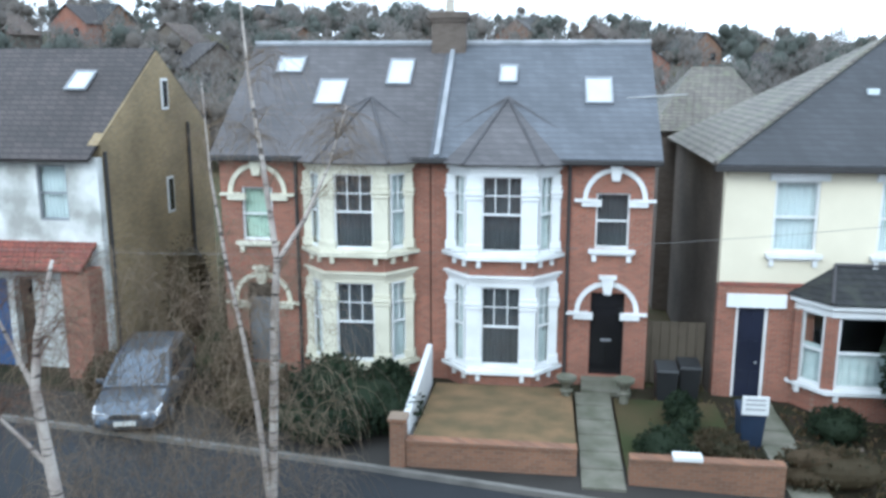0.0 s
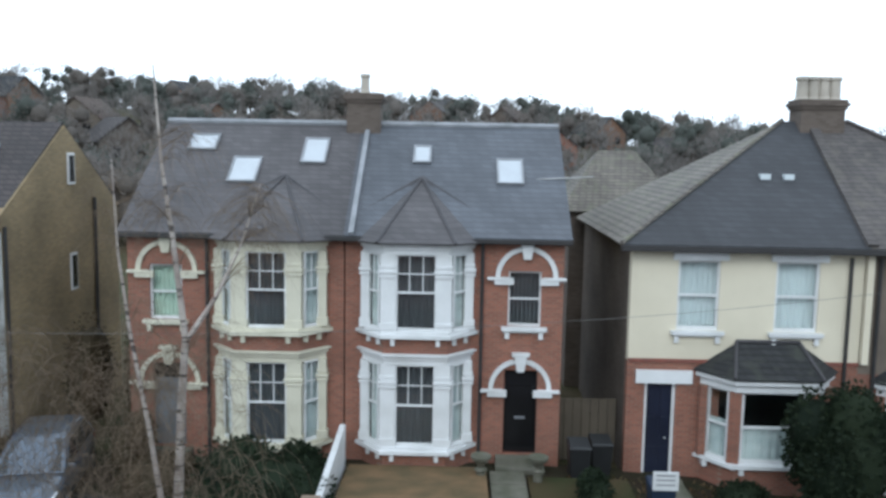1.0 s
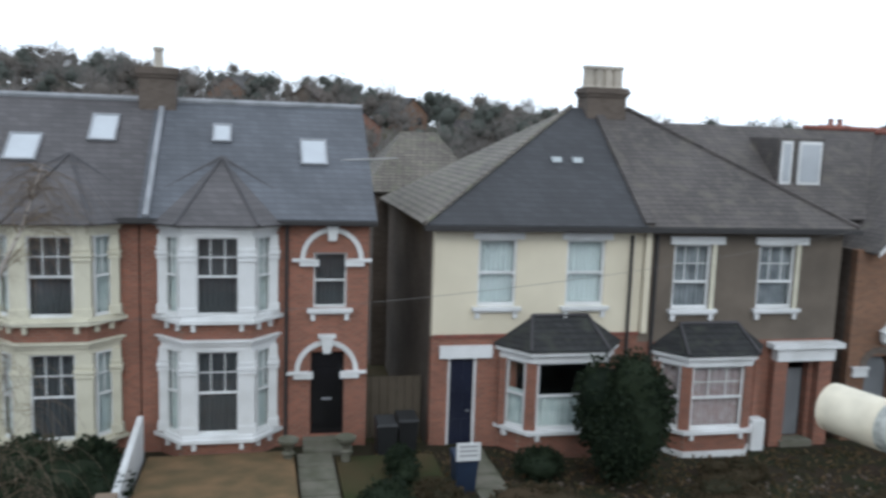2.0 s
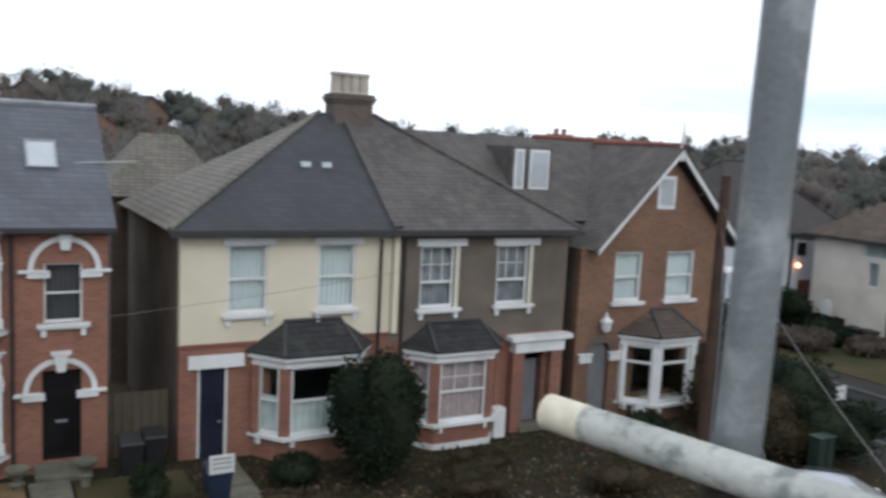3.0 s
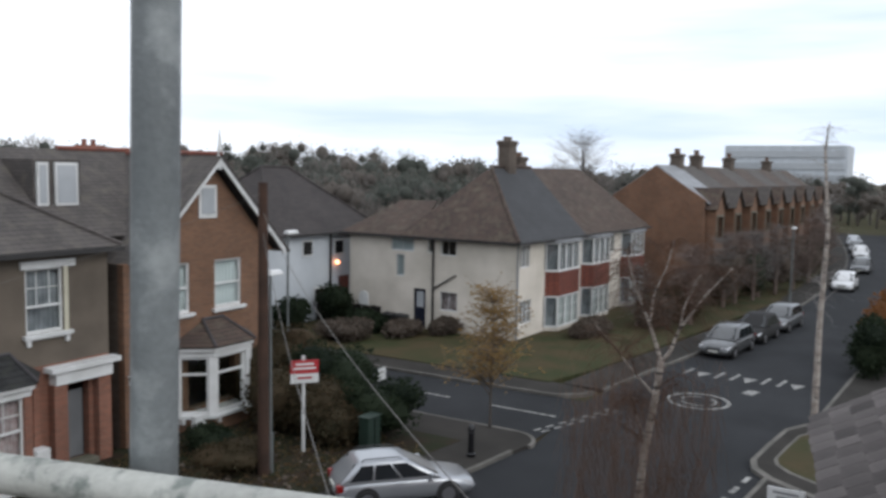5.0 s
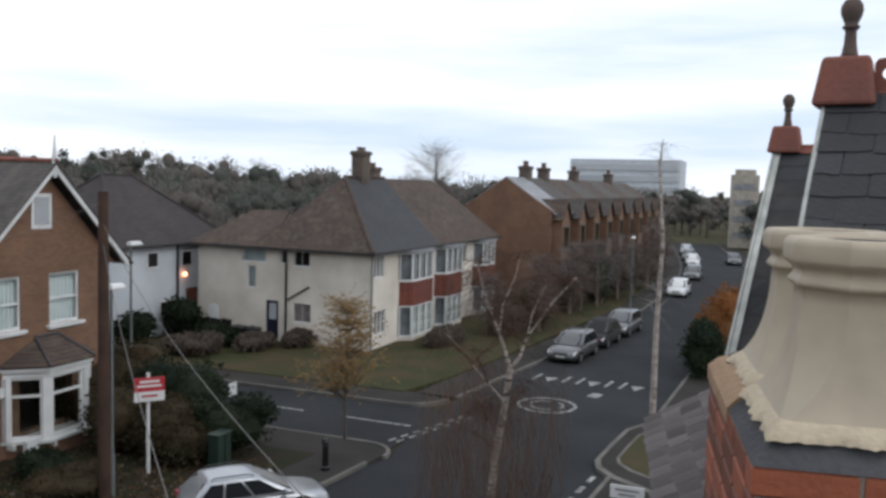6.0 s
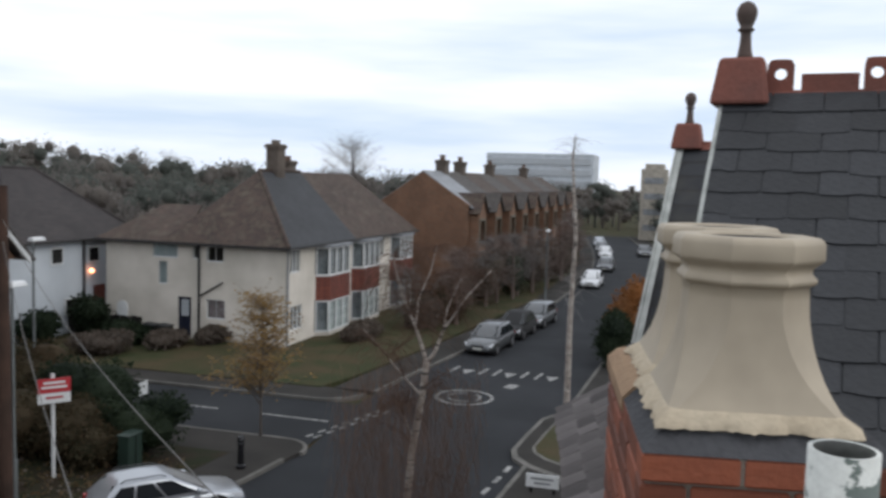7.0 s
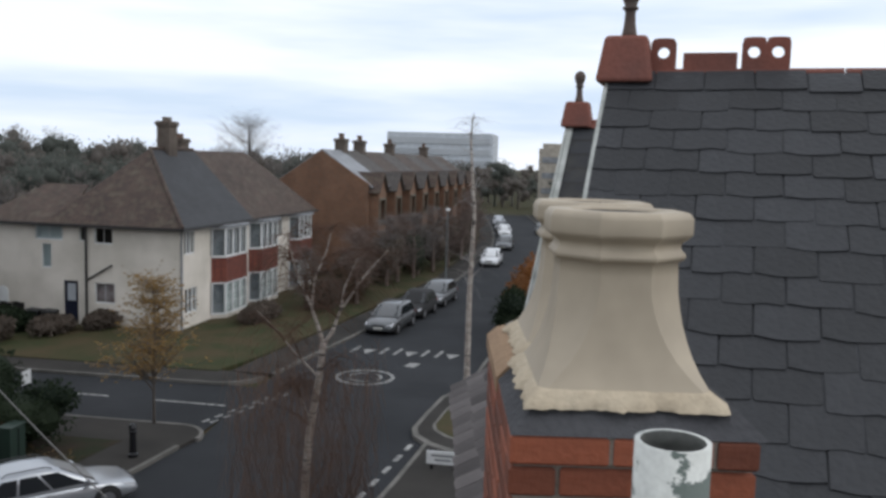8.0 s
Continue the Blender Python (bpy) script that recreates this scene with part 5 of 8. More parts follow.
for edge, sg in ((-1.5, 1), (-9.1, -1)):
    s = Shape()
    s.slab([(-12.2, edge, 4.8), (16.2, edge, 4.8), (16.2, -5.3, 6.9), (-12.2, -5.3, 6.9)], 0.12)
    part("roof_slope", s, OLD_SLATE, HOME)
s = Shape()
s.tube([(-12.2, -5.3, 6.93), (16.2, -5.3, 6.93)], 0.09, 8)
part("ridge", s, TERRACOTTA, HOME)
s = Shape()
for x in (-11.99, 15.69):
    s.hexa([(x, -9, 4.9), (x, -1.6, 4.9), (x, -5.3, 6.8)], [(x + 0.3, -9, 4.9), (x + 0.3, -1.6, 4.9), (x + 0.3, -5.3, 6.8)])
part("gable_wall", s, RED, HOME)
STACK = pose(2.06, -0.064, 0.025, 0, 0, 8.5)
stack = thing("chimney_stack", "red brick chimney stack with dark mortar top", "chimney stack", "", STACK)
CORE = material("pale lime mortar", (0.36, 0.32, 0.27), 0.95, second=(0.25, 0.22, 0.19), grain=20, bump=0.6)
s = Shape()
s.box(0.026, 1.03, -0.535, -0.012, 3.0, 7.745)
part("core", s, CORE, stack)
s = Shape()
s.box(0.0, 1.04, -0.56, 0.0, 3.0, 6.92)
part("lower_stack", s, RED, stack)
s = Shape()
s.box(0.007, 0.1, -0.535, -0.014, 7.682, 7.741)
part("mortar_joint", s, CORE, stack, "pale lime mortar")
FLAUNCH = material("dark weathered mortar slab", (0.1, 0.1, 0.105), 0.9, second=(0.065, 0.065, 0.07), grain=20, bump=0.9, fine=45)
s = Shape()
s.hexa([(0.0, -0.56, 7.745), (1.04, -0.56, 7.745), (1.04, 0.0, 7.745), (0.0, 0.0, 7.745)], [(0.03, -0.53, 7.775), (1.02, -0.53, 7.775), (1.02, -0.03, 7.775), (0.03, -0.03, 7.775)])
s.hexa([(0.03, -0.53, 7.775), (1.02, -0.53, 7.775), (1.02, -0.03, 7.775), (0.03, -0.03, 7.775)], [(0.07, -0.49, 7.812), (0.98, -0.49, 7.812), (0.98, -0.07, 7.812), (0.07, -0.07, 7.812)])
part("flaunching", s, FLAUNCH, stack)
TAN = material("tan weathered cement", (0.4, 0.27, 0.17), 0.95, second=(0.3, 0.2, 0.13), grain=30, bump=0.5, fine=50)
s = Shape()
low = lambda z: [(0.47, -0.564, z), (1.044, -0.564, z), (1.044, 0.004, z), (0.47, 0.004, z)]
mid_ring = [(0.47, -0.534, 7.783), (1.024, -0.534, 7.783), (1.024, -0.026, 7.783), (0.47, -0.026, 7.783)]
s.hexa(low(7.71), low(7.752))
s.hexa(low(7.752), mid_ring)
s.hexa(mid_ring, [(0.5, -0.46, 7.818), (0.95, -0.46, 7.818), (0.95, -0.1, 7.818), (0.5, -0.1, 7.818)])
part("cement_bed", s, TAN, stack, "tan cement bed round the rear pot")
BRICK = varied("hard red facing brick", (0.35, 0.092, 0.04), (0.23, 0.068, 0.034), 0.75, 0.35, 55)
bricks = {}


def brick(l):
    if l not in bricks:
        s = Shape()
        e = 0.006
        ring = lambda z, k: [(k, k, z), (l - k, k, z), (l - k, 0.1025 - k, z), (k, 0.1025 - k, z)]
        s.hexa(ring(0, e), ring(e, 0))
        s.f.pop(1)
        s.hexa(ring(e, 0), ring(0.065 - e, 0))
        s.hexa(ring(0.065 - e, 0), ring(0.065, e))
        bricks[l] = mesh("brick", s, BRICK)
    return bricks[l]


for c in range(11):
    z = 7.678 - 0.075 * c
    runs = (0.215, 0.215, 0.09) if c % 2 == 0 else (0.1025, 0.215, 0.203)
    yy = 0.0
    for l in runs:
        ob = new("brick", brick(l))
        ob.parent = stack
        ob.matrix_basis = Matrix.Translation((random.uniform(-0.003, 0.003) + (0.016 if c else 0), yy, z)) @ Matrix.Rotation(radians(-90), 4, 'Z')
        yy -= l + 0.01
    xx = 0.0 if c % 2 else 0.112
    for l in ((0.215, 0.215, 0.215, 0.215) if not c % 2 else (0.1025, 0.215, 0.215, 0.215, 0.215)):
        if c % 2 and xx == 0.0:
            xx += 0.112
            continue
        ob = new("brick", brick(l))
        ob.parent = stack
        ob.matrix_basis = Matrix.Translation((xx, -0.1025, z))
        xx += l + 0.01

BUFF = material("buff painted chimney clay", (0.475, 0.402, 0.3), 0.65, second=(0.43, 0.362, 0.27), grain=6, bump=0.03, fine=9, stain=0.12)
SOOT = material("sooty flue", (0.02, 0.018, 0.016), 0.95)


def big_pot(x, y):
    """A flared pot: square foot, octagonal neck, two mouldings and a thick octagonal lip, with crisp arrises."""
    pot = thing("chimney_pot", "buff painted clay chimney pot with octagonal lip", "chimney pot", "pots on the stack", STACK @ Matrix.Translation((x, y, 7.811)))
    # distance to the flat, height, share of the corner cut off (0.586 makes a true octagon)
    prof = [(0.206, 0.0, 0.06), (0.2, 0.012, 0.07), (0.189, 0.03, 0.12), (0.177, 0.055, 0.2), (0.166, 0.085, 0.3), (0.157, 0.12, 0.4), (0.15, 0.155, 0.48), (0.145, 0.19, 0.54), (0.141, 0.23, 0.586), (0.139, 0.27, 0.586), (0.138, 0.298, 0.586),
            (0.146, 0.302, 0.586), (0.153, 0.309, 0.586), (0.153, 0.317, 0.586), (0.146, 0.325, 0.586), (0.141, 0.333, 0.586), (0.145, 0.344, 0.586), (0.156, 0.353, 0.586), (0.165, 0.362, 0.586), (0.166, 0.366, 0.586), (0.166, 0.398, 0.586), (0.164, 0.405, 0.586), (0.157, 0.414, 0.586), (0.15, 0.416, 0.586), (0.112, 0.416, 0.586), (0.105, 0.408, 0.586), (0.1, 0.28, 0.586)]
    s = Shape()

    def corners(r, z, c):
        k = r * (1 - c)
        return [(r, -k, z), (r, k, z), (k, r, z), (-k, r, z), (-r, k, z), (-r, -k, z), (-k, -r, z), (k, -r, z)]

    rings = [corners(*q) for q in prof]
    cols = 5
    for j in range(8):
        i = len(s.v)
        for ring in rings:
            p, q = Vector(ring[j]), Vector(ring[(j + 1) % 8])
            s.v += [tuple(p.lerp(q, u / (cols - 1))) for u in range(cols)]
        for k in range(len(rings) - 1):
            for u in range(cols - 1):
                n = i + k * cols + u
                s.f.append((n, n + 1, n + cols + 1, n + cols))
    body = part("body", s, BUFF, pot, "", True)
    bm = bmesh.new()
    bm.from_mesh(body.data)
    bmesh.ops.remove_doubles(bm, verts=bm.verts, dist=1e-5)
    for e in bm.edges:
        if len(e.link_faces) == 2:
            u, v = (Vector((f.normal.x, f.normal.y)) for f in e.link_faces)
            e.smooth = not (u.length > 0.2 and v.length > 0.2 and u.angle(v) > 0.35 and abs((e.verts[0].co - e.verts[1].co).z) > 1e-4)
    bm.to_mesh(body.data)
    bm.free()
    s = Shape()
    s.lathe((0, 0, 0), [(0.106, 0.409), (0.1, 0.405), (0.094, 0.39), (0.09, 0.26)], 32)
    s.lathe((0, 0, 0.29), [(0.093, 0), (0.093, 0.01)], 24)
    part("flue", s, SOOT, pot)
    s = Shape()
    n = 120
    for i in range(3):
        for j in range(n):
            w = 2 * math.pi * j / n
            sq = min(1 / max(abs(math.cos(w)), abs(math.sin(w))), 1.36)
            rag = 0.006 * math.sin(j * 0.45) + 0.005 * math.sin(j * 1.1 + 1) + random.uniform(-0.005, 0.005)
            k = (0.226 + rag, 0.219 + rag * 0.6, 0.192)[i] * sq
            s.v.append((k * math.cos(w), k * math.sin(w), (-0.014, 0.004, 0.024)[i] + (random.uniform(-0.002, 0.002) if i < 2 else 0)))
    for k in range(2):
        for j in range(n):
            a = (j + 1) % n
            s.f.append((k * n + j, k * n + a, (k + 1) * n + a, (k + 1) * n + j))
    part("mortar_fillet", s, FILLET, pot, "ragged buff mortar fillet", True)
    return pot


FILLET = material("buff mortar fillet", (0.6, 0.51, 0.38), 0.9, second=(0.53, 0.44, 0.32), grain=40, bump=0.4, fine=60)
big_pot(0.252, -0.256)
big_pot(0.72, -0.276)

SLATE_PIECE = varied("split grey slate", (0.037, 0.039, 0.044), (0.02, 0.021, 0.024), 0.62, 0.9, 30, 0.45)
PALE_PIECE = varied("pale purple-grey slate", (0.2, 0.178, 0.172), (0.14, 0.125, 0.122), 0.9, 0.6, 25, 0.4)
pale_meshes = []
slate_meshes = []
for k in range(5):
    s = Shape()
    rnd = random.Random(40 + k)
    w, l, t = 0.232 if k < 4 else 0.114, 0.38, 0.011
    j = lambda a: rnd.uniform(-a, a)
    loop = [(0.0, 0.003 + j(0.006)), (0.006, j(0.006)), (w * 0.35, j(0.009)), (w * 0.7, j(0.009)), (w - 0.009, j(0.006)), (w - 0.003, 0.004 + j(0.006)), (w - 0.003, l), (0.0, l)]
    s.hexa([(x, y, 0) for x, y in loop], [(x, y + 0.002, t) for x, y in loop])
    slate_meshes.append(mesh("slate", s, SLATE_PIECE))
    pale_meshes.append(mesh("slate", s, PALE_PIECE))


def slated(owner, m, width, rows, gauge=0.18, kinds=slate_meshes, room=0.38):
    """Lapped slates on a slope: local x along the eaves, y up the slope, z out of it."""
    for r in range(rows):
        x = 0.0
        while x < width:
            half = r % 2 and x == 0.0
            ob = new("slate", kinds[4 if half else random.randrange(4)])
            ob.parent = owner
            tilt = Matrix.Rotation(radians(-2.0 + random.uniform(-0.8, 0.8)), 4, 'X') @ Matrix.Rotation(radians(random.uniform(-1.1, 1.1)), 4, 'Z')
            fit = min(1.0, (gauge * (rows - 1 - r) + room) / 0.38)
            ob.matrix_basis = m @ Matrix.Translation((x, gauge * r + random.uniform(-0.013, 0.013), 0.016 + random.uniform(0, 0.003))) @ tilt @ Matrix.Diagonal((1, fit, 1, 1))
            x += 0.119 if half else 0.237


GABLE = pose(6.193, -0.385, -2.405, 0, 0, -8.5) @ Matrix.Scale(1.3, 4)
APEX = 8.76


def gable(m, label, slates, run=3.3):
    """A slated gable whose ridge runs back from the street front, with terracotta crest and bargeboards."""
    g = thing("roof_gable", label, "roof", "own gables", m)
    a = radians(43)
    drop = run * math.tan(a)
    s = Shape()
    s.slab([(0, 0, APEX), (-run, 0, APEX - drop), (-run, -4.5, APEX - drop), (0, -4.5, APEX)], 0.06)
    s.slab([(0, 0, APEX), (run, 0, APEX - drop), (run, -4.5, APEX - drop), (0, -4.5, APEX)], 0.06)
    part("roof_deck", s, OLD_SLATE, g)
    s = Shape()
    s.hexa([(-run, -0.32, APEX - drop - 0.1), (run, -0.32, APEX - drop - 0.1), (0, -0.32, APEX - 0.1)], [(-run, -0.12, APEX - drop - 0.1), (run, -0.12, APEX - drop - 0.1), (0, -0.12, APEX - 0.1)])
    s.box(-run, run, -4.4, -0.12, 2.2, APEX - drop - 0.1)
    part("gable_wall", s, RED, g)
    for sg in (-1, 1):
        s = Shape()
        lo = (sg * run, APEX - drop)
        s.hexa([(lo[0], 0.0, lo[1] - 0.2), (lo[0], 0.02, lo[1] - 0.2), (lo[0], 0.02, lo[1] + 0.03), (lo[0], 0.0, lo[1] + 0.03)], [(0, 0.0, APEX - 0.2), (0, 0.02, APEX - 0.2), (0, 0.02, APEX + 0.03), (0, 0.0, APEX + 0.03)])
        s.hexa([(lo[0], -0.05, lo[1] - 0.16), (lo[0], -0.004, lo[1] - 0.16), (lo[0], -0.004, lo[1] + 0.02), (lo[0], -0.05, lo[1] + 0.02)], [(0, -0.05, APEX - 0.16), (0, -0.004, APEX - 0.16), (0, -0.004, APEX + 0.02), (0, -0.05, APEX + 0.02)])
        part("bargeboard", s, DULL_WHITE, g)
    if slates:
        rows = 21
        base = Matrix.Translation((0, 0, APEX)) @ Matrix.Rotation(radians(-90), 4, 'Z') @ Matrix.Rotation(a, 4, 'X')
        slated(g, base @ Matrix.Translation((0.0, -0.17 - 0.146 * (rows - 1), 0)), 3.3, rows, 0.146, room=0.15)
    # crest
    s = Shape()
    s.hexa([(-0.14, -0.22, APEX - 0.055), (0.14, -0.22, APEX - 0.055), (0.14, 0.065, APEX - 0.055), (-0.14, 0.065, APEX - 0.055)], [(-0.08, -0.185, APEX + 0.185), (0.08, -0.185, APEX + 0.185), (0.08, 0.03, APEX + 0.185), (-0.08, 0.03, APEX + 0.185)])
    cap = soften(part("ridge_cap", s, TERRACOTTA, g, "red terracotta ridge end block"), 0.02)
    s = Shape()
    s.lathe((0, -0.085, APEX + 0.185), [(0.042, 0), (0.037, 0.02), (0.03, 0.06), (0.026, 0.12), (0.03, 0.135), (0.04, 0.14), (0.04, 0.15), (0.029, 0.155), (0.036, 0.175), (0.047, 0.2), (0.052, 0.225), (0.049, 0.25), (0.034, 0.275), (0.012, 0.287)], 20)
    part("finial", s, material("weathered dark terracotta", (0.15, 0.105, 0.09), 0.9, second=(0.11, 0.09, 0.08), grain=30), cap, "ball finial", True)

    def ridge_tile(y0, y1):
        s = Shape()
        s.hexa([(-0.085, y0, APEX - 0.06), (0, y0, APEX + 0.02), (0.085, y0, APEX - 0.06), (0, y0, APEX - 0.02)], [(-0.085, y1, APEX - 0.06), (0, y1, APEX + 0.02), (0.085, y1, APEX - 0.06), (0, y1, APEX - 0.02)])
        s.tube([(0, y0, APEX - 0.005), (0, y1, APEX - 0.005)], 0.03, 8)
        return part("ridge_tile", s, TERRACOTTA, g)

    def crest(y0, y1, eyes):
        """An upright cresting with round holes through it."""
        s = Shape()
        w = (y1 - y0) / eyes
        for e in range(eyes):
            c = y0 + w * (e + 0.5)
            zc, n = APEX + 0.102, 20
            for i in range(n):
                t0, t1 = 2 * math.pi * i / n, 2 * math.pi * (i + 1) / n

                def outer(t):
                    dx, dz = math.cos(t), math.sin(t)
                    k = min(w * 0.5 / max(abs(dx), 1e-6), 0.072 / max(dz, 1e-6) if dz > 0 else 0.11 / max(-dz, 1e-6))
                    if dz > 0:
                        k = min(k, 0.084)
                    return c + dx * k, zc + dz * k

                (ya, za), (yb, zb) = outer(t0), outer(t1)
                ia, ib = (c + 0.029 * math.cos(t0), zc + 0.029 * math.sin(t0)), (c + 0.029 * math.cos(t1), zc + 0.029 * math.sin(t1))
                s.hexa([(-0.02, *ia), (-0.02, *ib), (-0.02, yb, zb), (-0.02, ya, za)], [(0.02, *ia), (0.02, *ib), (0.02, yb, zb), (0.02, ya, za)])
        ob = part("cresting", s, TERRACOTTA, g, "pierced terracotta cresting")
        bm = bmesh.new()
        bm.from_mesh(ob.data)
        bmesh.ops.remove_doubles(bm, verts=bm.verts, dist=1e-5)
        bm.to_mesh(ob.data)
        bm.free()
        return ob

    y = -0.2
    for k in range(9):
        ridge_tile(y - 0.46 * k, y - 0.46 * k - 0.45)
    if slates:
        crest(-0.325, -0.2, 1)
        s = Shape()
        s.box(-0.02, 0.02, -0.62, -0.36, APEX - 0.01, APEX + 0.1)
        part("cresting", s, TERRACOTTA, g, "broken stub of cresting")
        crest(-0.865, -0.64, 2)
    return g


gable(GABLE, "slated front gable with pierced red ridge crest", True)
gable(pose(8.45, -0.1, 0.01, 0, 0, -8.5), "further slated gable with white bargeboards", False, 1.85)
apron = thing("low_roof", "lower slated bay roof towards the street", "roof")
s = Shape()
s.slab([(4.4, 0.25, 5.98), (8.9, 1.0, 5.98), (8.9, -0.25, 6.67), (4.4, -1.0, 6.67)], 0.06)
part("roof_deck", s, OLD_SLATE, apron)
s = Shape()
s.hexa([(4.7, -0.8, -0.6), (8.4, -0.8, -0.6), (8.4, 0.7, -0.6), (4.7, 0.1, -0.6)], [(4.7, -0.8, 5.9), (8.4, -0.8, 5.9), (8.4, 0.7, 5.9), (4.7, 0.1, 5.9)])
part("wall", s, RED, apron)
slated(apron, Matrix.Translation((8.9, 1.02, 5.985)) @ Matrix.Rotation(radians(189.5), 4, 'Z') @ Matrix.Rotation(radians(29), 4, 'X'), 4.4, 6, 0.2, pale_meshes)
s = Shape()
s.box(2.0, 16, -2.6, -0.5, -0.6, 6.0)
part("wall", s, RED, HOME)
s = Shape()
s.box(1.95, 16.05, -2.7, -0.45, 6.0, 6.15)
part("flat_roof", s, DARK_LEAD, HOME)

# ---- scaffold ----
def flaking(name, paint, under, edge, scale, rough=0.6, soft=0.05):
    """Paint with sharp-edged flakes gone, streaked along the tube."""
    m = material(name, paint, rough, grain=60, bump=0.12, fine=140, stain=0.22)
    n, l = m.node_tree.nodes, m.node_tree.links
    b = n["Principled BSDF"]
    spots, cut, mix = n.new("ShaderNodeTexNoise"), n.new("ShaderNodeValToRGB"), n.new("ShaderNodeMixRGB")
    spots.inputs["Scale"].default_value, spots.inputs["Detail"].default_value, spots.inputs["Roughness"].default_value = scale, 5, 0.6
    l.new(n["Texture Coordinate"].outputs["Object"], spots.inputs["Vector"])
    cut.color_ramp.elements[0].position, cut.color_ramp.elements[1].position = edge, edge + soft
    l.new(spots.outputs["Fac"], cut.inputs["Fac"])
    l.new(cut.outputs["Color"], mix.inputs["Fac"])
    l.new(b.inputs["Base Color"].links[0].from_socket, mix.inputs["Color1"])
    mix.inputs["Color2"].default_value = (*under, 1)
    l.new(mix.outputs["Color"], b.inputs["Base Color"])
    return m


PAINTED = flaking("white paint with flakes gone", (0.74, 0.75, 0.7), (0.1, 0.125, 0.11), 0.57, 22, soft=0.02)
WORN = flaking("rubbed white paint over grey-green steel", (0.5, 0.51, 0.475), (0.16, 0.18, 0.165), 0.5, 30, soft=0.12)
CREAM_END = material("cream painted tube end", (0.74, 0.68, 0.54), 0.6, second=(0.6, 0.54, 0.42), grain=120, bump=0.1)
GALV = flaking("dull weathered galvanised steel", (0.2, 0.22, 0.225), (0.29, 0.31, 0.31), 0.5, 18, rough=0.6, soft=0.2)
RUSTY = material("dark rusted coupler", (0.07, 0.055, 0.045), 0.7, 0.5, second=(0.04, 0.035, 0.03), grain=60, bump=0.5)
scaffold = thing("scaffold", "steel scaffold of grey and flaking white tubes", "scaffold")


def hollow(pts, r, mat, label, n=20, wall=0.004):
    s = Shape()
    s.tube(pts, r, n, caps=False)
    s.tube(pts, r - wall, n, caps=False)
    m = len(pts) * n
    for e in (0, (len(pts) - 1) * n):
        for j in range(n):
            k = (j + 1) % n
            s.f.append((e + j, e + k, m + e + k, m + e + j))
    return part("tube", s, mat, scaffold, label, True)


tip, far_end = Vector((0.622, 0.768, 8.03)), Vector((0.745, 0.31, 8.03))
run = (far_end - tip).normalized()
hollow([tip, tip + run * 0.5, tip + run * 0.75], 0.0182, WORN, "horizontal tube with white paint rubbed to grey-green")
hollow([tip - run * 0.002, tip + run * 0.004, tip + run * 0.034, tip + run * 0.046], 0.0187, CREAM_END, "cream painted tube end")
hollow([(0.675, 0.783, -0.5), (0.712, 0.662, 5.6), (0.7275, 0.6115, 8.2), (0.741, 0.566, 10.5)], 0.0222, GALV, "upright galvanised tube")
hollow([(0.926, -0.26, 6.3), (0.926, -0.26, 7.6), (0.922, -0.258, 8.148)], 0.0285, PAINTED, "short upright tube with flaking white paint", 24)
s = Shape()
s.tube([(0.7262, 0.6155, 7.955), (0.7266, 0.6145, 8.01)], 0.03, 14)
s.box(0.69, 0.735, 0.565, 0.6, 7.965, 8.005)
part("coupler", s, RUSTY, scaffold)
s = Shape()
for k in range(4):
    s.box(-2.5, 0.9, -0.75 + 0.24 * k, -0.53 + 0.24 * k, 6.55, 6.6)
boards = part("board", s, material("grey scaffold plank", (0.25, 0.2, 0.15), 0.9), scaffold)
hollow([(0.926, -0.26, 6.3), (0.682, 0.569, 6.3)], 0.02, GALV, "low cross tube")
hollow([(-2.4, 0.56, 6.5), (0.682, 0.569, 6.5)], 0.02, GALV, "low ledger tube")
hollow([(-2.4, -0.5, -0.5), (-2.4, -0.5, 6.5)], 0.02, GALV, "rear standard tube")

# ---- trees ----
BARK = material("white birch bark", (0.5, 0.45, 0.4), 0.8, second=(0.3, 0.25, 0.22), grain=22, bump=0.5, fine=25)
bk = BARK.node_tree
marks, squash, cut, dirt = (bk.nodes.new("ShaderNode" + k) for k in ("TexNoise", "Mapping", "ValToRGB", "MixRGB"))
squash.inputs["Scale"].default_value = (3, 3, 22)
bk.links.new(bk.nodes["Texture Coordinate"].outputs["Object"], squash.inputs["Vector"])
bk.links.new(squash.outputs["Vector"], marks.inputs["Vector"])
marks.inputs["Scale"].default_value = 1.0
cut.color_ramp.elements[0].position, cut.color_ramp.elements[1].position = 0.56, 0.64
bk.links.new(marks.outputs["Fac"], cut.inputs["Fac"])
bk.links.new(cut.outputs["Color"], dirt.inputs["Fac"])
bk.links.new(bk.nodes["Principled BSDF"].inputs["Base Color"].links[0].from_socket, dirt.inputs["Color1"])
dirt.inputs["Color2"].default_value = (0.05, 0.042, 0.038, 1)
bk.links.new(dirt.outputs["Color"], bk.nodes["Principled BSDF"].inputs["Base Color"])
TWIG = leafy("purple-brown birch twigs", (0.1, 0.06, 0.045), (0.17, 0.105, 0.075))
TWIG_GREY = leafy("grey-brown bare twigs", (0.11, 0.095, 0.085), (0.17, 0.145, 0.125))
YELLOW = leafy("last yellow-brown leaves", (0.42, 0.27, 0.1), (0.26, 0.17, 0.08))
# the next two twig colours are paled to paint in haze
PALE_TWIG = leafy("very pale haze-tinted twigs", (0.34, 0.32, 0.31), (0.4, 0.38, 0.37))
FAR_TWIG = leafy("pale haze-tinted twigs", (0.2, 0.18, 0.17), (0.25, 0.23, 0.22))
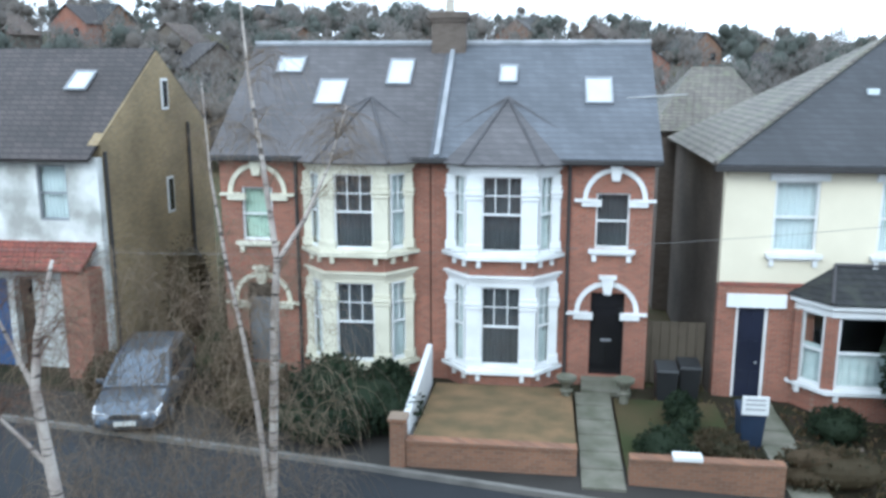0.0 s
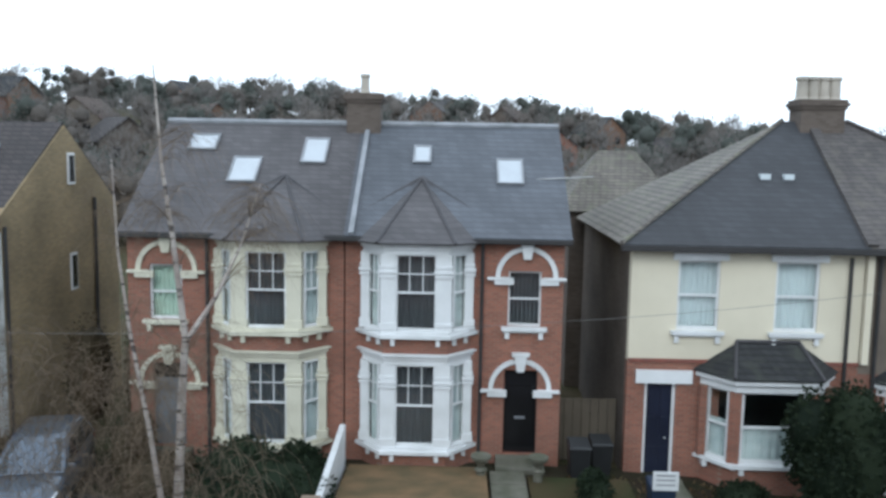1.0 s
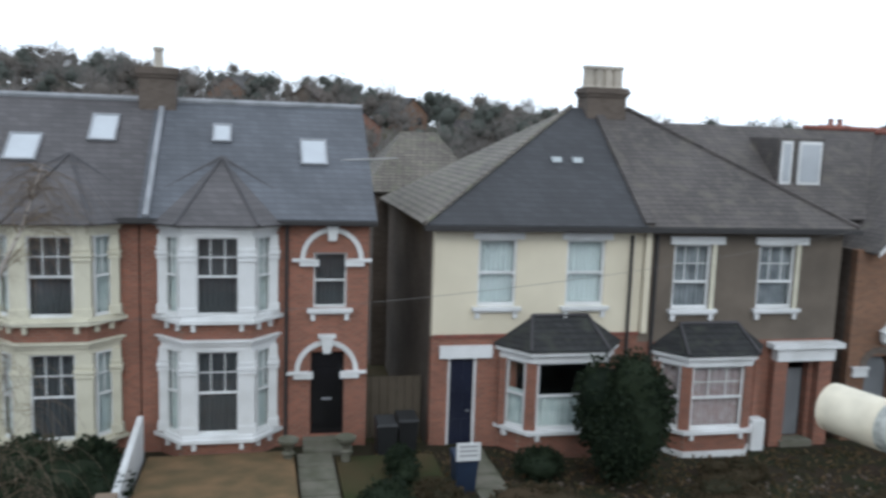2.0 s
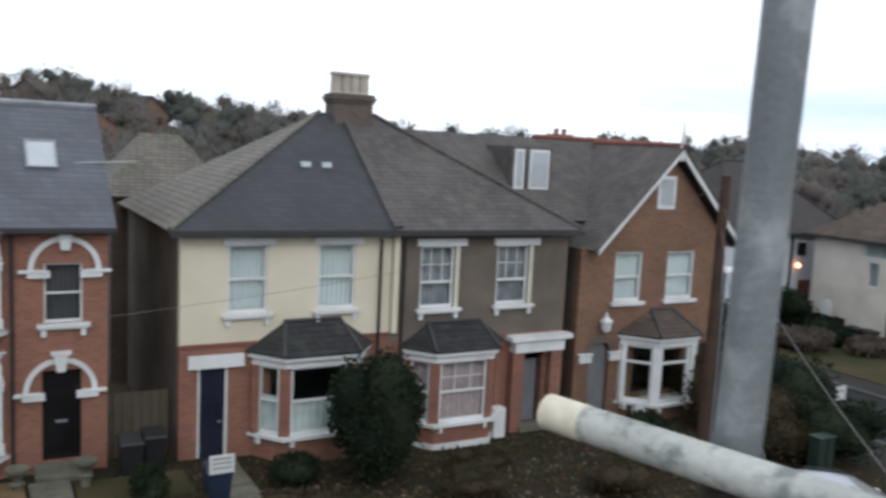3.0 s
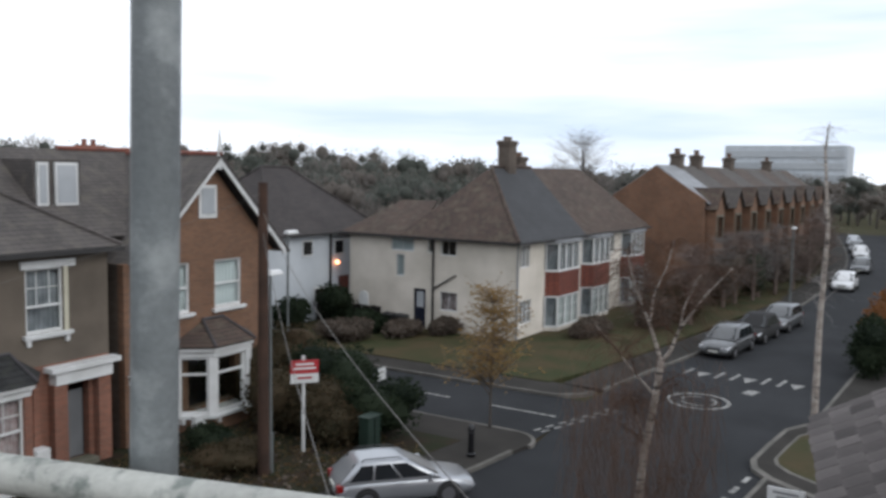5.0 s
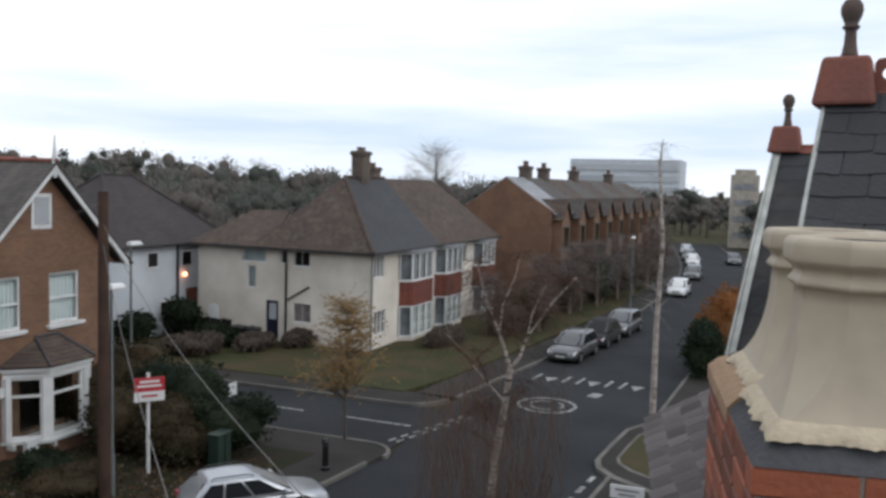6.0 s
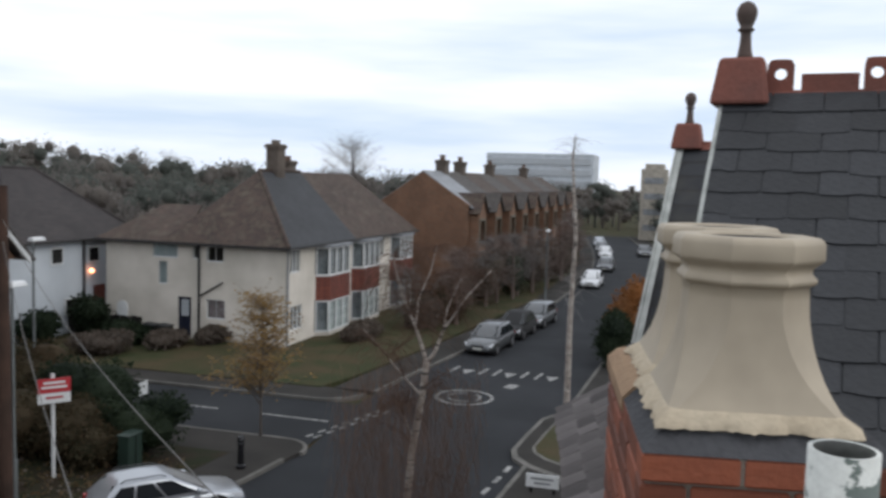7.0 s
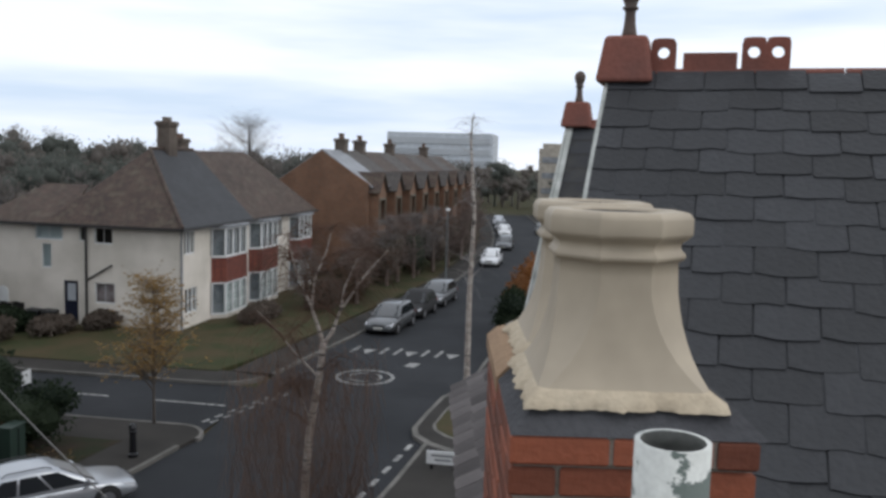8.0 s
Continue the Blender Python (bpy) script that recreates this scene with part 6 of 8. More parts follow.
SKIRT = leafy("red-brown hanging birch twigs", (0.15, 0.095, 0.068), (0.26, 0.175, 0.135))
STRAW = leafy("straw-brown hanging twigs", (0.16, 0.12, 0.085), (0.27, 0.21, 0.15))
GREEN = leafy("dark evergreen leaves", (0.012, 0.021, 0.012), (0.03, 0.043, 0.022))
# hedges and street twigs below: lightened, haze painted into the colour
FAR_HEDGE = leafy("haze-tinted brown hedges", (0.095, 0.08, 0.065), (0.14, 0.11, 0.09))
STREET_TWIG = leafy("haze-tinted red-brown street twigs", (0.2, 0.15, 0.13), (0.26, 0.205, 0.18))
LITTER = leafy("dead leaves and stalks", (0.05, 0.05, 0.022), (0.16, 0.105, 0.06))
RUBBLE = leafy("stones and brick rubble", (0.09, 0.07, 0.055), (0.24, 0.2, 0.17))
HEDGE = leafy("brown-green hedge leaves", (0.042, 0.04, 0.022), (0.08, 0.057, 0.033))
ORANGE = leafy("orange-brown beech leaves", (0.25, 0.1, 0.03), (0.16, 0.075, 0.03))


def curved(p, d, length, steps, sag, wild, rnd):
    pts, q, v = [Vector(p)], Vector(p), Vector(d).normalized()
    for k in range(steps):
        v = (v + Vector((rnd.uniform(-wild, wild), rnd.uniform(-wild, wild), rnd.uniform(-wild, wild) - sag))).normalized()
        q = q + v * (length / steps)
        pts.append(q.copy())
    return pts


def bare_tree(name, label, stems, limbs, twigs, limb_len, twig_len, bark, twig_mat, seed, sag=0.18, low=0.35, thin=0.006, leaf_mat=None, leaves=0, group=""):
    """stems: polylines with radii. Limbs leave the stems, hanging twigs leave the limbs."""
    rnd = random.Random(seed)
    t = thing(name, label, "tree", group)
    st, br, tw, lf = Shape(), Shape(), Shape(), Shape()
    arms = []
    for pts, r0, r1 in stems:
        n = len(pts)
        st.tube(pts, [r0 + (r1 - r0) * k / (n - 1) for k in range(n)], 10)
        arms.append(([Vector(p) for p in pts], r1))
    every = []
    for k in range(limbs):
        pts, r1 = arms[k % len(arms)]
        f = low + (0.97 - low) * rnd.random()
        i = min(int(f * (len(pts) - 1)), len(pts) - 2)
        p = pts[i].lerp(pts[i + 1], f * (len(pts) - 1) - i)
        a = rnd.uniform(0, 2 * math.pi)
        d = (math.cos(a), math.sin(a), rnd.uniform(0.7, 1.6))
        c = curved(p, d, limb_len * rnd.uniform(0.6, 1.1) * (1.25 - f), 6, 0.04, 0.12, rnd)
        rr = min(0.028 * (1.3 - f), 4 * thin + 0.002)
        br.tube(c, [rr * (1 - 0.85 * j / 6) for j in range(7)], 5, caps=False)
        every.append(c)
    for k in range(twigs):
        c = every[rnd.randrange(len(every))]
        i = rnd.randrange(1, 6)
        p = c[i].lerp(c[i + 1], rnd.random()) if i < 6 else c[i]
        a = rnd.uniform(0, 2 * math.pi)
        q = curved(p, (math.cos(a), math.sin(a), rnd.uniform(-0.1, 0.8)), twig_len * rnd.uniform(0.5, 1.2), 5, sag, 0.16, rnd)
        tw.tube(q, [thin, thin * 0.9, thin * 0.8, thin * 0.7, thin * 0.5, thin * 0.3], 3, caps=False)
        for e in range(leaves):
            z = q[rnd.randrange(1, 6)]
            lf.leaf(z, (rnd.uniform(-1, 1), rnd.uniform(-1, 1), rnd.uniform(-1, 0.3)), 0.024, 0.085)
    part("trunk", st, bark, t, "", True)
    if br.v:
        tagged(part("branch_crown", br, bark if bark is not BARK else twig_mat, t), kind="stuff")
    tagged(part("twig_crown", tw, twig_mat, t), kind="stuff")
    if lf.v:
        tagged(part("foliage", lf, leaf_mat, t), kind="stuff")
    return t


def path3(*pts, n=8):
    """A finely stepped line through a few points."""
    p = [Vector(q) for q in pts]
    out = []
    for k in range(len(p) - 1):
        for i in range(n):
            out.append(p[k].lerp(p[k + 1], i / n))
    return out + [p[-1]]


weeping = bare_tree("birch_tree", "bare multi-stem silver birch with drooping twigs", [
    (path3((-3.72, 11.3, -0.5), (-3.66, 11.25, 2.1), (-3.5, 11.2, 4.85), (-3.42, 11.15, 5.65), (-3.55, 11.1, 7.0), (-3.66, 11.05, 8.0), (-3.72, 11.0, 9.2)), 0.08, 0.01),
    (path3((-3.7, 11.28, 1.6), (-3.73, 11.0, 3.4), (-3.86, 10.94, 4.5), (-4.05, 10.88, 5.75), (-4.16, 10.83, 6.8), (-4.2, 10.8, 8.0)), 0.048, 0.008),
    (path3((-3.42, 11.15, 5.6), (-3.02, 11.2, 6.2), (-2.7, 11.3, 6.9), (-2.45, 11.35, 7.7)), 0.04, 0.008)],
    34, 1100, 1.1, 0.9, BARK, STRAW, 3, low=0.3, sag=0.4, thin=0.002, group="street birches")
rnd = random.Random(13)
tw = Shape()
for cx, cy, r0, z0, z1, n in ((-4.6, 11.4, 0.9, 0.6, 5.4, 1100), (-3.2, 11.2, 0.8, 2.0, 5.5, 420), (-6.2, 11.0, 1.0, 0.6, 5.8, 1300)):
    for k in range(n):
        a, r = rnd.uniform(0, 2 * math.pi), r0 * math.sqrt(rnd.random())
        q = curved((cx + r * math.cos(a), cy + r * math.sin(a), rnd.uniform(z0, z1)), (rnd.uniform(-0.5, 0.5), rnd.uniform(-0.5, 0.5), 0.2), rnd.uniform(0.5, 1.3), 6, 0.5, 0.1, rnd)
        tw.tube(q, [0.003, 0.003, 0.003, 0.0027, 0.0025, 0.002, 0.0015], 3, caps=False)
tagged(part("hanging_twig", tw, STRAW, weeping), kind="stuff")
bare_tree("birch_tree", "bare silver birch with pale forked stems", [
    (path3((-5.1, 8.4, -0.5), (-5.11, 8.31, 3.5), (-5.2, 8.25, 4.8), (-5.14, 8.3, 5.4), (-4.95, 8.4, 6.2)), 0.09, 0.02),
    (path3((-5.2, 8.25, 4.8), (-5.34, 8.16, 5.3), (-5.6, 8.0, 6.2)), 0.035, 0.01),
    (path3((-5.13, 8.3, 3.85), (-5.36, 8.14, 4.3), (-5.8, 7.9, 5.0)), 0.035, 0.01)],
    16, 420, 1.1, 0.9, BARK, TWIG, 4, low=0.6, sag=0.3, thin=0.0024, group="street birches")
bare_tree("birch_tree", "forked silver birch with a skirt of red-brown twigs", [
    (path3((14.7, 4.6, -1.1), (14.72, 4.46, 2.4), (14.74, 4.41, 3.3), (14.79, 4.24, 4.46), (14.81, 4.18, 5.05)), 0.085, 0.055),
    (path3((14.81, 4.18, 5.0), (14.77, 4.28, 5.36), (14.73, 4.42, 5.75), (14.65, 4.67, 6.37), (14.6, 4.82, 7.0)), 0.04, 0.01),
    (path3((14.74, 4.39, 5.72), (14.75, 4.35, 6.2), (14.81, 4.15, 6.72), (14.85, 4.05, 7.2)), 0.024, 0.008),
    (path3((14.81, 4.18, 5.0), (14.85, 4.03, 5.25), (14.89, 3.91, 5.62), (15.01, 3.49, 6.28), (15.13, 3.1, 6.75)), 0.04, 0.01),
    (path3((14.89, 3.91, 5.6), (14.91, 3.84, 6.05), (14.97, 3.62, 6.6)), 0.024, 0.008),
    (path3((14.78, 4.25, 4.4), (14.64, 4.72, 4.92), (14.58, 4.92, 5.2), (14.46, 5.3, 5.62)), 0.02, 0.008),
    (path3((14.74, 4.4, 3.6), (14.7, 4.51, 3.92), (14.66, 4.65, 4.29)), 0.02, 0.009)],
    30, 1100, 1.3, 1.0, BARK, TWIG, 5, low=0.2, sag=0.34, thin=0.0032, group="street birches")
skirt = thing("birch_saplings", "thicket of red-brown birch twigs under the tree", "shrub")
rnd = random.Random(12)
tw = Shape()
for k in range(3000):
    a, r = rnd.uniform(0, 2 * math.pi), 1.4 * math.sqrt(rnd.random())
    p = (14.7 + r * math.cos(a), 4.5 + r * math.sin(a), -1.1 + 1.0 + 5.0 * rnd.random() + 0.35 * math.sin(3 * a))
    q = curved(p, (rnd.uniform(-0.3, 0.3), rnd.uniform(-0.3, 0.3), -0.5), rnd.uniform(0.4, 1.0), 6, 0.25, 0.1, rnd)
    tw.tube(q, [0.003, 0.003, 0.003, 0.0027, 0.0025, 0.002, 0.0015], 3, caps=False)
stems = Shape()
for k in range(16):
    a = rnd.uniform(0, 2 * math.pi)
    stems.tube([(14.7 + 0.3 * math.cos(a), 4.5 + 0.3 * math.sin(a), -1.1), (14.7 + 0.7 * math.cos(a), 4.5 + 0.7 * math.sin(a), 1.2), (14.7 + 1.2 * math.cos(a), 4.5 + 1.2 * math.sin(a), 3.2)], [0.018, 0.012, 0.005], 4, caps=False)
tagged(part("stem_clump", stems, SKIRT, skirt), kind="stuff")
tagged(part("twig_crown", tw, SKIRT, skirt), kind="stuff")
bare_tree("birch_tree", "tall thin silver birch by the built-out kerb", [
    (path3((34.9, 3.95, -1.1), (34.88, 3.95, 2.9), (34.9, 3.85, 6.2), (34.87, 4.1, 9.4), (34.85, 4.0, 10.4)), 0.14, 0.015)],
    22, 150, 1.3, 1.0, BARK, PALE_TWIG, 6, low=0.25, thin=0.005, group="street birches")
bare_tree("young_tree", "young pavement tree with last yellow-brown leaves", [
    (path3((27.4, 14.1, -1.1), (27.4, 14.1, 0.6), (27.38, 14.05, 2.0), (27.35, 14.05, 3.9)), 0.05, 0.012)],
    50, 620, 2.2, 0.9, TWIG_GREY, FAR_TWIG, 7, low=0.22, sag=0.05, thin=0.007, leaf_mat=YELLOW, leaves=13)
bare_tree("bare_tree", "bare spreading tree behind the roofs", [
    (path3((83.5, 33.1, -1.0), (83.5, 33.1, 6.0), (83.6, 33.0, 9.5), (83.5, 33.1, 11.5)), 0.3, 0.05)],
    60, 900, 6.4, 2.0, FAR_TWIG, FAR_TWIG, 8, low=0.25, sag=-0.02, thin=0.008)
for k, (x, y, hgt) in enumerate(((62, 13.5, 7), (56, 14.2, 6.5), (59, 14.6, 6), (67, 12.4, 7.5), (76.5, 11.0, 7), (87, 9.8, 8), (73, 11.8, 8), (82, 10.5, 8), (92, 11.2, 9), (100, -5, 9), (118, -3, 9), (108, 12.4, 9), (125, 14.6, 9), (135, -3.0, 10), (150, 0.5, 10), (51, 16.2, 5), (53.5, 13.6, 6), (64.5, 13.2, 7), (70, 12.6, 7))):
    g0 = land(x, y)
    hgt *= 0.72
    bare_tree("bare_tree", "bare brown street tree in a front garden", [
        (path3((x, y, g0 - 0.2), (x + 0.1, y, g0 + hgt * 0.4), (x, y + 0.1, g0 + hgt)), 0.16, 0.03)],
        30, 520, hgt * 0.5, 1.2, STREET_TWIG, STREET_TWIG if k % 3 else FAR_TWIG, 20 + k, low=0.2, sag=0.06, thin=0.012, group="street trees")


def bush(name, label, c, radii, n, size, mat, seed, group="", lumps=5):
    """A shrub: a dark lumpy core under a coat of small leaves, with an uneven outline."""
    rnd = random.Random(seed)
    t = thing(name, label, "shrub", group)
    blobs = [((0, 0, 0), 0.8)] + [((rnd.uniform(-0.5, 0.5), rnd.uniform(-0.5, 0.5), rnd.uniform(-0.2, 0.5)), rnd.uniform(0.4, 0.62)) for _ in range(lumps)]
    lf, core = Shape(), Shape()
    for (o, k) in blobs:
        prof = [(0.05, -0.9)] + [(math.cos(radians(a)), math.sin(radians(a))) for a in range(-60, 80, 20)] + [(0.05, 0.97)]
        i0 = len(core.v)
        core.lathe((0, 0, 0), prof, 10)
        for i in range(i0, len(core.v)):
            v = core.v[i]
            core.v[i] = (c[0] + radii[0] * (o[0] + v[0] * k * 0.82), c[1] + radii[1] * (o[1] + v[1] * k * 0.82), max(c[2] + radii[2] * (o[2] + v[2] * k * 0.82), c[2] - radii[2]))
    for _ in range(n):
        o, k = blobs[rnd.randrange(len(blobs))]
        d = Vector((rnd.gauss(0, 1), rnd.gauss(0, 1), rnd.gauss(0, 1))).normalized()
        f = k * rnd.uniform(0.78, 1.08)
        p = (c[0] + radii[0] * (o[0] + d.x * f), c[1] + radii[1] * (o[1] + d.y * f), c[2] + radii[2] * (o[2] + d.z * f))
        if p[2] < c[2] - radii[2]:
            continue
        lf.leaf(p, d + Vector((rnd.uniform(-1, 1), rnd.uniform(-1, 1), rnd.uniform(-1, 1))), size * 0.35, size * rnd.uniform(0.7, 1.3))
    part("core", core, mat, t)
    tagged(part("foliage", lf, mat, t), kind="stuff")
    return t


bush("conifer_bush", "dense dark evergreen bush before the bay windows", (9.75, 20.3, 0.75), (1.38, 1.25, 2.0), 11000, 0.13, GREEN, 33, lumps=14)
for k, (x, y, rx, ry, rz, m) in enumerate(((3.0, 18.6, 0.7, 0.9, 0.45, GREEN), (4.3, 18.9, 0.8, 0.7, 0.4, HEDGE), (6.6, 18.0, 1.5, 0.7, 0.55, HEDGE), (7.4, 20.6, 0.8, 0.8, 0.5, GREEN), (11.6, 18.6, 1.3, 0.8, 0.5, HEDGE), (16.0, 17.4, 1.2, 0.9, 0.55, HEDGE), (-8.4, 21.6, 0.6, 1.4, 0.9, HEDGE), (-11.4, 20.6, 0.6, 1.2, 0.7, HEDGE), (3.7, 20.6, 0.5, 1.0, 0.5, GREEN), (-10.7, 24.6, 0.7, 1.5, 2.3, HEDGE), (-9.6, 25.6, 0.5, 1.2, 2.6, HEDGE), (13.0, 20.2, 1.2, 0.6, 0.35, HEDGE), (18.8, 18.6, 1.3, 1.0, 0.55, HEDGE), (19.6, 20.6, 0.9, 0.9, 0.5, GREEN))):
    bush("low_shrub", "low straggling dark green plants in a front garden" if m is GREEN else "low brown straggling winter plants in a front garden", (x, y, level(x) + rz * 0.8), (rx, ry, rz), 1500, 0.11, m, 140 + k, "low garden plants")
for k, (x, y, rx, ry, rz, m) in enumerate(((-4.0, 19.6, 1.3, 1.6, 0.75, GREEN), (-5.4, 20.6, 1.3, 1.5, 0.8, GREEN), (-4.8, 18.6, 1.5, 0.8, 0.6, GREEN), (-6.9, 19.6, 0.9, 1.4, 0.8, HEDGE), (-3.7, 21.2, 0.7, 0.9, 0.6, GREEN))):
    bush("garden_shrub", "dark green garden shrub beside the boundary wall" if m is GREEN else "brown-green shrub beside the parked car", (x, y, -0.5 + rz * 0.8), (rx, ry, rz), 2600, 0.12, m, 40 + k, "garden shrubs")
for k, (x, y, rx, ry, rz, m) in enumerate(((23.3, 18.9, 1.4, 1.8, 1.15, HEDGE), (25.1, 21.2, 1.3, 2.0, 1.5, HEDGE), (24.3, 17.0, 1.3, 2.0, 1.15, GREEN), (25.3, 25.0, 1.5, 2.8, 1.8, GREEN), (25.2, 29.5, 1.5, 2.6, 1.9, HEDGE), (24.9, 34.5, 1.5, 3.0, 2.0, GREEN), (22.6, 17.6, 1.0, 1.2, 0.9, HEDGE), (24.7, 19.2, 1.5, 2.0, 1.75, GREEN), (25.3, 22.3, 1.4, 2.2, 1.85, HEDGE), (25.9, 26.6, 1.2, 2.4, 1.9, HEDGE), (23.0, 20.6, 1.4, 1.6, 1.5, HEDGE), (24.4, 23.6, 1.4, 1.8, 1.8, HEDGE))):
    bush("hedge", "overgrown brown-green hedge on the corner plot", (x, y, -1.1 + rz * 0.8), (rx, ry, rz), 3000, 0.14, m, 60 + k, "corner hedge")
for k, (x, y, rx, ry, rz, m) in enumerate(((40.6, 31.5, 1.0, 1.6, 1.3, GREEN), (39.8, 28.8, 1.1, 1.4, 0.7, GREEN), (37.5, 32.5, 1.4, 1.2, 1.2, GREEN), (46.5, 17.6, 2.4, 1.0, 0.6, FAR_HEDGE), (39.5, 26.2, 1.6, 1.0, 0.6, FAR_HEDGE), (42.0, 24.6, 1.7, 0.9, 0.55, FAR_HEDGE), (37.2, 28.5, 1.4, 1.6, 0.7, FAR_HEDGE), (44.5, 22.4, 1.3, 0.8, 0.5, FAR_HEDGE), (51.5, 15.0, 2.2, 1.2, 1.1, FAR_HEDGE), (54.2, 14.4, 2.0, 1.2, 1.4, HEDGE), (57.5, 15.4, 3.0, 1.6, 1.9, FAR_HEDGE), (63.5, 14.0, 3.2, 1.6, 2.3, FAR_HEDGE), (69.5, 13.0, 3.0, 1.6, 2.1, GREEN), (76, 12.2, 3.2, 1.6, 2.2, FAR_HEDGE), (84, 11.2, 3.4, 1.6, 2.0, FAR_HEDGE), (93, 11.6, 3.8, 1.2, 2.3, GREEN), (103, 12.2, 4.0, 1.2, 2.4, FAR_HEDGE))):
    bush("front_hedge", "straggling winter hedge before the houses", (x, y, -1.1 + rz * 0.8), (rx, ry, rz), 1800, 0.2, m, 80 + k, "front hedges")
for k, (x, y, rx, ry, rz, m) in enumerate(((45.0, 2.8, 1.6, 1.3, 1.7, GREEN), (48.6, 2.3, 2.1, 1.5, 2.3, ORANGE), (53.5, 1.5, 2.4, 1.3, 1.7, ORANGE), (61, 0.4, 2.6, 1.5, 2.2, ORANGE), (68, -1.4, 2.8, 1.5, 2.4, GREEN), (84, -2.6, 3.0, 1.8, 3.2, ORANGE), (98, -3.2, 3.4, 2.0, 3.6, GREEN))):
    bush("roadside_bush", "orange-brown beech bush at the pavement" if m is ORANGE else "dark green bush at the pavement", (x, y, -1.1 + rz * 0.8), (rx, ry, rz), 2200, 0.2, m, 100 + k, "roadside bushes")

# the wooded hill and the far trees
# greyed and lifted leaf colours carry the distance haze; no volume is used
FAR_GREEN = leafy("haze-tinted far evergreens", (0.085, 0.094, 0.08), (0.112, 0.12, 0.105))
FAR_BROWN = leafy("haze-tinted far bare woods", (0.145, 0.128, 0.112), (0.175, 0.155, 0.138))
FAR_GREY = leafy("haze-tinted far grey-brown twigs", (0.16, 0.145, 0.135), (0.2, 0.185, 0.17))
rnd = random.Random(77)
woods = {0: Shape(), 1: Shape(), 2: Shape()}


def far_tree(x, y, h, w, kind, n, leaf):
    """A broad crown of many lumps, each thick with small leaves or upright twigs."""
    sh, z0 = woods[kind], land(x, y)
    sh.tube([(x, y, z0 - 0.5), (x, y, z0 + h * 0.6)], [0.3, 0.15], 4, caps=False)
    lumps = []
    for _ in range(7):
        u = rnd.uniform(0.3, 0.9)
        reach = 0.5 * w * math.sqrt(max(1 - (2 * u - 1.05) ** 2, 0.15))
        a = rnd.uniform(0, 2 * math.pi)
        lumps.append((reach * math.cos(a), reach * math.sin(a), h * u, rnd.uniform(0.34, 0.5) * w))
    if kind < 2:
        for a in lumps:
            sh.lathe((x + a[0], y + a[1], z0 + a[2]), [(a[3] * 0.2, -a[3] * 0.5), (a[3] * 0.42, -a[3] * 0.3), (a[3] * 0.5, 0), (a[3] * 0.38, a[3] * 0.3), (a[3] * 0.05, a[3] * 0.5)], 6)
    for _ in range(n):
        a = lumps[rnd.randrange(7)]
        d = Vector((rnd.gauss(0, 1), rnd.gauss(0, 1), rnd.gauss(0, 1))).normalized() * a[3] * (0.42 + 0.5 * rnd.random())
        p = (x + a[0] + d.x, y + a[1] + d.y, z0 + max(a[2] + d.z, 0.2))
        if kind == 2:
            sh.leaf(p, (d.x, d.y, abs(d.z) + a[3] * 0.6), leaf * 0.1, leaf * 1.5)
        else:
            sh.leaf(p, (d.x + rnd.uniform(-1, 1), d.y + rnd.uniform(-1, 1), d.z + 0.3), leaf * 0.24, leaf * 0.8)


for k in range(820):
    az, r = radians(rnd.uniform(-46, 64)), rnd.uniform(75, 250)
    x, y = r * math.sin(az), r * math.cos(az)
    kind = rnd.choice((0, 0, 1, 1, 2, 2) if az < radians(30) else (0, 0, 1, 2))
    far_tree(x, y, rnd.uniform(5.0, 9.5) * (0.8 if r < 120 else 1), rnd.uniform(3.2, 6.4), kind, 360, rnd.uniform(0.5, 0.75))
for k in range(130):
    az, r = radians(rnd.uniform(44, 66)), rnd.uniform(58, 90)
    far_tree(r * math.sin(az), r * math.cos(az), rnd.uniform(6, 9.5), rnd.uniform(2.4, 4.0), rnd.choice((0, 0, 0, 1, 2)), 420, 0.4)
for k in range(230):
    az, r = radians(rnd.uniform(66, 101)), rnd.uniform(130, 300)
    x, y = r * math.sin(az), r * math.cos(az)
    if abs(y - (lerp(FAR, min(x, 160)) + lerp(NEAR, min(x, 160))) / 2) < 9 and x < 175:
        continue
    far_tree(x, y, rnd.uniform(6.5, 10.5), rnd.uniform(3, 5), rnd.choice((0, 1, 1, 2)), 240, rnd.uniform(0.5, 0.8))
for k, (n, m) in enumerate((("far_evergreens", FAR_GREEN), ("far_woods", FAR_BROWN), ("far_bare_trees", FAR_GREY))):
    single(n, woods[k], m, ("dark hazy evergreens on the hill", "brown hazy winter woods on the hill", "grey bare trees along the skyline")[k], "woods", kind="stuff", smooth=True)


def far_house(x, y, turn, wall_mat, roof_mat):
    z = land(x, y) - 1.6
    h = thing("hill_house", "distant brick gabled house among the hill trees", "house", "houses on the hill", pose(x, y, z, 0, 0, turn))
    s = Shape()
    s.box(-4, 4, 0, 7, 0, 5.2)
    s.hexa([(-4, 0.05, 5.2), (4, 0.05, 5.2), (0, 0.05, 8.2)], [(-4, 0.3, 5.2), (4, 0.3, 5.2), (0, 0.3, 8.2)])
    part("wall", s, wall_mat, h)
    s = Shape()
    for sg in (-1, 1):
        s.slab([(0, -0.3, 8.4), (sg * 4.5, -0.3, 5.0), (sg * 4.5, 7.3, 5.0), (0, 7.3, 8.4)], 0.15)
    part("roof", s, roof_mat, h)
    for xx in (-2.4, 1.2):
        s = Shape()
        s.box(xx, xx + 1.3, -0.05, -0.01, 2.9, 4.3)
        part("window", s, BLACK, h)


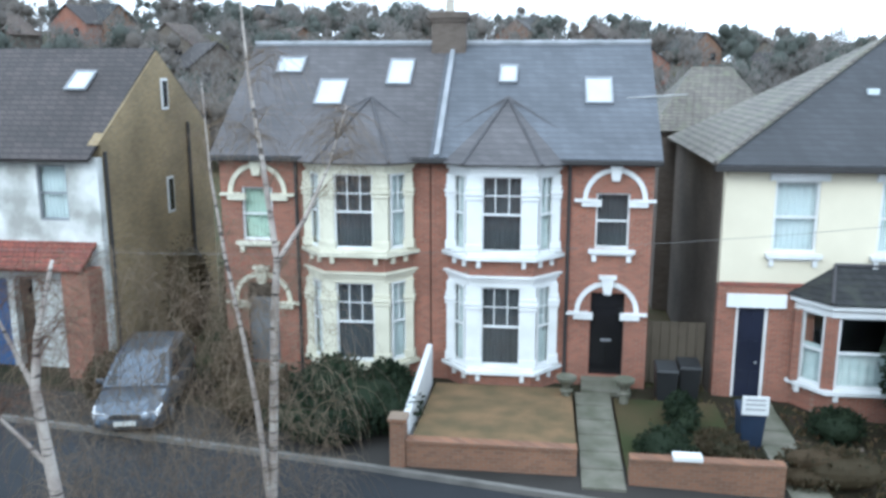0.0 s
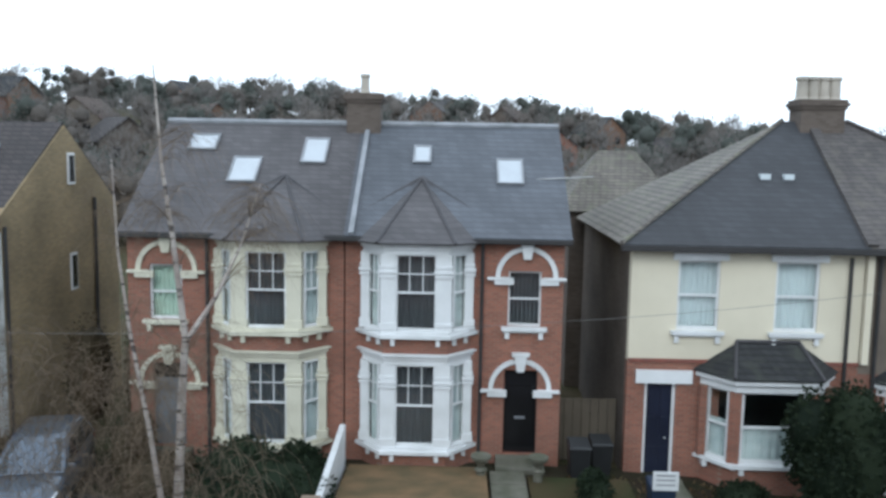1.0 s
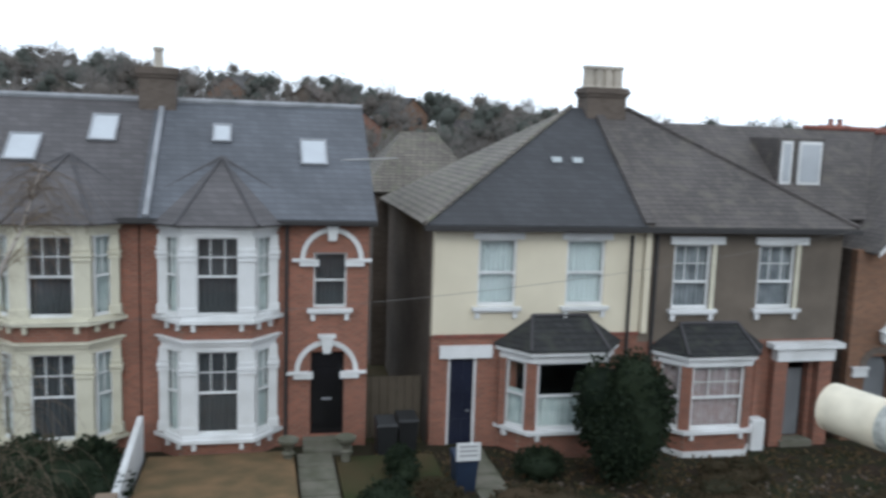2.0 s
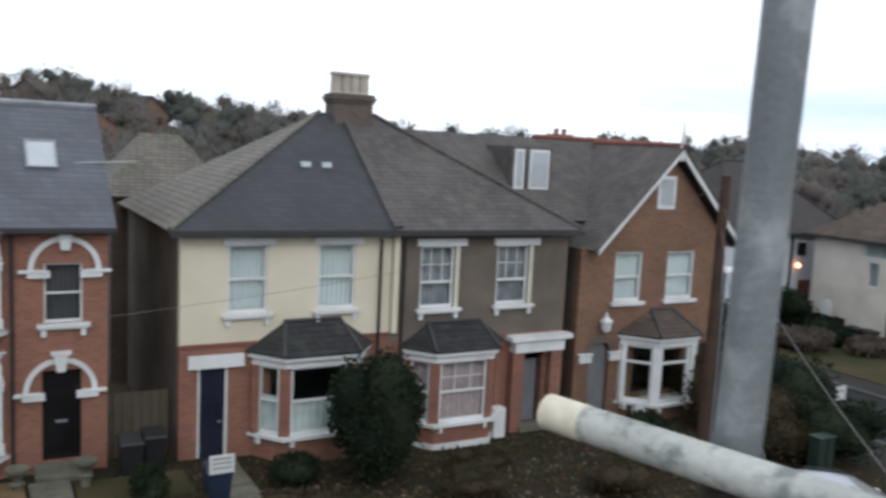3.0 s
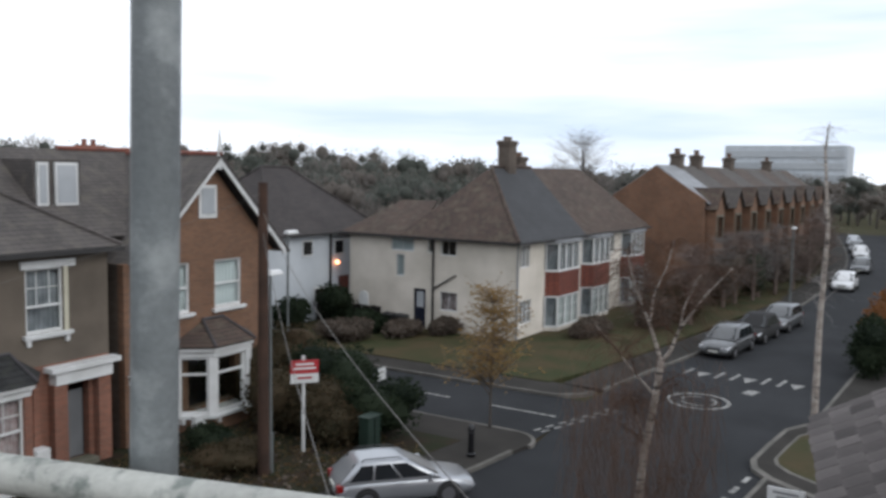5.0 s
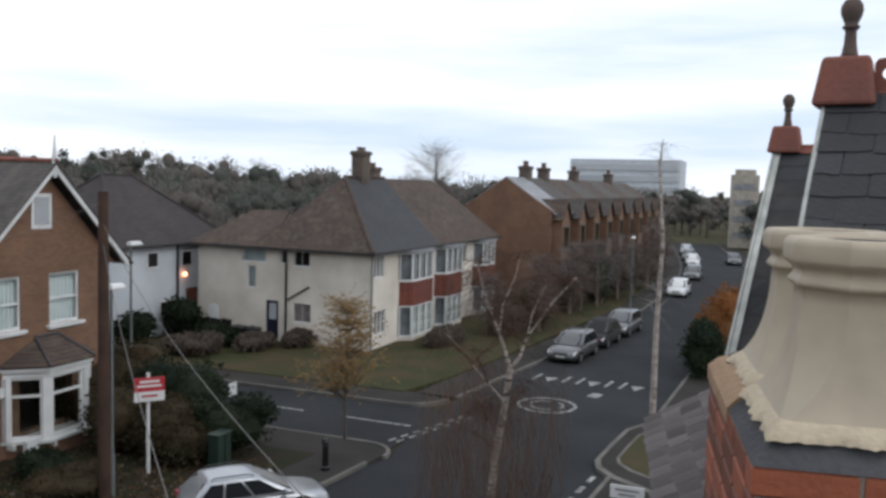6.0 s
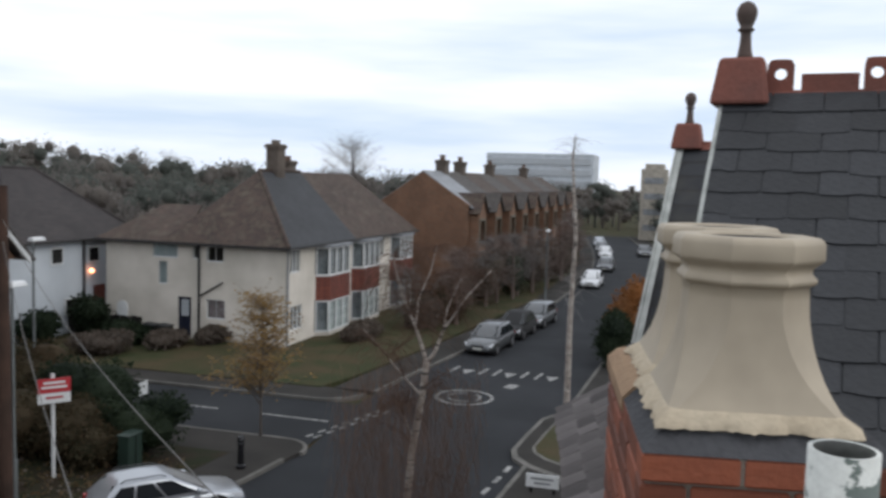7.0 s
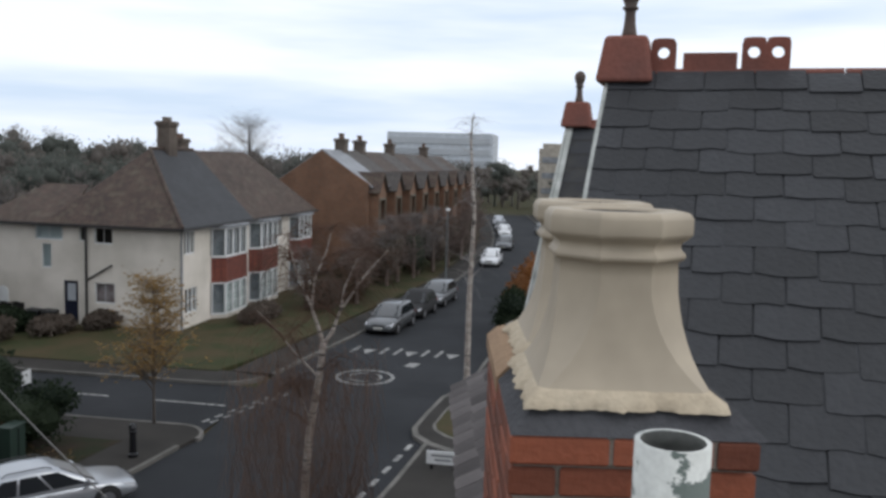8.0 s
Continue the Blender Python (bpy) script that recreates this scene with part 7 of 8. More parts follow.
for k in range(22):
    az, r = radians(-34 + 3.1 * k + rnd.uniform(-1, 1)), rnd.uniform(120, 215)
    far_house(r * math.sin(az), r * math.cos(az), -math.degrees(az) + rnd.uniform(-50, 50), (SOOTY, RED, BROWN, DASH)[k % 4], (BROWN_TILE, DARK_TILE, OLD_SLATE)[k % 3])

# ---- vehicles ----
TYRE = material("black tyre rubber", (0.02, 0.02, 0.021), 0.85)
ALLOY = material("silver alloy wheel", (0.5, 0.5, 0.52), 0.35, 0.9)
CAR_GLASS = material("dark tinted car glass", (0.02, 0.024, 0.028), 0.06, stain=0.1)
HEADLIGHT = material("clear headlamp", (0.75, 0.77, 0.8), 0.12, stain=0.1)
REAR_RED = material("red tail lamp", (0.3, 0.02, 0.02), 0.25)
PLATE = material("plain pale number plate", (0.65, 0.65, 0.6), 0.5)
TRIM = material("black plastic trim", (0.03, 0.03, 0.032), 0.6)


def car(label, m, paint, L=4.5, W=1.8, H=1.46, estate=True, rails=False, group="parked cars"):
    """x forward, z up from the road: lofted body with wheel arches, rounded glasshouse, glass, wheels, lamps."""
    c = thing("car", label, "car", group, m)
    h, belt = L / 2, 0.6 * H
    wheels = (-h + 0.84, h - 0.88)
    st = [(-h, 0.42, belt * 0.62, 0.40), (-h + 0.03, 0.34, belt * 0.8, 0.44), (-h + 0.1, 0.26, belt * 0.95, 0.465), (-h + 0.3, 0.22, belt, 0.485), (-h + 0.8, 0.2, belt * 1.01, 0.5), (-0.2, 0.19, belt * 1.0, 0.5), (h - 1.5, 0.19, belt * 0.985, 0.5),
          (h - 1.15, 0.19, belt * 0.96, 0.498), (h - 0.75, 0.2, belt * 0.91, 0.49), (h - 0.4, 0.21, belt * 0.84, 0.47), (h - 0.15, 0.23, belt * 0.75, 0.43), (h - 0.04, 0.26, belt * 0.66, 0.39), (h, 0.32, belt * 0.55, 0.36)]
    s = Shape()
    for x, zb, zt, hw in st:
        w = hw * W
        side = [(0.84, zb), (0.97, zb + 0.1), (1.0, zb + (zt - zb) * 0.42), (0.99, zb + (zt - zb) * 0.68), (0.96, zt - 0.09), (0.91, zt - 0.03), (0.8, zt), (0.4, zt + 0.025)]
        s.v += [(x, -w * k, z) for k, z in side] + [(x, w * k, z) for k, z in reversed(side)]
    n = 16
    for k in range(len(st) - 1):
        for j in range(n):
            q = (j + 1) % n
            s.f.append((k * n + j, k * n + q, (k + 1) * n + q, (k + 1) * n + j))
    s.f += [tuple(range(n)), tuple(range((len(st) - 1) * n, len(st) * n))]
    part("body", s, paint, c, "", True)
    # glasshouse: tailgate, roof and windscreen in one rounded shell
    x0, x1 = (-h + 0.12, -h + 0.62) if estate else (-h + 0.55, -h + 1.25)
    x2, x3 = h - 2.05, h - 1.1
    wb, wt = 0.462 * W, 0.375 * W
    wide = lambda z: wb + (wt - wb) * (z - belt) / (H - belt)
    line = [(x0, belt + 0.01), ((x0 + x1) / 2, (belt + H) / 2 - 0.01), (x1, H - 0.05), (x1 + 0.18, H - 0.01), ((x1 + x2) / 2, H + 0.015), (x2 - 0.25, H - 0.005), (x2, H - 0.05), ((x2 + x3) / 2, (belt + H) / 2 - 0.02), (x3, belt + 0.0)]
    s = Shape()
    for x, zt in line:
        lo = belt - 0.05
        side = [(wide(belt), lo)] + [(wide(belt + f * (zt - belt)), belt + f * (zt - belt)) for f in (0.0, 0.45, 0.84)] + [(wide(zt) - 0.035, belt + 0.955 * (zt - belt)), (wide(zt) - 0.11, zt), (wide(zt) * 0.45, zt + 0.012)]
        s.v += [(x, -y, z) for y, z in side] + [(x, y, z) for y, z in reversed(side)]
    n = 14
    for k in range(len(line) - 1):
        for j in range(n - 1):
            s.f.append((k * n + j, k * n + j + 1, (k + 1) * n + j + 1, (k + 1) * n + j))
    part("roof", s, paint, c, "", True)

    def pane(name, loop, mat):
        """A slightly proud sheet of glass through four corners."""
        s = Shape()
        p = [Vector(q) for q in loop]
        nrm = (p[1] - p[0]).cross(p[3] - p[0]).normalized()
        mid = sum(p, Vector()) / 4
        if nrm.dot(mid - Vector((mid.x * 0.3, 0, belt - 0.2))) < 0:
            nrm = -nrm
        s.hexa([q - nrm * 0.01 for q in p], [q + nrm * 0.012 for q in p])
        return part(name, s, mat, c)

    zb, zt = belt + 0.045, belt + 0.8 * (H - belt)
    rear = lambda z: x0 + (x1 - x0) * (z - belt) / (H - 0.05 - belt)
    front = lambda z: x3 + (x2 - x3) * (z - belt) / (H - 0.05 - belt)
    cuts = [0.0, 0.3, 0.64, 1.0]
    for sy in (-1, 1):
        for a, b in zip(cuts, cuts[1:]):
            lo0, lo1 = rear(zb) + 0.16, front(zb) - 0.2
            hi0, hi1 = rear(zt) + 0.12, front(zt) - 0.12
            g = 0.03
            pane("side_window", [(lo0 + (lo1 - lo0) * a + g, sy * wide(zb), zb), (lo0 + (lo1 - lo0) * b - g, sy * wide(zb), zb), (hi0 + (hi1 - hi0) * b - g, sy * wide(zt), zt), (hi0 + (hi1 - hi0) * a + g, sy * wide(zt), zt)], CAR_GLASS)
    for nm, f, za, zc in (("windscreen", front, belt + 0.03, H - 0.08), ("rear_window", rear, belt + 0.08, H - 0.1)):
        off = -0.005
        pane(nm, [(f(za), -wide(za) + 0.1, za + off), (f(za), wide(za) - 0.1, za + off), (f(zc), wide(zc) - 0.13, zc + off), (f(zc), -wide(zc) + 0.13, zc + off)], CAR_GLASS)
    for sy in (-1, 1):
        if rails:
            s = Shape()
            y = sy * (wt - 0.06)
            s.tube([(x1 + 0.1, y, H - 0.02), (x1 + 0.22, y, H + 0.045), (x2 - 0.3, y, H + 0.05), (x2 - 0.15, y, H - 0.01)], 0.016, 6)
            part("roof_rail", s, TRIM, c)
        s = Shape()
        y = sy * W * 0.5
        s.hexa([(h - 1.42, y - sy * 0.06, belt + 0.02), (h - 1.28, y - sy * 0.06, belt + 0.02), (h - 1.28, y - sy * 0.06, belt + 0.13), (h - 1.42, y - sy * 0.06, belt + 0.13)], [(h - 1.4, y + sy * 0.12, belt + 0.03), (h - 1.33, y + sy * 0.12, belt + 0.03), (h - 1.33, y + sy * 0.12, belt + 0.13), (h - 1.4, y + sy * 0.12, belt + 0.13)])
        soften(part("mirror", s, paint, c), 0.02)
        s = Shape()
        s.hexa([(h - 0.42, sy * W * 0.3, belt * 0.7), (h - 0.42, sy * W * 0.452, belt * 0.68), (h - 0.42, sy * W * 0.452, belt * 0.8), (h - 0.42, sy * W * 0.3, belt * 0.84)], [(h - 0.025, sy * W * 0.24, belt * 0.58), (h - 0.11, sy * W * 0.425, belt * 0.58), (h - 0.13, sy * W * 0.425, belt * 0.71), (h - 0.045, sy * W * 0.24, belt * 0.69)])
        part("headlight", s, HEADLIGHT, c)
        s = Shape()
        s.box(-h - 0.005, -h + 0.2, sy * W * 0.415 - 0.09, sy * W * 0.415 + 0.085, belt * 0.72, belt * 0.96)
        soften(part("tail_light", s, REAR_RED, c), 0.02)
        for z in (belt * 0.87,):
            for x in (-0.35, 0.55):
                s = Shape()
                s.box(x, x + 0.16, sy * W * 0.485 - 0.01, sy * W * 0.485 + 0.015, z, z + 0.025)
                part("door_handle", s, paint, c)
    s = Shape()
    s.box(h - 0.06, h + 0.012, -W * 0.2, W * 0.2, belt * 0.57, belt * 0.68)
    part("grille", s, TRIM, c)
    s = Shape()
    s.box(h - 0.06, h + 0.008, -W * 0.3, W * 0.3, 0.3, 0.36)
    part("air_intake", s, TRIM, c)
    s = Shape()
    s.box(h - 0.05, h + 0.03, -0.26, 0.26, 0.375, 0.485)
    part("number_plate", s, PLATE, c)
    s = Shape()
    s.box(-h - 0.02, -h + 0.05, -0.26, 0.26, 0.56, 0.67)
    part("number_plate", s, PLATE, c)
    for wx in wheels:
        for sy in (-1, 1):
            y = sy * (W / 2 - 0.1)
            s = Shape()
            s.tube([(wx, y - sy * 0.1, 0.33), (wx, sy * (W / 2 + 0.003), 0.33)], 0.365, 22)
            part("wheel_arch", s, TYRE, c)
            s = Shape()
            s.tube([(wx, y - sy * 0.1, 0.31), (wx, y - sy * 0.07, 0.31), (wx, y + sy * 0.09, 0.31), (wx, y + sy * 0.12, 0.31)], [0.28, 0.315, 0.315, 0.285], 22)
            w = part("tyre", s, TYRE, c)
            s = Shape()
            s.tube([(wx, y + sy * 0.1, 0.31), (wx, y + sy * 0.128, 0.31)], [0.21, 0.195], 14)
            part("rim", s, ALLOY, w)
    return c


SILVER = material("silver metallic car paint", (0.44, 0.46, 0.49), 0.3, 0.6, stain=0.08, coat=0.5)
SLATE_BLUE = material("blue-grey metallic car paint", (0.1, 0.125, 0.16), 0.3, 0.5, stain=0.1, coat=0.5)
GREY_PAINT = material("dark grey metallic car paint", (0.12, 0.125, 0.13), 0.3, 0.5, stain=0.1, coat=0.5)
WHITE_PAINT = material("white car paint", (0.75, 0.76, 0.77), 0.3, stain=0.08, coat=0.5)
car("silver estate car with roof rails leaving a driveway", pose(20.13, 13.17, level(21) - 0.08, 0, 0, -42), SILVER, 4.1, 1.68, 1.38, True, True)
car("blue-grey people carrier parked in a front garden", pose(-10.1, 20.2, -0.52, 0, 0, -78), SLATE_BLUE, 4.4, 1.8, 1.58, True, True)
for k, (x, y, p, lab) in enumerate(((46.9, 9.85, GREY_PAINT, "dark grey estate car parked at the kerb"), (51.8, 9.3, TYRE, "black hatchback parked at the kerb"), (56.6, 8.7, GREY_PAINT, "dark grey saloon car parked at the kerb"), (79.8, 7.3, WHITE_PAINT, "white hatchback parked at the kerb"), (95.5, 7.3, GREY_PAINT, "dark car parked at the kerb"), (112.5, 8.8, WHITE_PAINT, "white car parked far down the street"), (121, 10.0, GREY_PAINT, "dark car parked far down the street"), (132, 11.3, SILVER, "silver car parked far down the street"), (118, 4.0, GREY_PAINT, "dark car parked on the other kerb"))):
    car(lab, pose(x, y, level(x) - 0.1, 0, 0, 174 if x < 70 else (179 if x < 100 else 186)), p, 4.5 if k != 1 else 4.1, 1.8, 1.5, True, k == 0)
# ---- street furniture ----
STEEL = material("grey painted lamp steel", (0.22, 0.24, 0.24), 0.5, 0.3)


def street_lamp(x, y, top, arm):
    l = thing("street_lamp", "grey steel street lamp with a flat white head", "street lamp", "street lamps")
    s = Shape()
    s.tube([(x, y, -1.1), (x, y, 0.2), (x, y, 0.21), (x, y, top)], [0.09, 0.09, 0.055, 0.045], 10)
    post = part("post", s, STEEL, l)
    s = Shape()
    s.hexa([(x - 0.15, y - 0.15, top - 0.02), (x + arm, y - 0.15, top - 0.02), (x + arm, y + 0.15, top - 0.02), (x - 0.15, y + 0.15, top - 0.02)], [(x - 0.1, y - 0.1, top + 0.14), (x + arm - 0.1, y - 0.1, top + 0.14), (x + arm - 0.1, y + 0.1, top + 0.14), (x - 0.1, y + 0.1, top + 0.14)])
    soften(part("head", s, WHITE, l, "pale lamp head"), 0.04)


street_lamp(19.3, 17.5, 5.1, 0.5)
street_lamp(27.7, 24.2, 5.55, 0.6)
street_lamp(66, 9.6, 4.6, 0.6)
street_lamp(88, -2.0, 5.0, -0.6)
pole = thing("telegraph_pole", "dark brown wooden telegraph pole with wires", "telegraph pole")
s = Shape()
s.tube([(19.1, 17.6, -1.1), (19.1, 17.6, 7.9)], [0.19, 0.14], 12)
part("pole", s, material("creosoted pole wood", (0.085, 0.05, 0.037), 0.9, second=(0.05, 0.033, 0.026), grain=10, bump=0.6), pole)
WIRE = material("grey telephone wire", (0.16, 0.15, 0.14), 0.7)
for a, b, sag, far in (((19.1, 17.6, 7.0), (6.2, 2.9, 5.3), 0.5, 1.232), ((19.1, 17.6, 6.4), (6.4, 4.8, 4.9), 0.4, 1.501), ((19.1, 17.6, 7.6), (-14, 10, 6.2), 1.4, 1.0)):
    s = Shape()
    pts = [Vector(a).lerp(Vector(b), t) - Vector((0, 0, sag * 4 * t * max(1 - t, 0))) for t in span(0, far, 28)]
    s.tube(pts, 0.0075 if a[2] < 7.5 else 0.004, 5)
    part("wire", s, WIRE, pole)

agent = thing("sale_board", "red and white estate board on a white post", "sign")
s = Shape()
s.box(21.27, 21.35, 17.86, 17.94, -1.1, 2.2)
part("post", s, WHITE, agent)
SIGN_RED = material("red sign panel", (0.5, 0.03, 0.04), 0.5)
m = pose(21.31, 17.85, 0, 0, 0, -40)
for z0, z1, mm, n in ((1.62, 2.06, SIGN_RED, "red_panel"), (1.3, 1.615, WHITE, "white_panel")):
    s = Shape()
    s.box(-0.46, 0.46, -0.05, 0.0, z0, z1)
    part(n, s, mm, agent).matrix_basis = m
for z, w in ((1.9, 0.3), (1.76, 0.36), (1.44, 0.24)):
    s = Shape()
    s.box(-w, w, -0.056, -0.052, z, z + 0.07)
    part("lettering_bar", s, WHITE if z > 1.6 else SIGN_RED, agent).matrix_basis = m

yard = thing("yard_fence", "dark stained board fence beside the white house", "fence")
DARK_WOOD = material("dark stained fence wood", (0.03, 0.027, 0.025), 0.9, stain=0.5)
for k in range(14):
    s = Shape()
    s.box(40.9 + 0.03 * (k % 2), 40.94 + 0.03 * (k % 2), 28.6 + 0.36 * k, 28.94 + 0.36 * k, -1.1, 0.25 + 0.03 * math.sin(k * 2.1))
    part("board", s, DARK_WOOD, yard)
screen = thing("garden_arch", "small white painted gate panel behind the yard fence", "garden gate")
s = Shape()
s.hexa(*[[(x, y, z) for y, z in [(29.75, -1.1), (30.45, -1.1)] + [(30.1 + 0.35 * math.cos(t), 0.75 + 0.3 * math.sin(t)) for t in span(0, math.pi, 8)]] for x in (41.22, 41.27)])
part("panel", s, WHITE, screen)
bollard = thing("bollard", "black cast iron bollard with a banded head", "bollard")
s = Shape()
s.lathe((24.1, 13.07, -1.09), [(0.15, 0), (0.15, 0.12), (0.11, 0.15), (0.1, 0.75), (0.125, 0.78), (0.125, 0.84), (0.1, 0.86), (0.13, 0.95), (0.1, 1.06), (0.03, 1.1)], 14)
part("body", s, BLACK, bollard)
cabinet = thing("utility_cabinet", "dark green roadside utility cabinet", "cabinet")
s = Shape()
s.box(22.5, 23.2, 16.1, 16.5, -1.08, 0.05)
s.box(22.46, 23.24, 16.06, 16.54, 0.05, 0.1)
soften(part("body", s, material("dark green cabinet paint", (0.015, 0.035, 0.025), 0.5), cabinet), 0.02)
s = Shape()
s.box(22.83, 22.87, 16.085, 16.099, -1.0, 0.0)
part("door_seam", s, BLACK, cabinet)
plate = thing("street_sign", "white street name plate on two short posts", "sign")
for y in (3.1, 3.8):
    s = Shape()
    s.box(25.2, 25.28, y - 0.04, y + 0.04, level(25), level(25) + 0.62)
    part("post", s, BLACK, plate)
s = Shape()
s.box(25.14, 25.18, 2.95, 3.95, level(25) + 0.22, level(25) + 0.62)
part("panel", s, WHITE, plate)
for z, y0, y1 in ((0.46, 3.1, 3.8), (0.32, 3.2, 3.7)):
    s = Shape()
    s.box(25.128, 25.138, y0, y1, level(25) + z, level(25) + z + 0.06)
    part("lettering_bar", s, LEAD, plate)
notice = thing("junction_sign", "small white notice on a dark post at the corner", "sign")
s = Shape()
s.tube([(29.0 - 1.7, 19.0, -1.1), (27.3, 19.0, 0.2)], 0.04, 8)
part("post", s, BLACK, notice)
s = Shape()
s.box(27.05, 27.55, 18.92, 18.95, 0.0, 0.5)
part("panel", s, WHITE, notice)

# ---- front gardens ----
garden = thing("garden_wall", "low red brick front garden wall with end pillar", "garden wall", "front walls")
s = Shape()
s.box(-2.75, 1.0, 17.45, 17.68, -0.55, 0.1)
s.box(-2.75, 1.0, 17.42, 17.71, 0.1, 0.16)
part("wall", s, BROWN, garden)
s = Shape()
s.box(-3.1, -2.76, 17.38, 17.75, -0.55, 0.6)
s.box(-3.14, -2.72, 17.34, 17.79, 0.6, 0.68)
part("pillar", s, BROWN, garden)
garden2 = thing("garden_wall", "low red brick wall beside the concrete path", "garden wall", "front walls")
s = Shape()
s.box(2.1, 5.3, 17.25, 17.48, -0.62, 0.05)
s.box(2.1, 5.3, 17.22, 17.51, 0.05, 0.11)
part("wall", s, BROWN, garden2)
s = Shape()
s.box(3.0, 3.6, 17.2, 17.5, 0.112, 0.2)
part("coping_stone", s, WHITE, garden2)
s = Shape()
s.hexa([(-2.7, 17.7, -0.55), (1.0, 17.7, -0.55), (1.0, 22.2, -0.55), (-2.7, 22.2, -0.55)], [(-2.7, 17.7, 0.02), (1.0, 17.7, 0.02), (1.0, 22.2, -0.3), (-2.7, 22.2, -0.3)])
single("gravel_bed", s, MULCH, "ochre bark and gravel bed behind the wall", "garden", kind="structure")
s = Shape()
for k in range(6):
    s.box(1.1, 2.02, 16.9 + 0.86 * k, 17.75 + 0.86 * k, -0.6, -0.44 + 0.02 * k)
single("garden_path", s, CONCRETE, "grey concrete slab path to the front door", "path", kind="structure")
s = Shape()
for k in range(7):
    s.box(5.45, 6.3, 16.4 + 0.86 * k, 17.25 + 0.86 * k, -0.75, -0.6 + 0.008 * (k % 3))
single("cream_house_path", s, CONCRETE, "mossy slab path to the dark blue door", "path", kind="structure")
s = Shape()
s.hexa([(2.1, 17.5, -0.7), (4.75, 17.5, -0.7), (4.75, 21.9, -0.7), (2.1, 21.9, -0.7)], [(2.1, 17.5, -0.42), (4.75, 17.5, -0.46), (4.75, 21.9, -0.44), (2.1, 21.9, -0.4)])
single("grass_patch", s, GRASS, "rough mossy grass beside the front path", "grass", kind="structure")
fence = thing("boundary_wall", "white painted boundary wall sloping to the street", "garden wall")
s = Shape()
s.hexa([(-2.98, 18.4, -0.6), (-2.82, 18.4, -0.6), (-2.82, 22.4, -0.6), (-2.98, 22.4, -0.6)], [(-2.98, 18.4, 0.35), (-2.82, 18.4, 0.35), (-2.82, 22.4, 0.75), (-2.98, 22.4, 0.75)])
soften(part("wall", s, WHITE, fence), 0.02)


def wheelie(label, x, y, z, mat, lid):
    b = thing("wheelie_bin", label, "bin", "bins")
    s = Shape()
    s.hexa([(x - 0.23, y - 0.28, z + 0.06), (x + 0.23, y - 0.28, z + 0.06), (x + 0.23, y + 0.25, z + 0.06), (x - 0.23, y + 0.25, z + 0.06)], [(x - 0.29, y - 0.36, z + 0.98), (x + 0.29, y - 0.36, z + 0.98), (x + 0.29, y + 0.36, z + 0.98), (x - 0.29, y + 0.36, z + 0.98)])
    soften(part("body", s, mat, b), 0.02)
    s = Shape()
    s.hexa([(x - 0.31, y - 0.4, z + 0.985), (x + 0.31, y - 0.4, z + 0.985), (x + 0.31, y + 0.38, z + 1.02), (x - 0.31, y + 0.38, z + 1.02)], [(x - 0.27, y - 0.34, z + 1.03), (x + 0.27, y - 0.34, z + 1.03), (x + 0.27, y + 0.34, z + 1.09), (x - 0.27, y + 0.34, z + 1.09)])
    soften(part("lid", s, lid, b), 0.015)
    for q in (-0.2, 0.2):
        s = Shape()
        s.tube([(x + q - 0.03, y + 0.3, z + 0.1), (x + q + 0.03, y + 0.3, z + 0.1)], 0.1, 12)
        part("wheel", s, TYRE, b)
    return b


BIN_BLACK = material("black bin plastic", (0.016, 0.017, 0.018), 0.5)
BIN_BLUE = material("dark blue bin plastic", (0.02, 0.035, 0.07), 0.5)
wheelie("black wheelie bin standing in the side passage", 3.5, 22.3, -0.62, BIN_BLACK, BIN_BLACK)
wheelie("black wheelie bin standing in the side passage", 4.15, 22.7, -0.65, BIN_BLACK, BIN_BLACK)
wheelie("dark wheelie bin beside the white house", 40.8, 27.0, -1.08, BIN_BLACK, BIN_BLACK)
wheelie("dark wheelie bin beside the white house", 40.8, 27.9, -1.08, BIN_BLACK, BIN_BLACK)
bb = wheelie("blue recycling bin carrying a white lettered board", 5.15, 19.9, -0.72, BIN_BLUE, BIN_BLUE)
s = Shape()
s.box(4.85, 5.45, 19.46, 19.5, 0.3, 0.75)
part("board", s, WHITE, bb, "white board with grey lines")
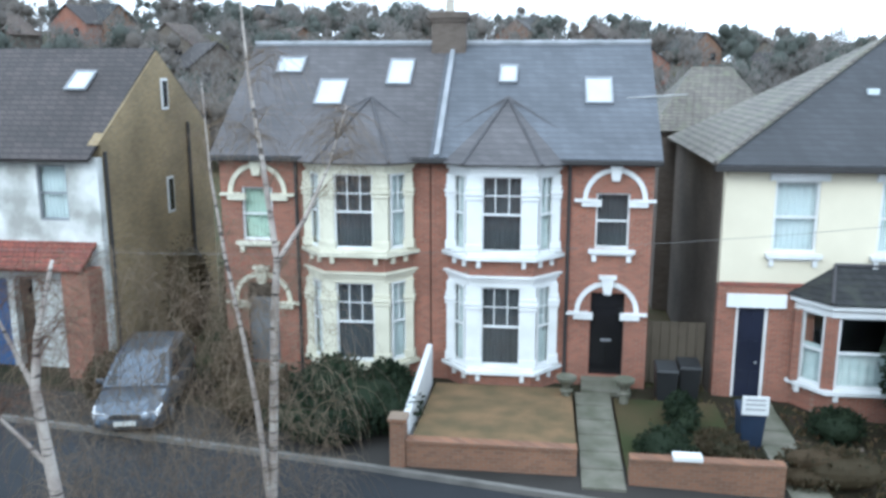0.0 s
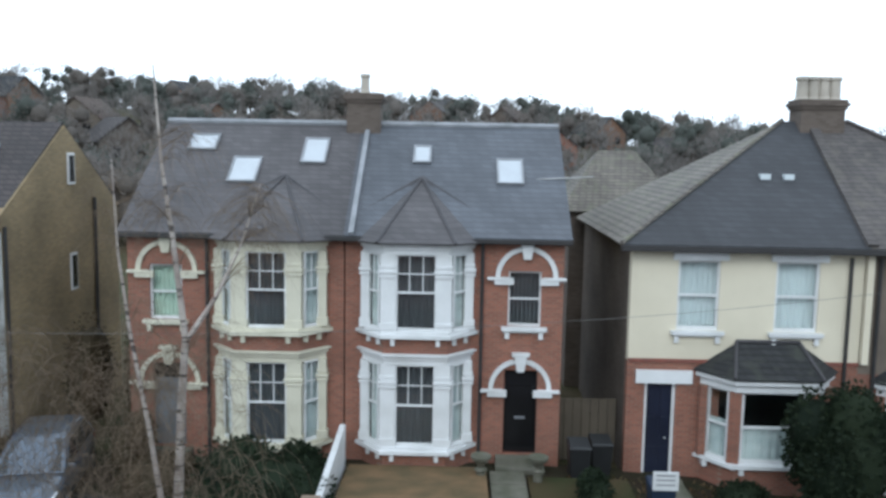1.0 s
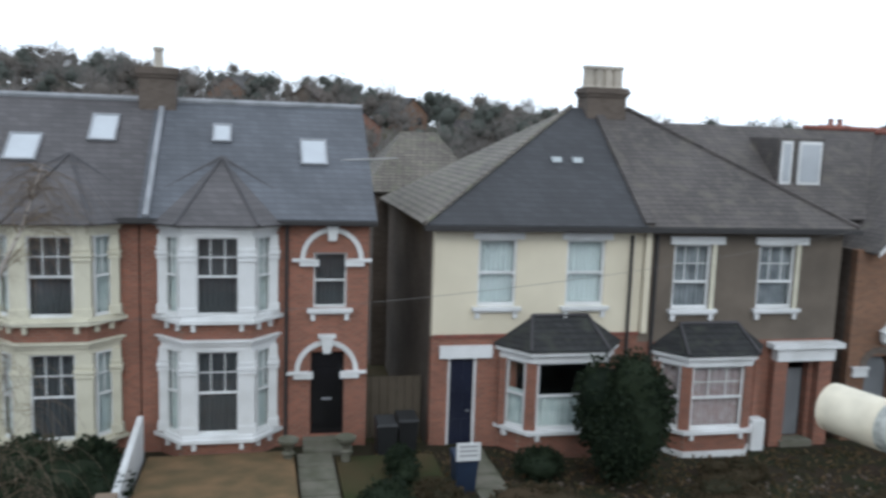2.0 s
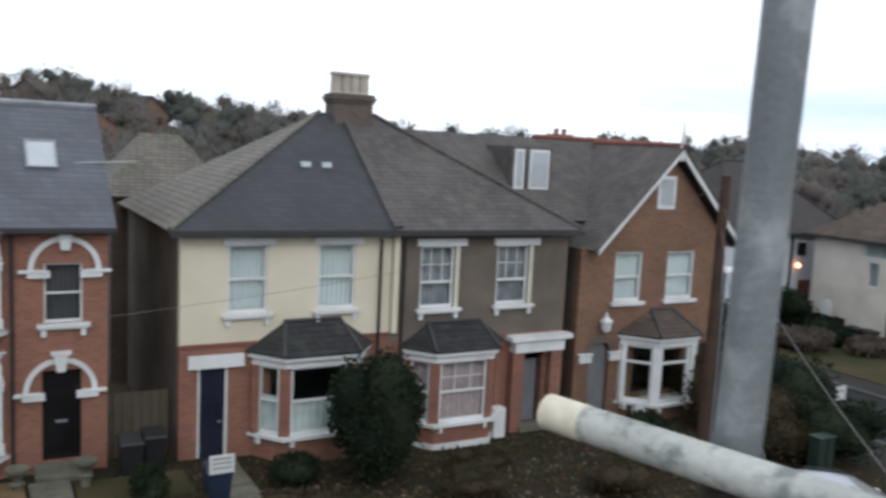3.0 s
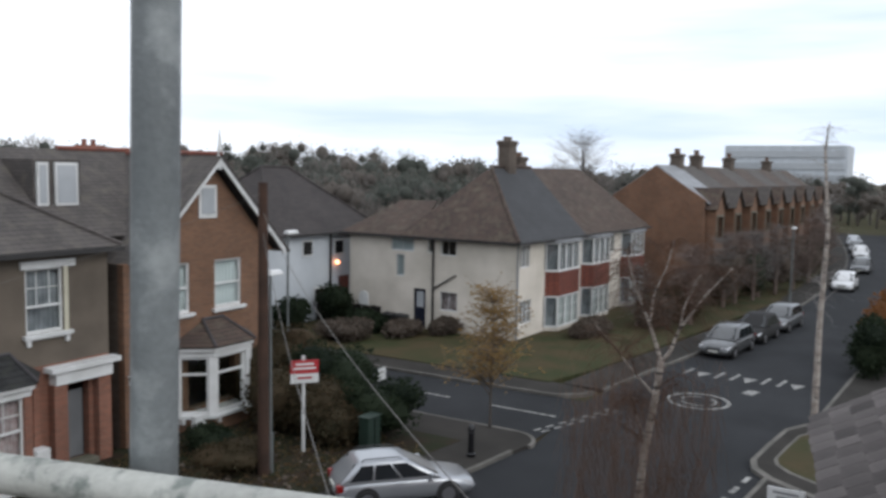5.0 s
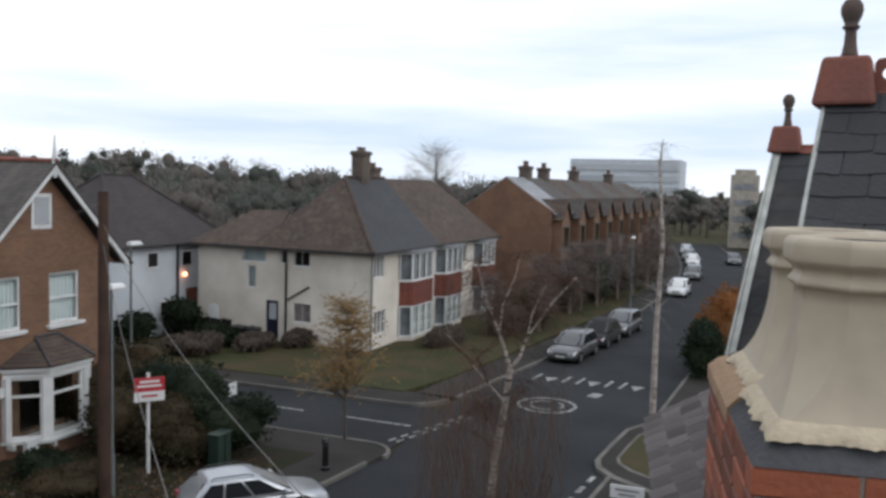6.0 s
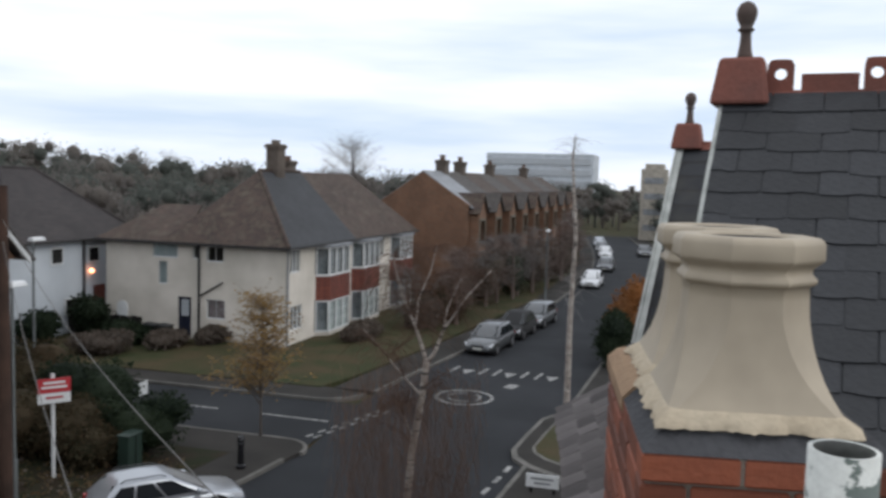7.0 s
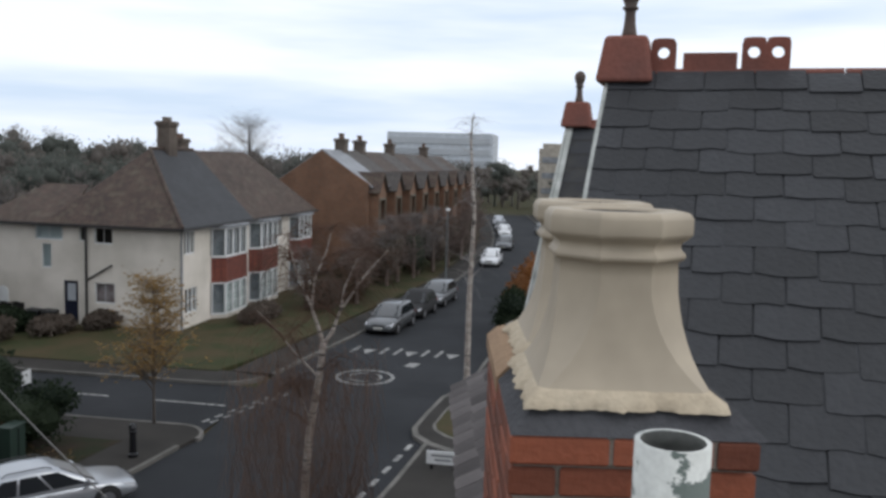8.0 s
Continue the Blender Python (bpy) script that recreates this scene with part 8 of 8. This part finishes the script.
for z in (0.42, 0.54, 0.65):
    s = Shape()
    s.box(4.93, 5.37, 19.452, 19.458, z, z + 0.035)
    part("lettering_bar", s, LEAD, bb)
for x in (0.85, 2.35):
    urn = thing("garden_urn", "weathered stone urn on a pedestal by the steps", "urn", "urns by the steps")
    s = Shape()
    s.lathe((x, 21.6, -0.62), [(0.2, 0), (0.2, 0.1), (0.12, 0.14), (0.12, 0.45), (0.18, 0.5), (0.08, 0.55), (0.12, 0.65), (0.26, 0.8), (0.28, 0.88), (0.2, 0.86)], 14)
    part("body", s, CONCRETE, urn)
gate = thing("side_gate", "weathered wooden gate across the side passage", "gate")
for k in range(7):
    s = Shape()
    s.box(3.05 + 0.25 * k, 3.28 + 0.25 * k, 24.0, 24.03, -0.7, 1.15)
    part("board", s, material("grey weathered wood", (0.12, 0.1, 0.075), 0.9) if k == 0 else bpy.data.materials["grey weathered wood"], gate)
rnd = random.Random(9)
lit = Shape()
for k in range(5200):
    x, y = rnd.uniform(3, 24), rnd.uniform(14.5, 22.4)
    if y < lerp(FAR, x) + 2.1 or 5.4 < x < 6.35:
        continue
    lit.leaf((x, y, level(x) + 0.035), (rnd.uniform(-1, 1), rnd.uniform(-1, 1), rnd.uniform(0, 0.8)), 0.04, rnd.uniform(0.08, 0.28))
single("garden_litter", lit, LITTER, "dead leaves and stalks on bare garden earth", "leaf litter", kind="stuff")
rub = Shape()
for k in range(420):
    x, y = rnd.gauss(15, 4.5), rnd.uniform(15.5, 20.5)
    if not 7 < x < 23 or y < lerp(FAR, x) + 2.3:
        continue
    e, z = rnd.uniform(0.03, 0.1), level(x) + 0.03
    ring = [(x + e * rnd.uniform(0.6, 1.3) * math.cos(t), y + e * rnd.uniform(0.6, 1.3) * math.sin(t)) for t in span(0, 5.2, 5)]
    rub.hexa([(a, b, z - 0.02) for a, b in ring], [(x + (a - x) * 0.6, y + (b - y) * 0.6, z + e * rnd.uniform(0.4, 0.9)) for a, b in ring])
single("garden_rubble", rub, RUBBLE, "broken bricks and stones strewn over the earth", "rubble", kind="stuff")
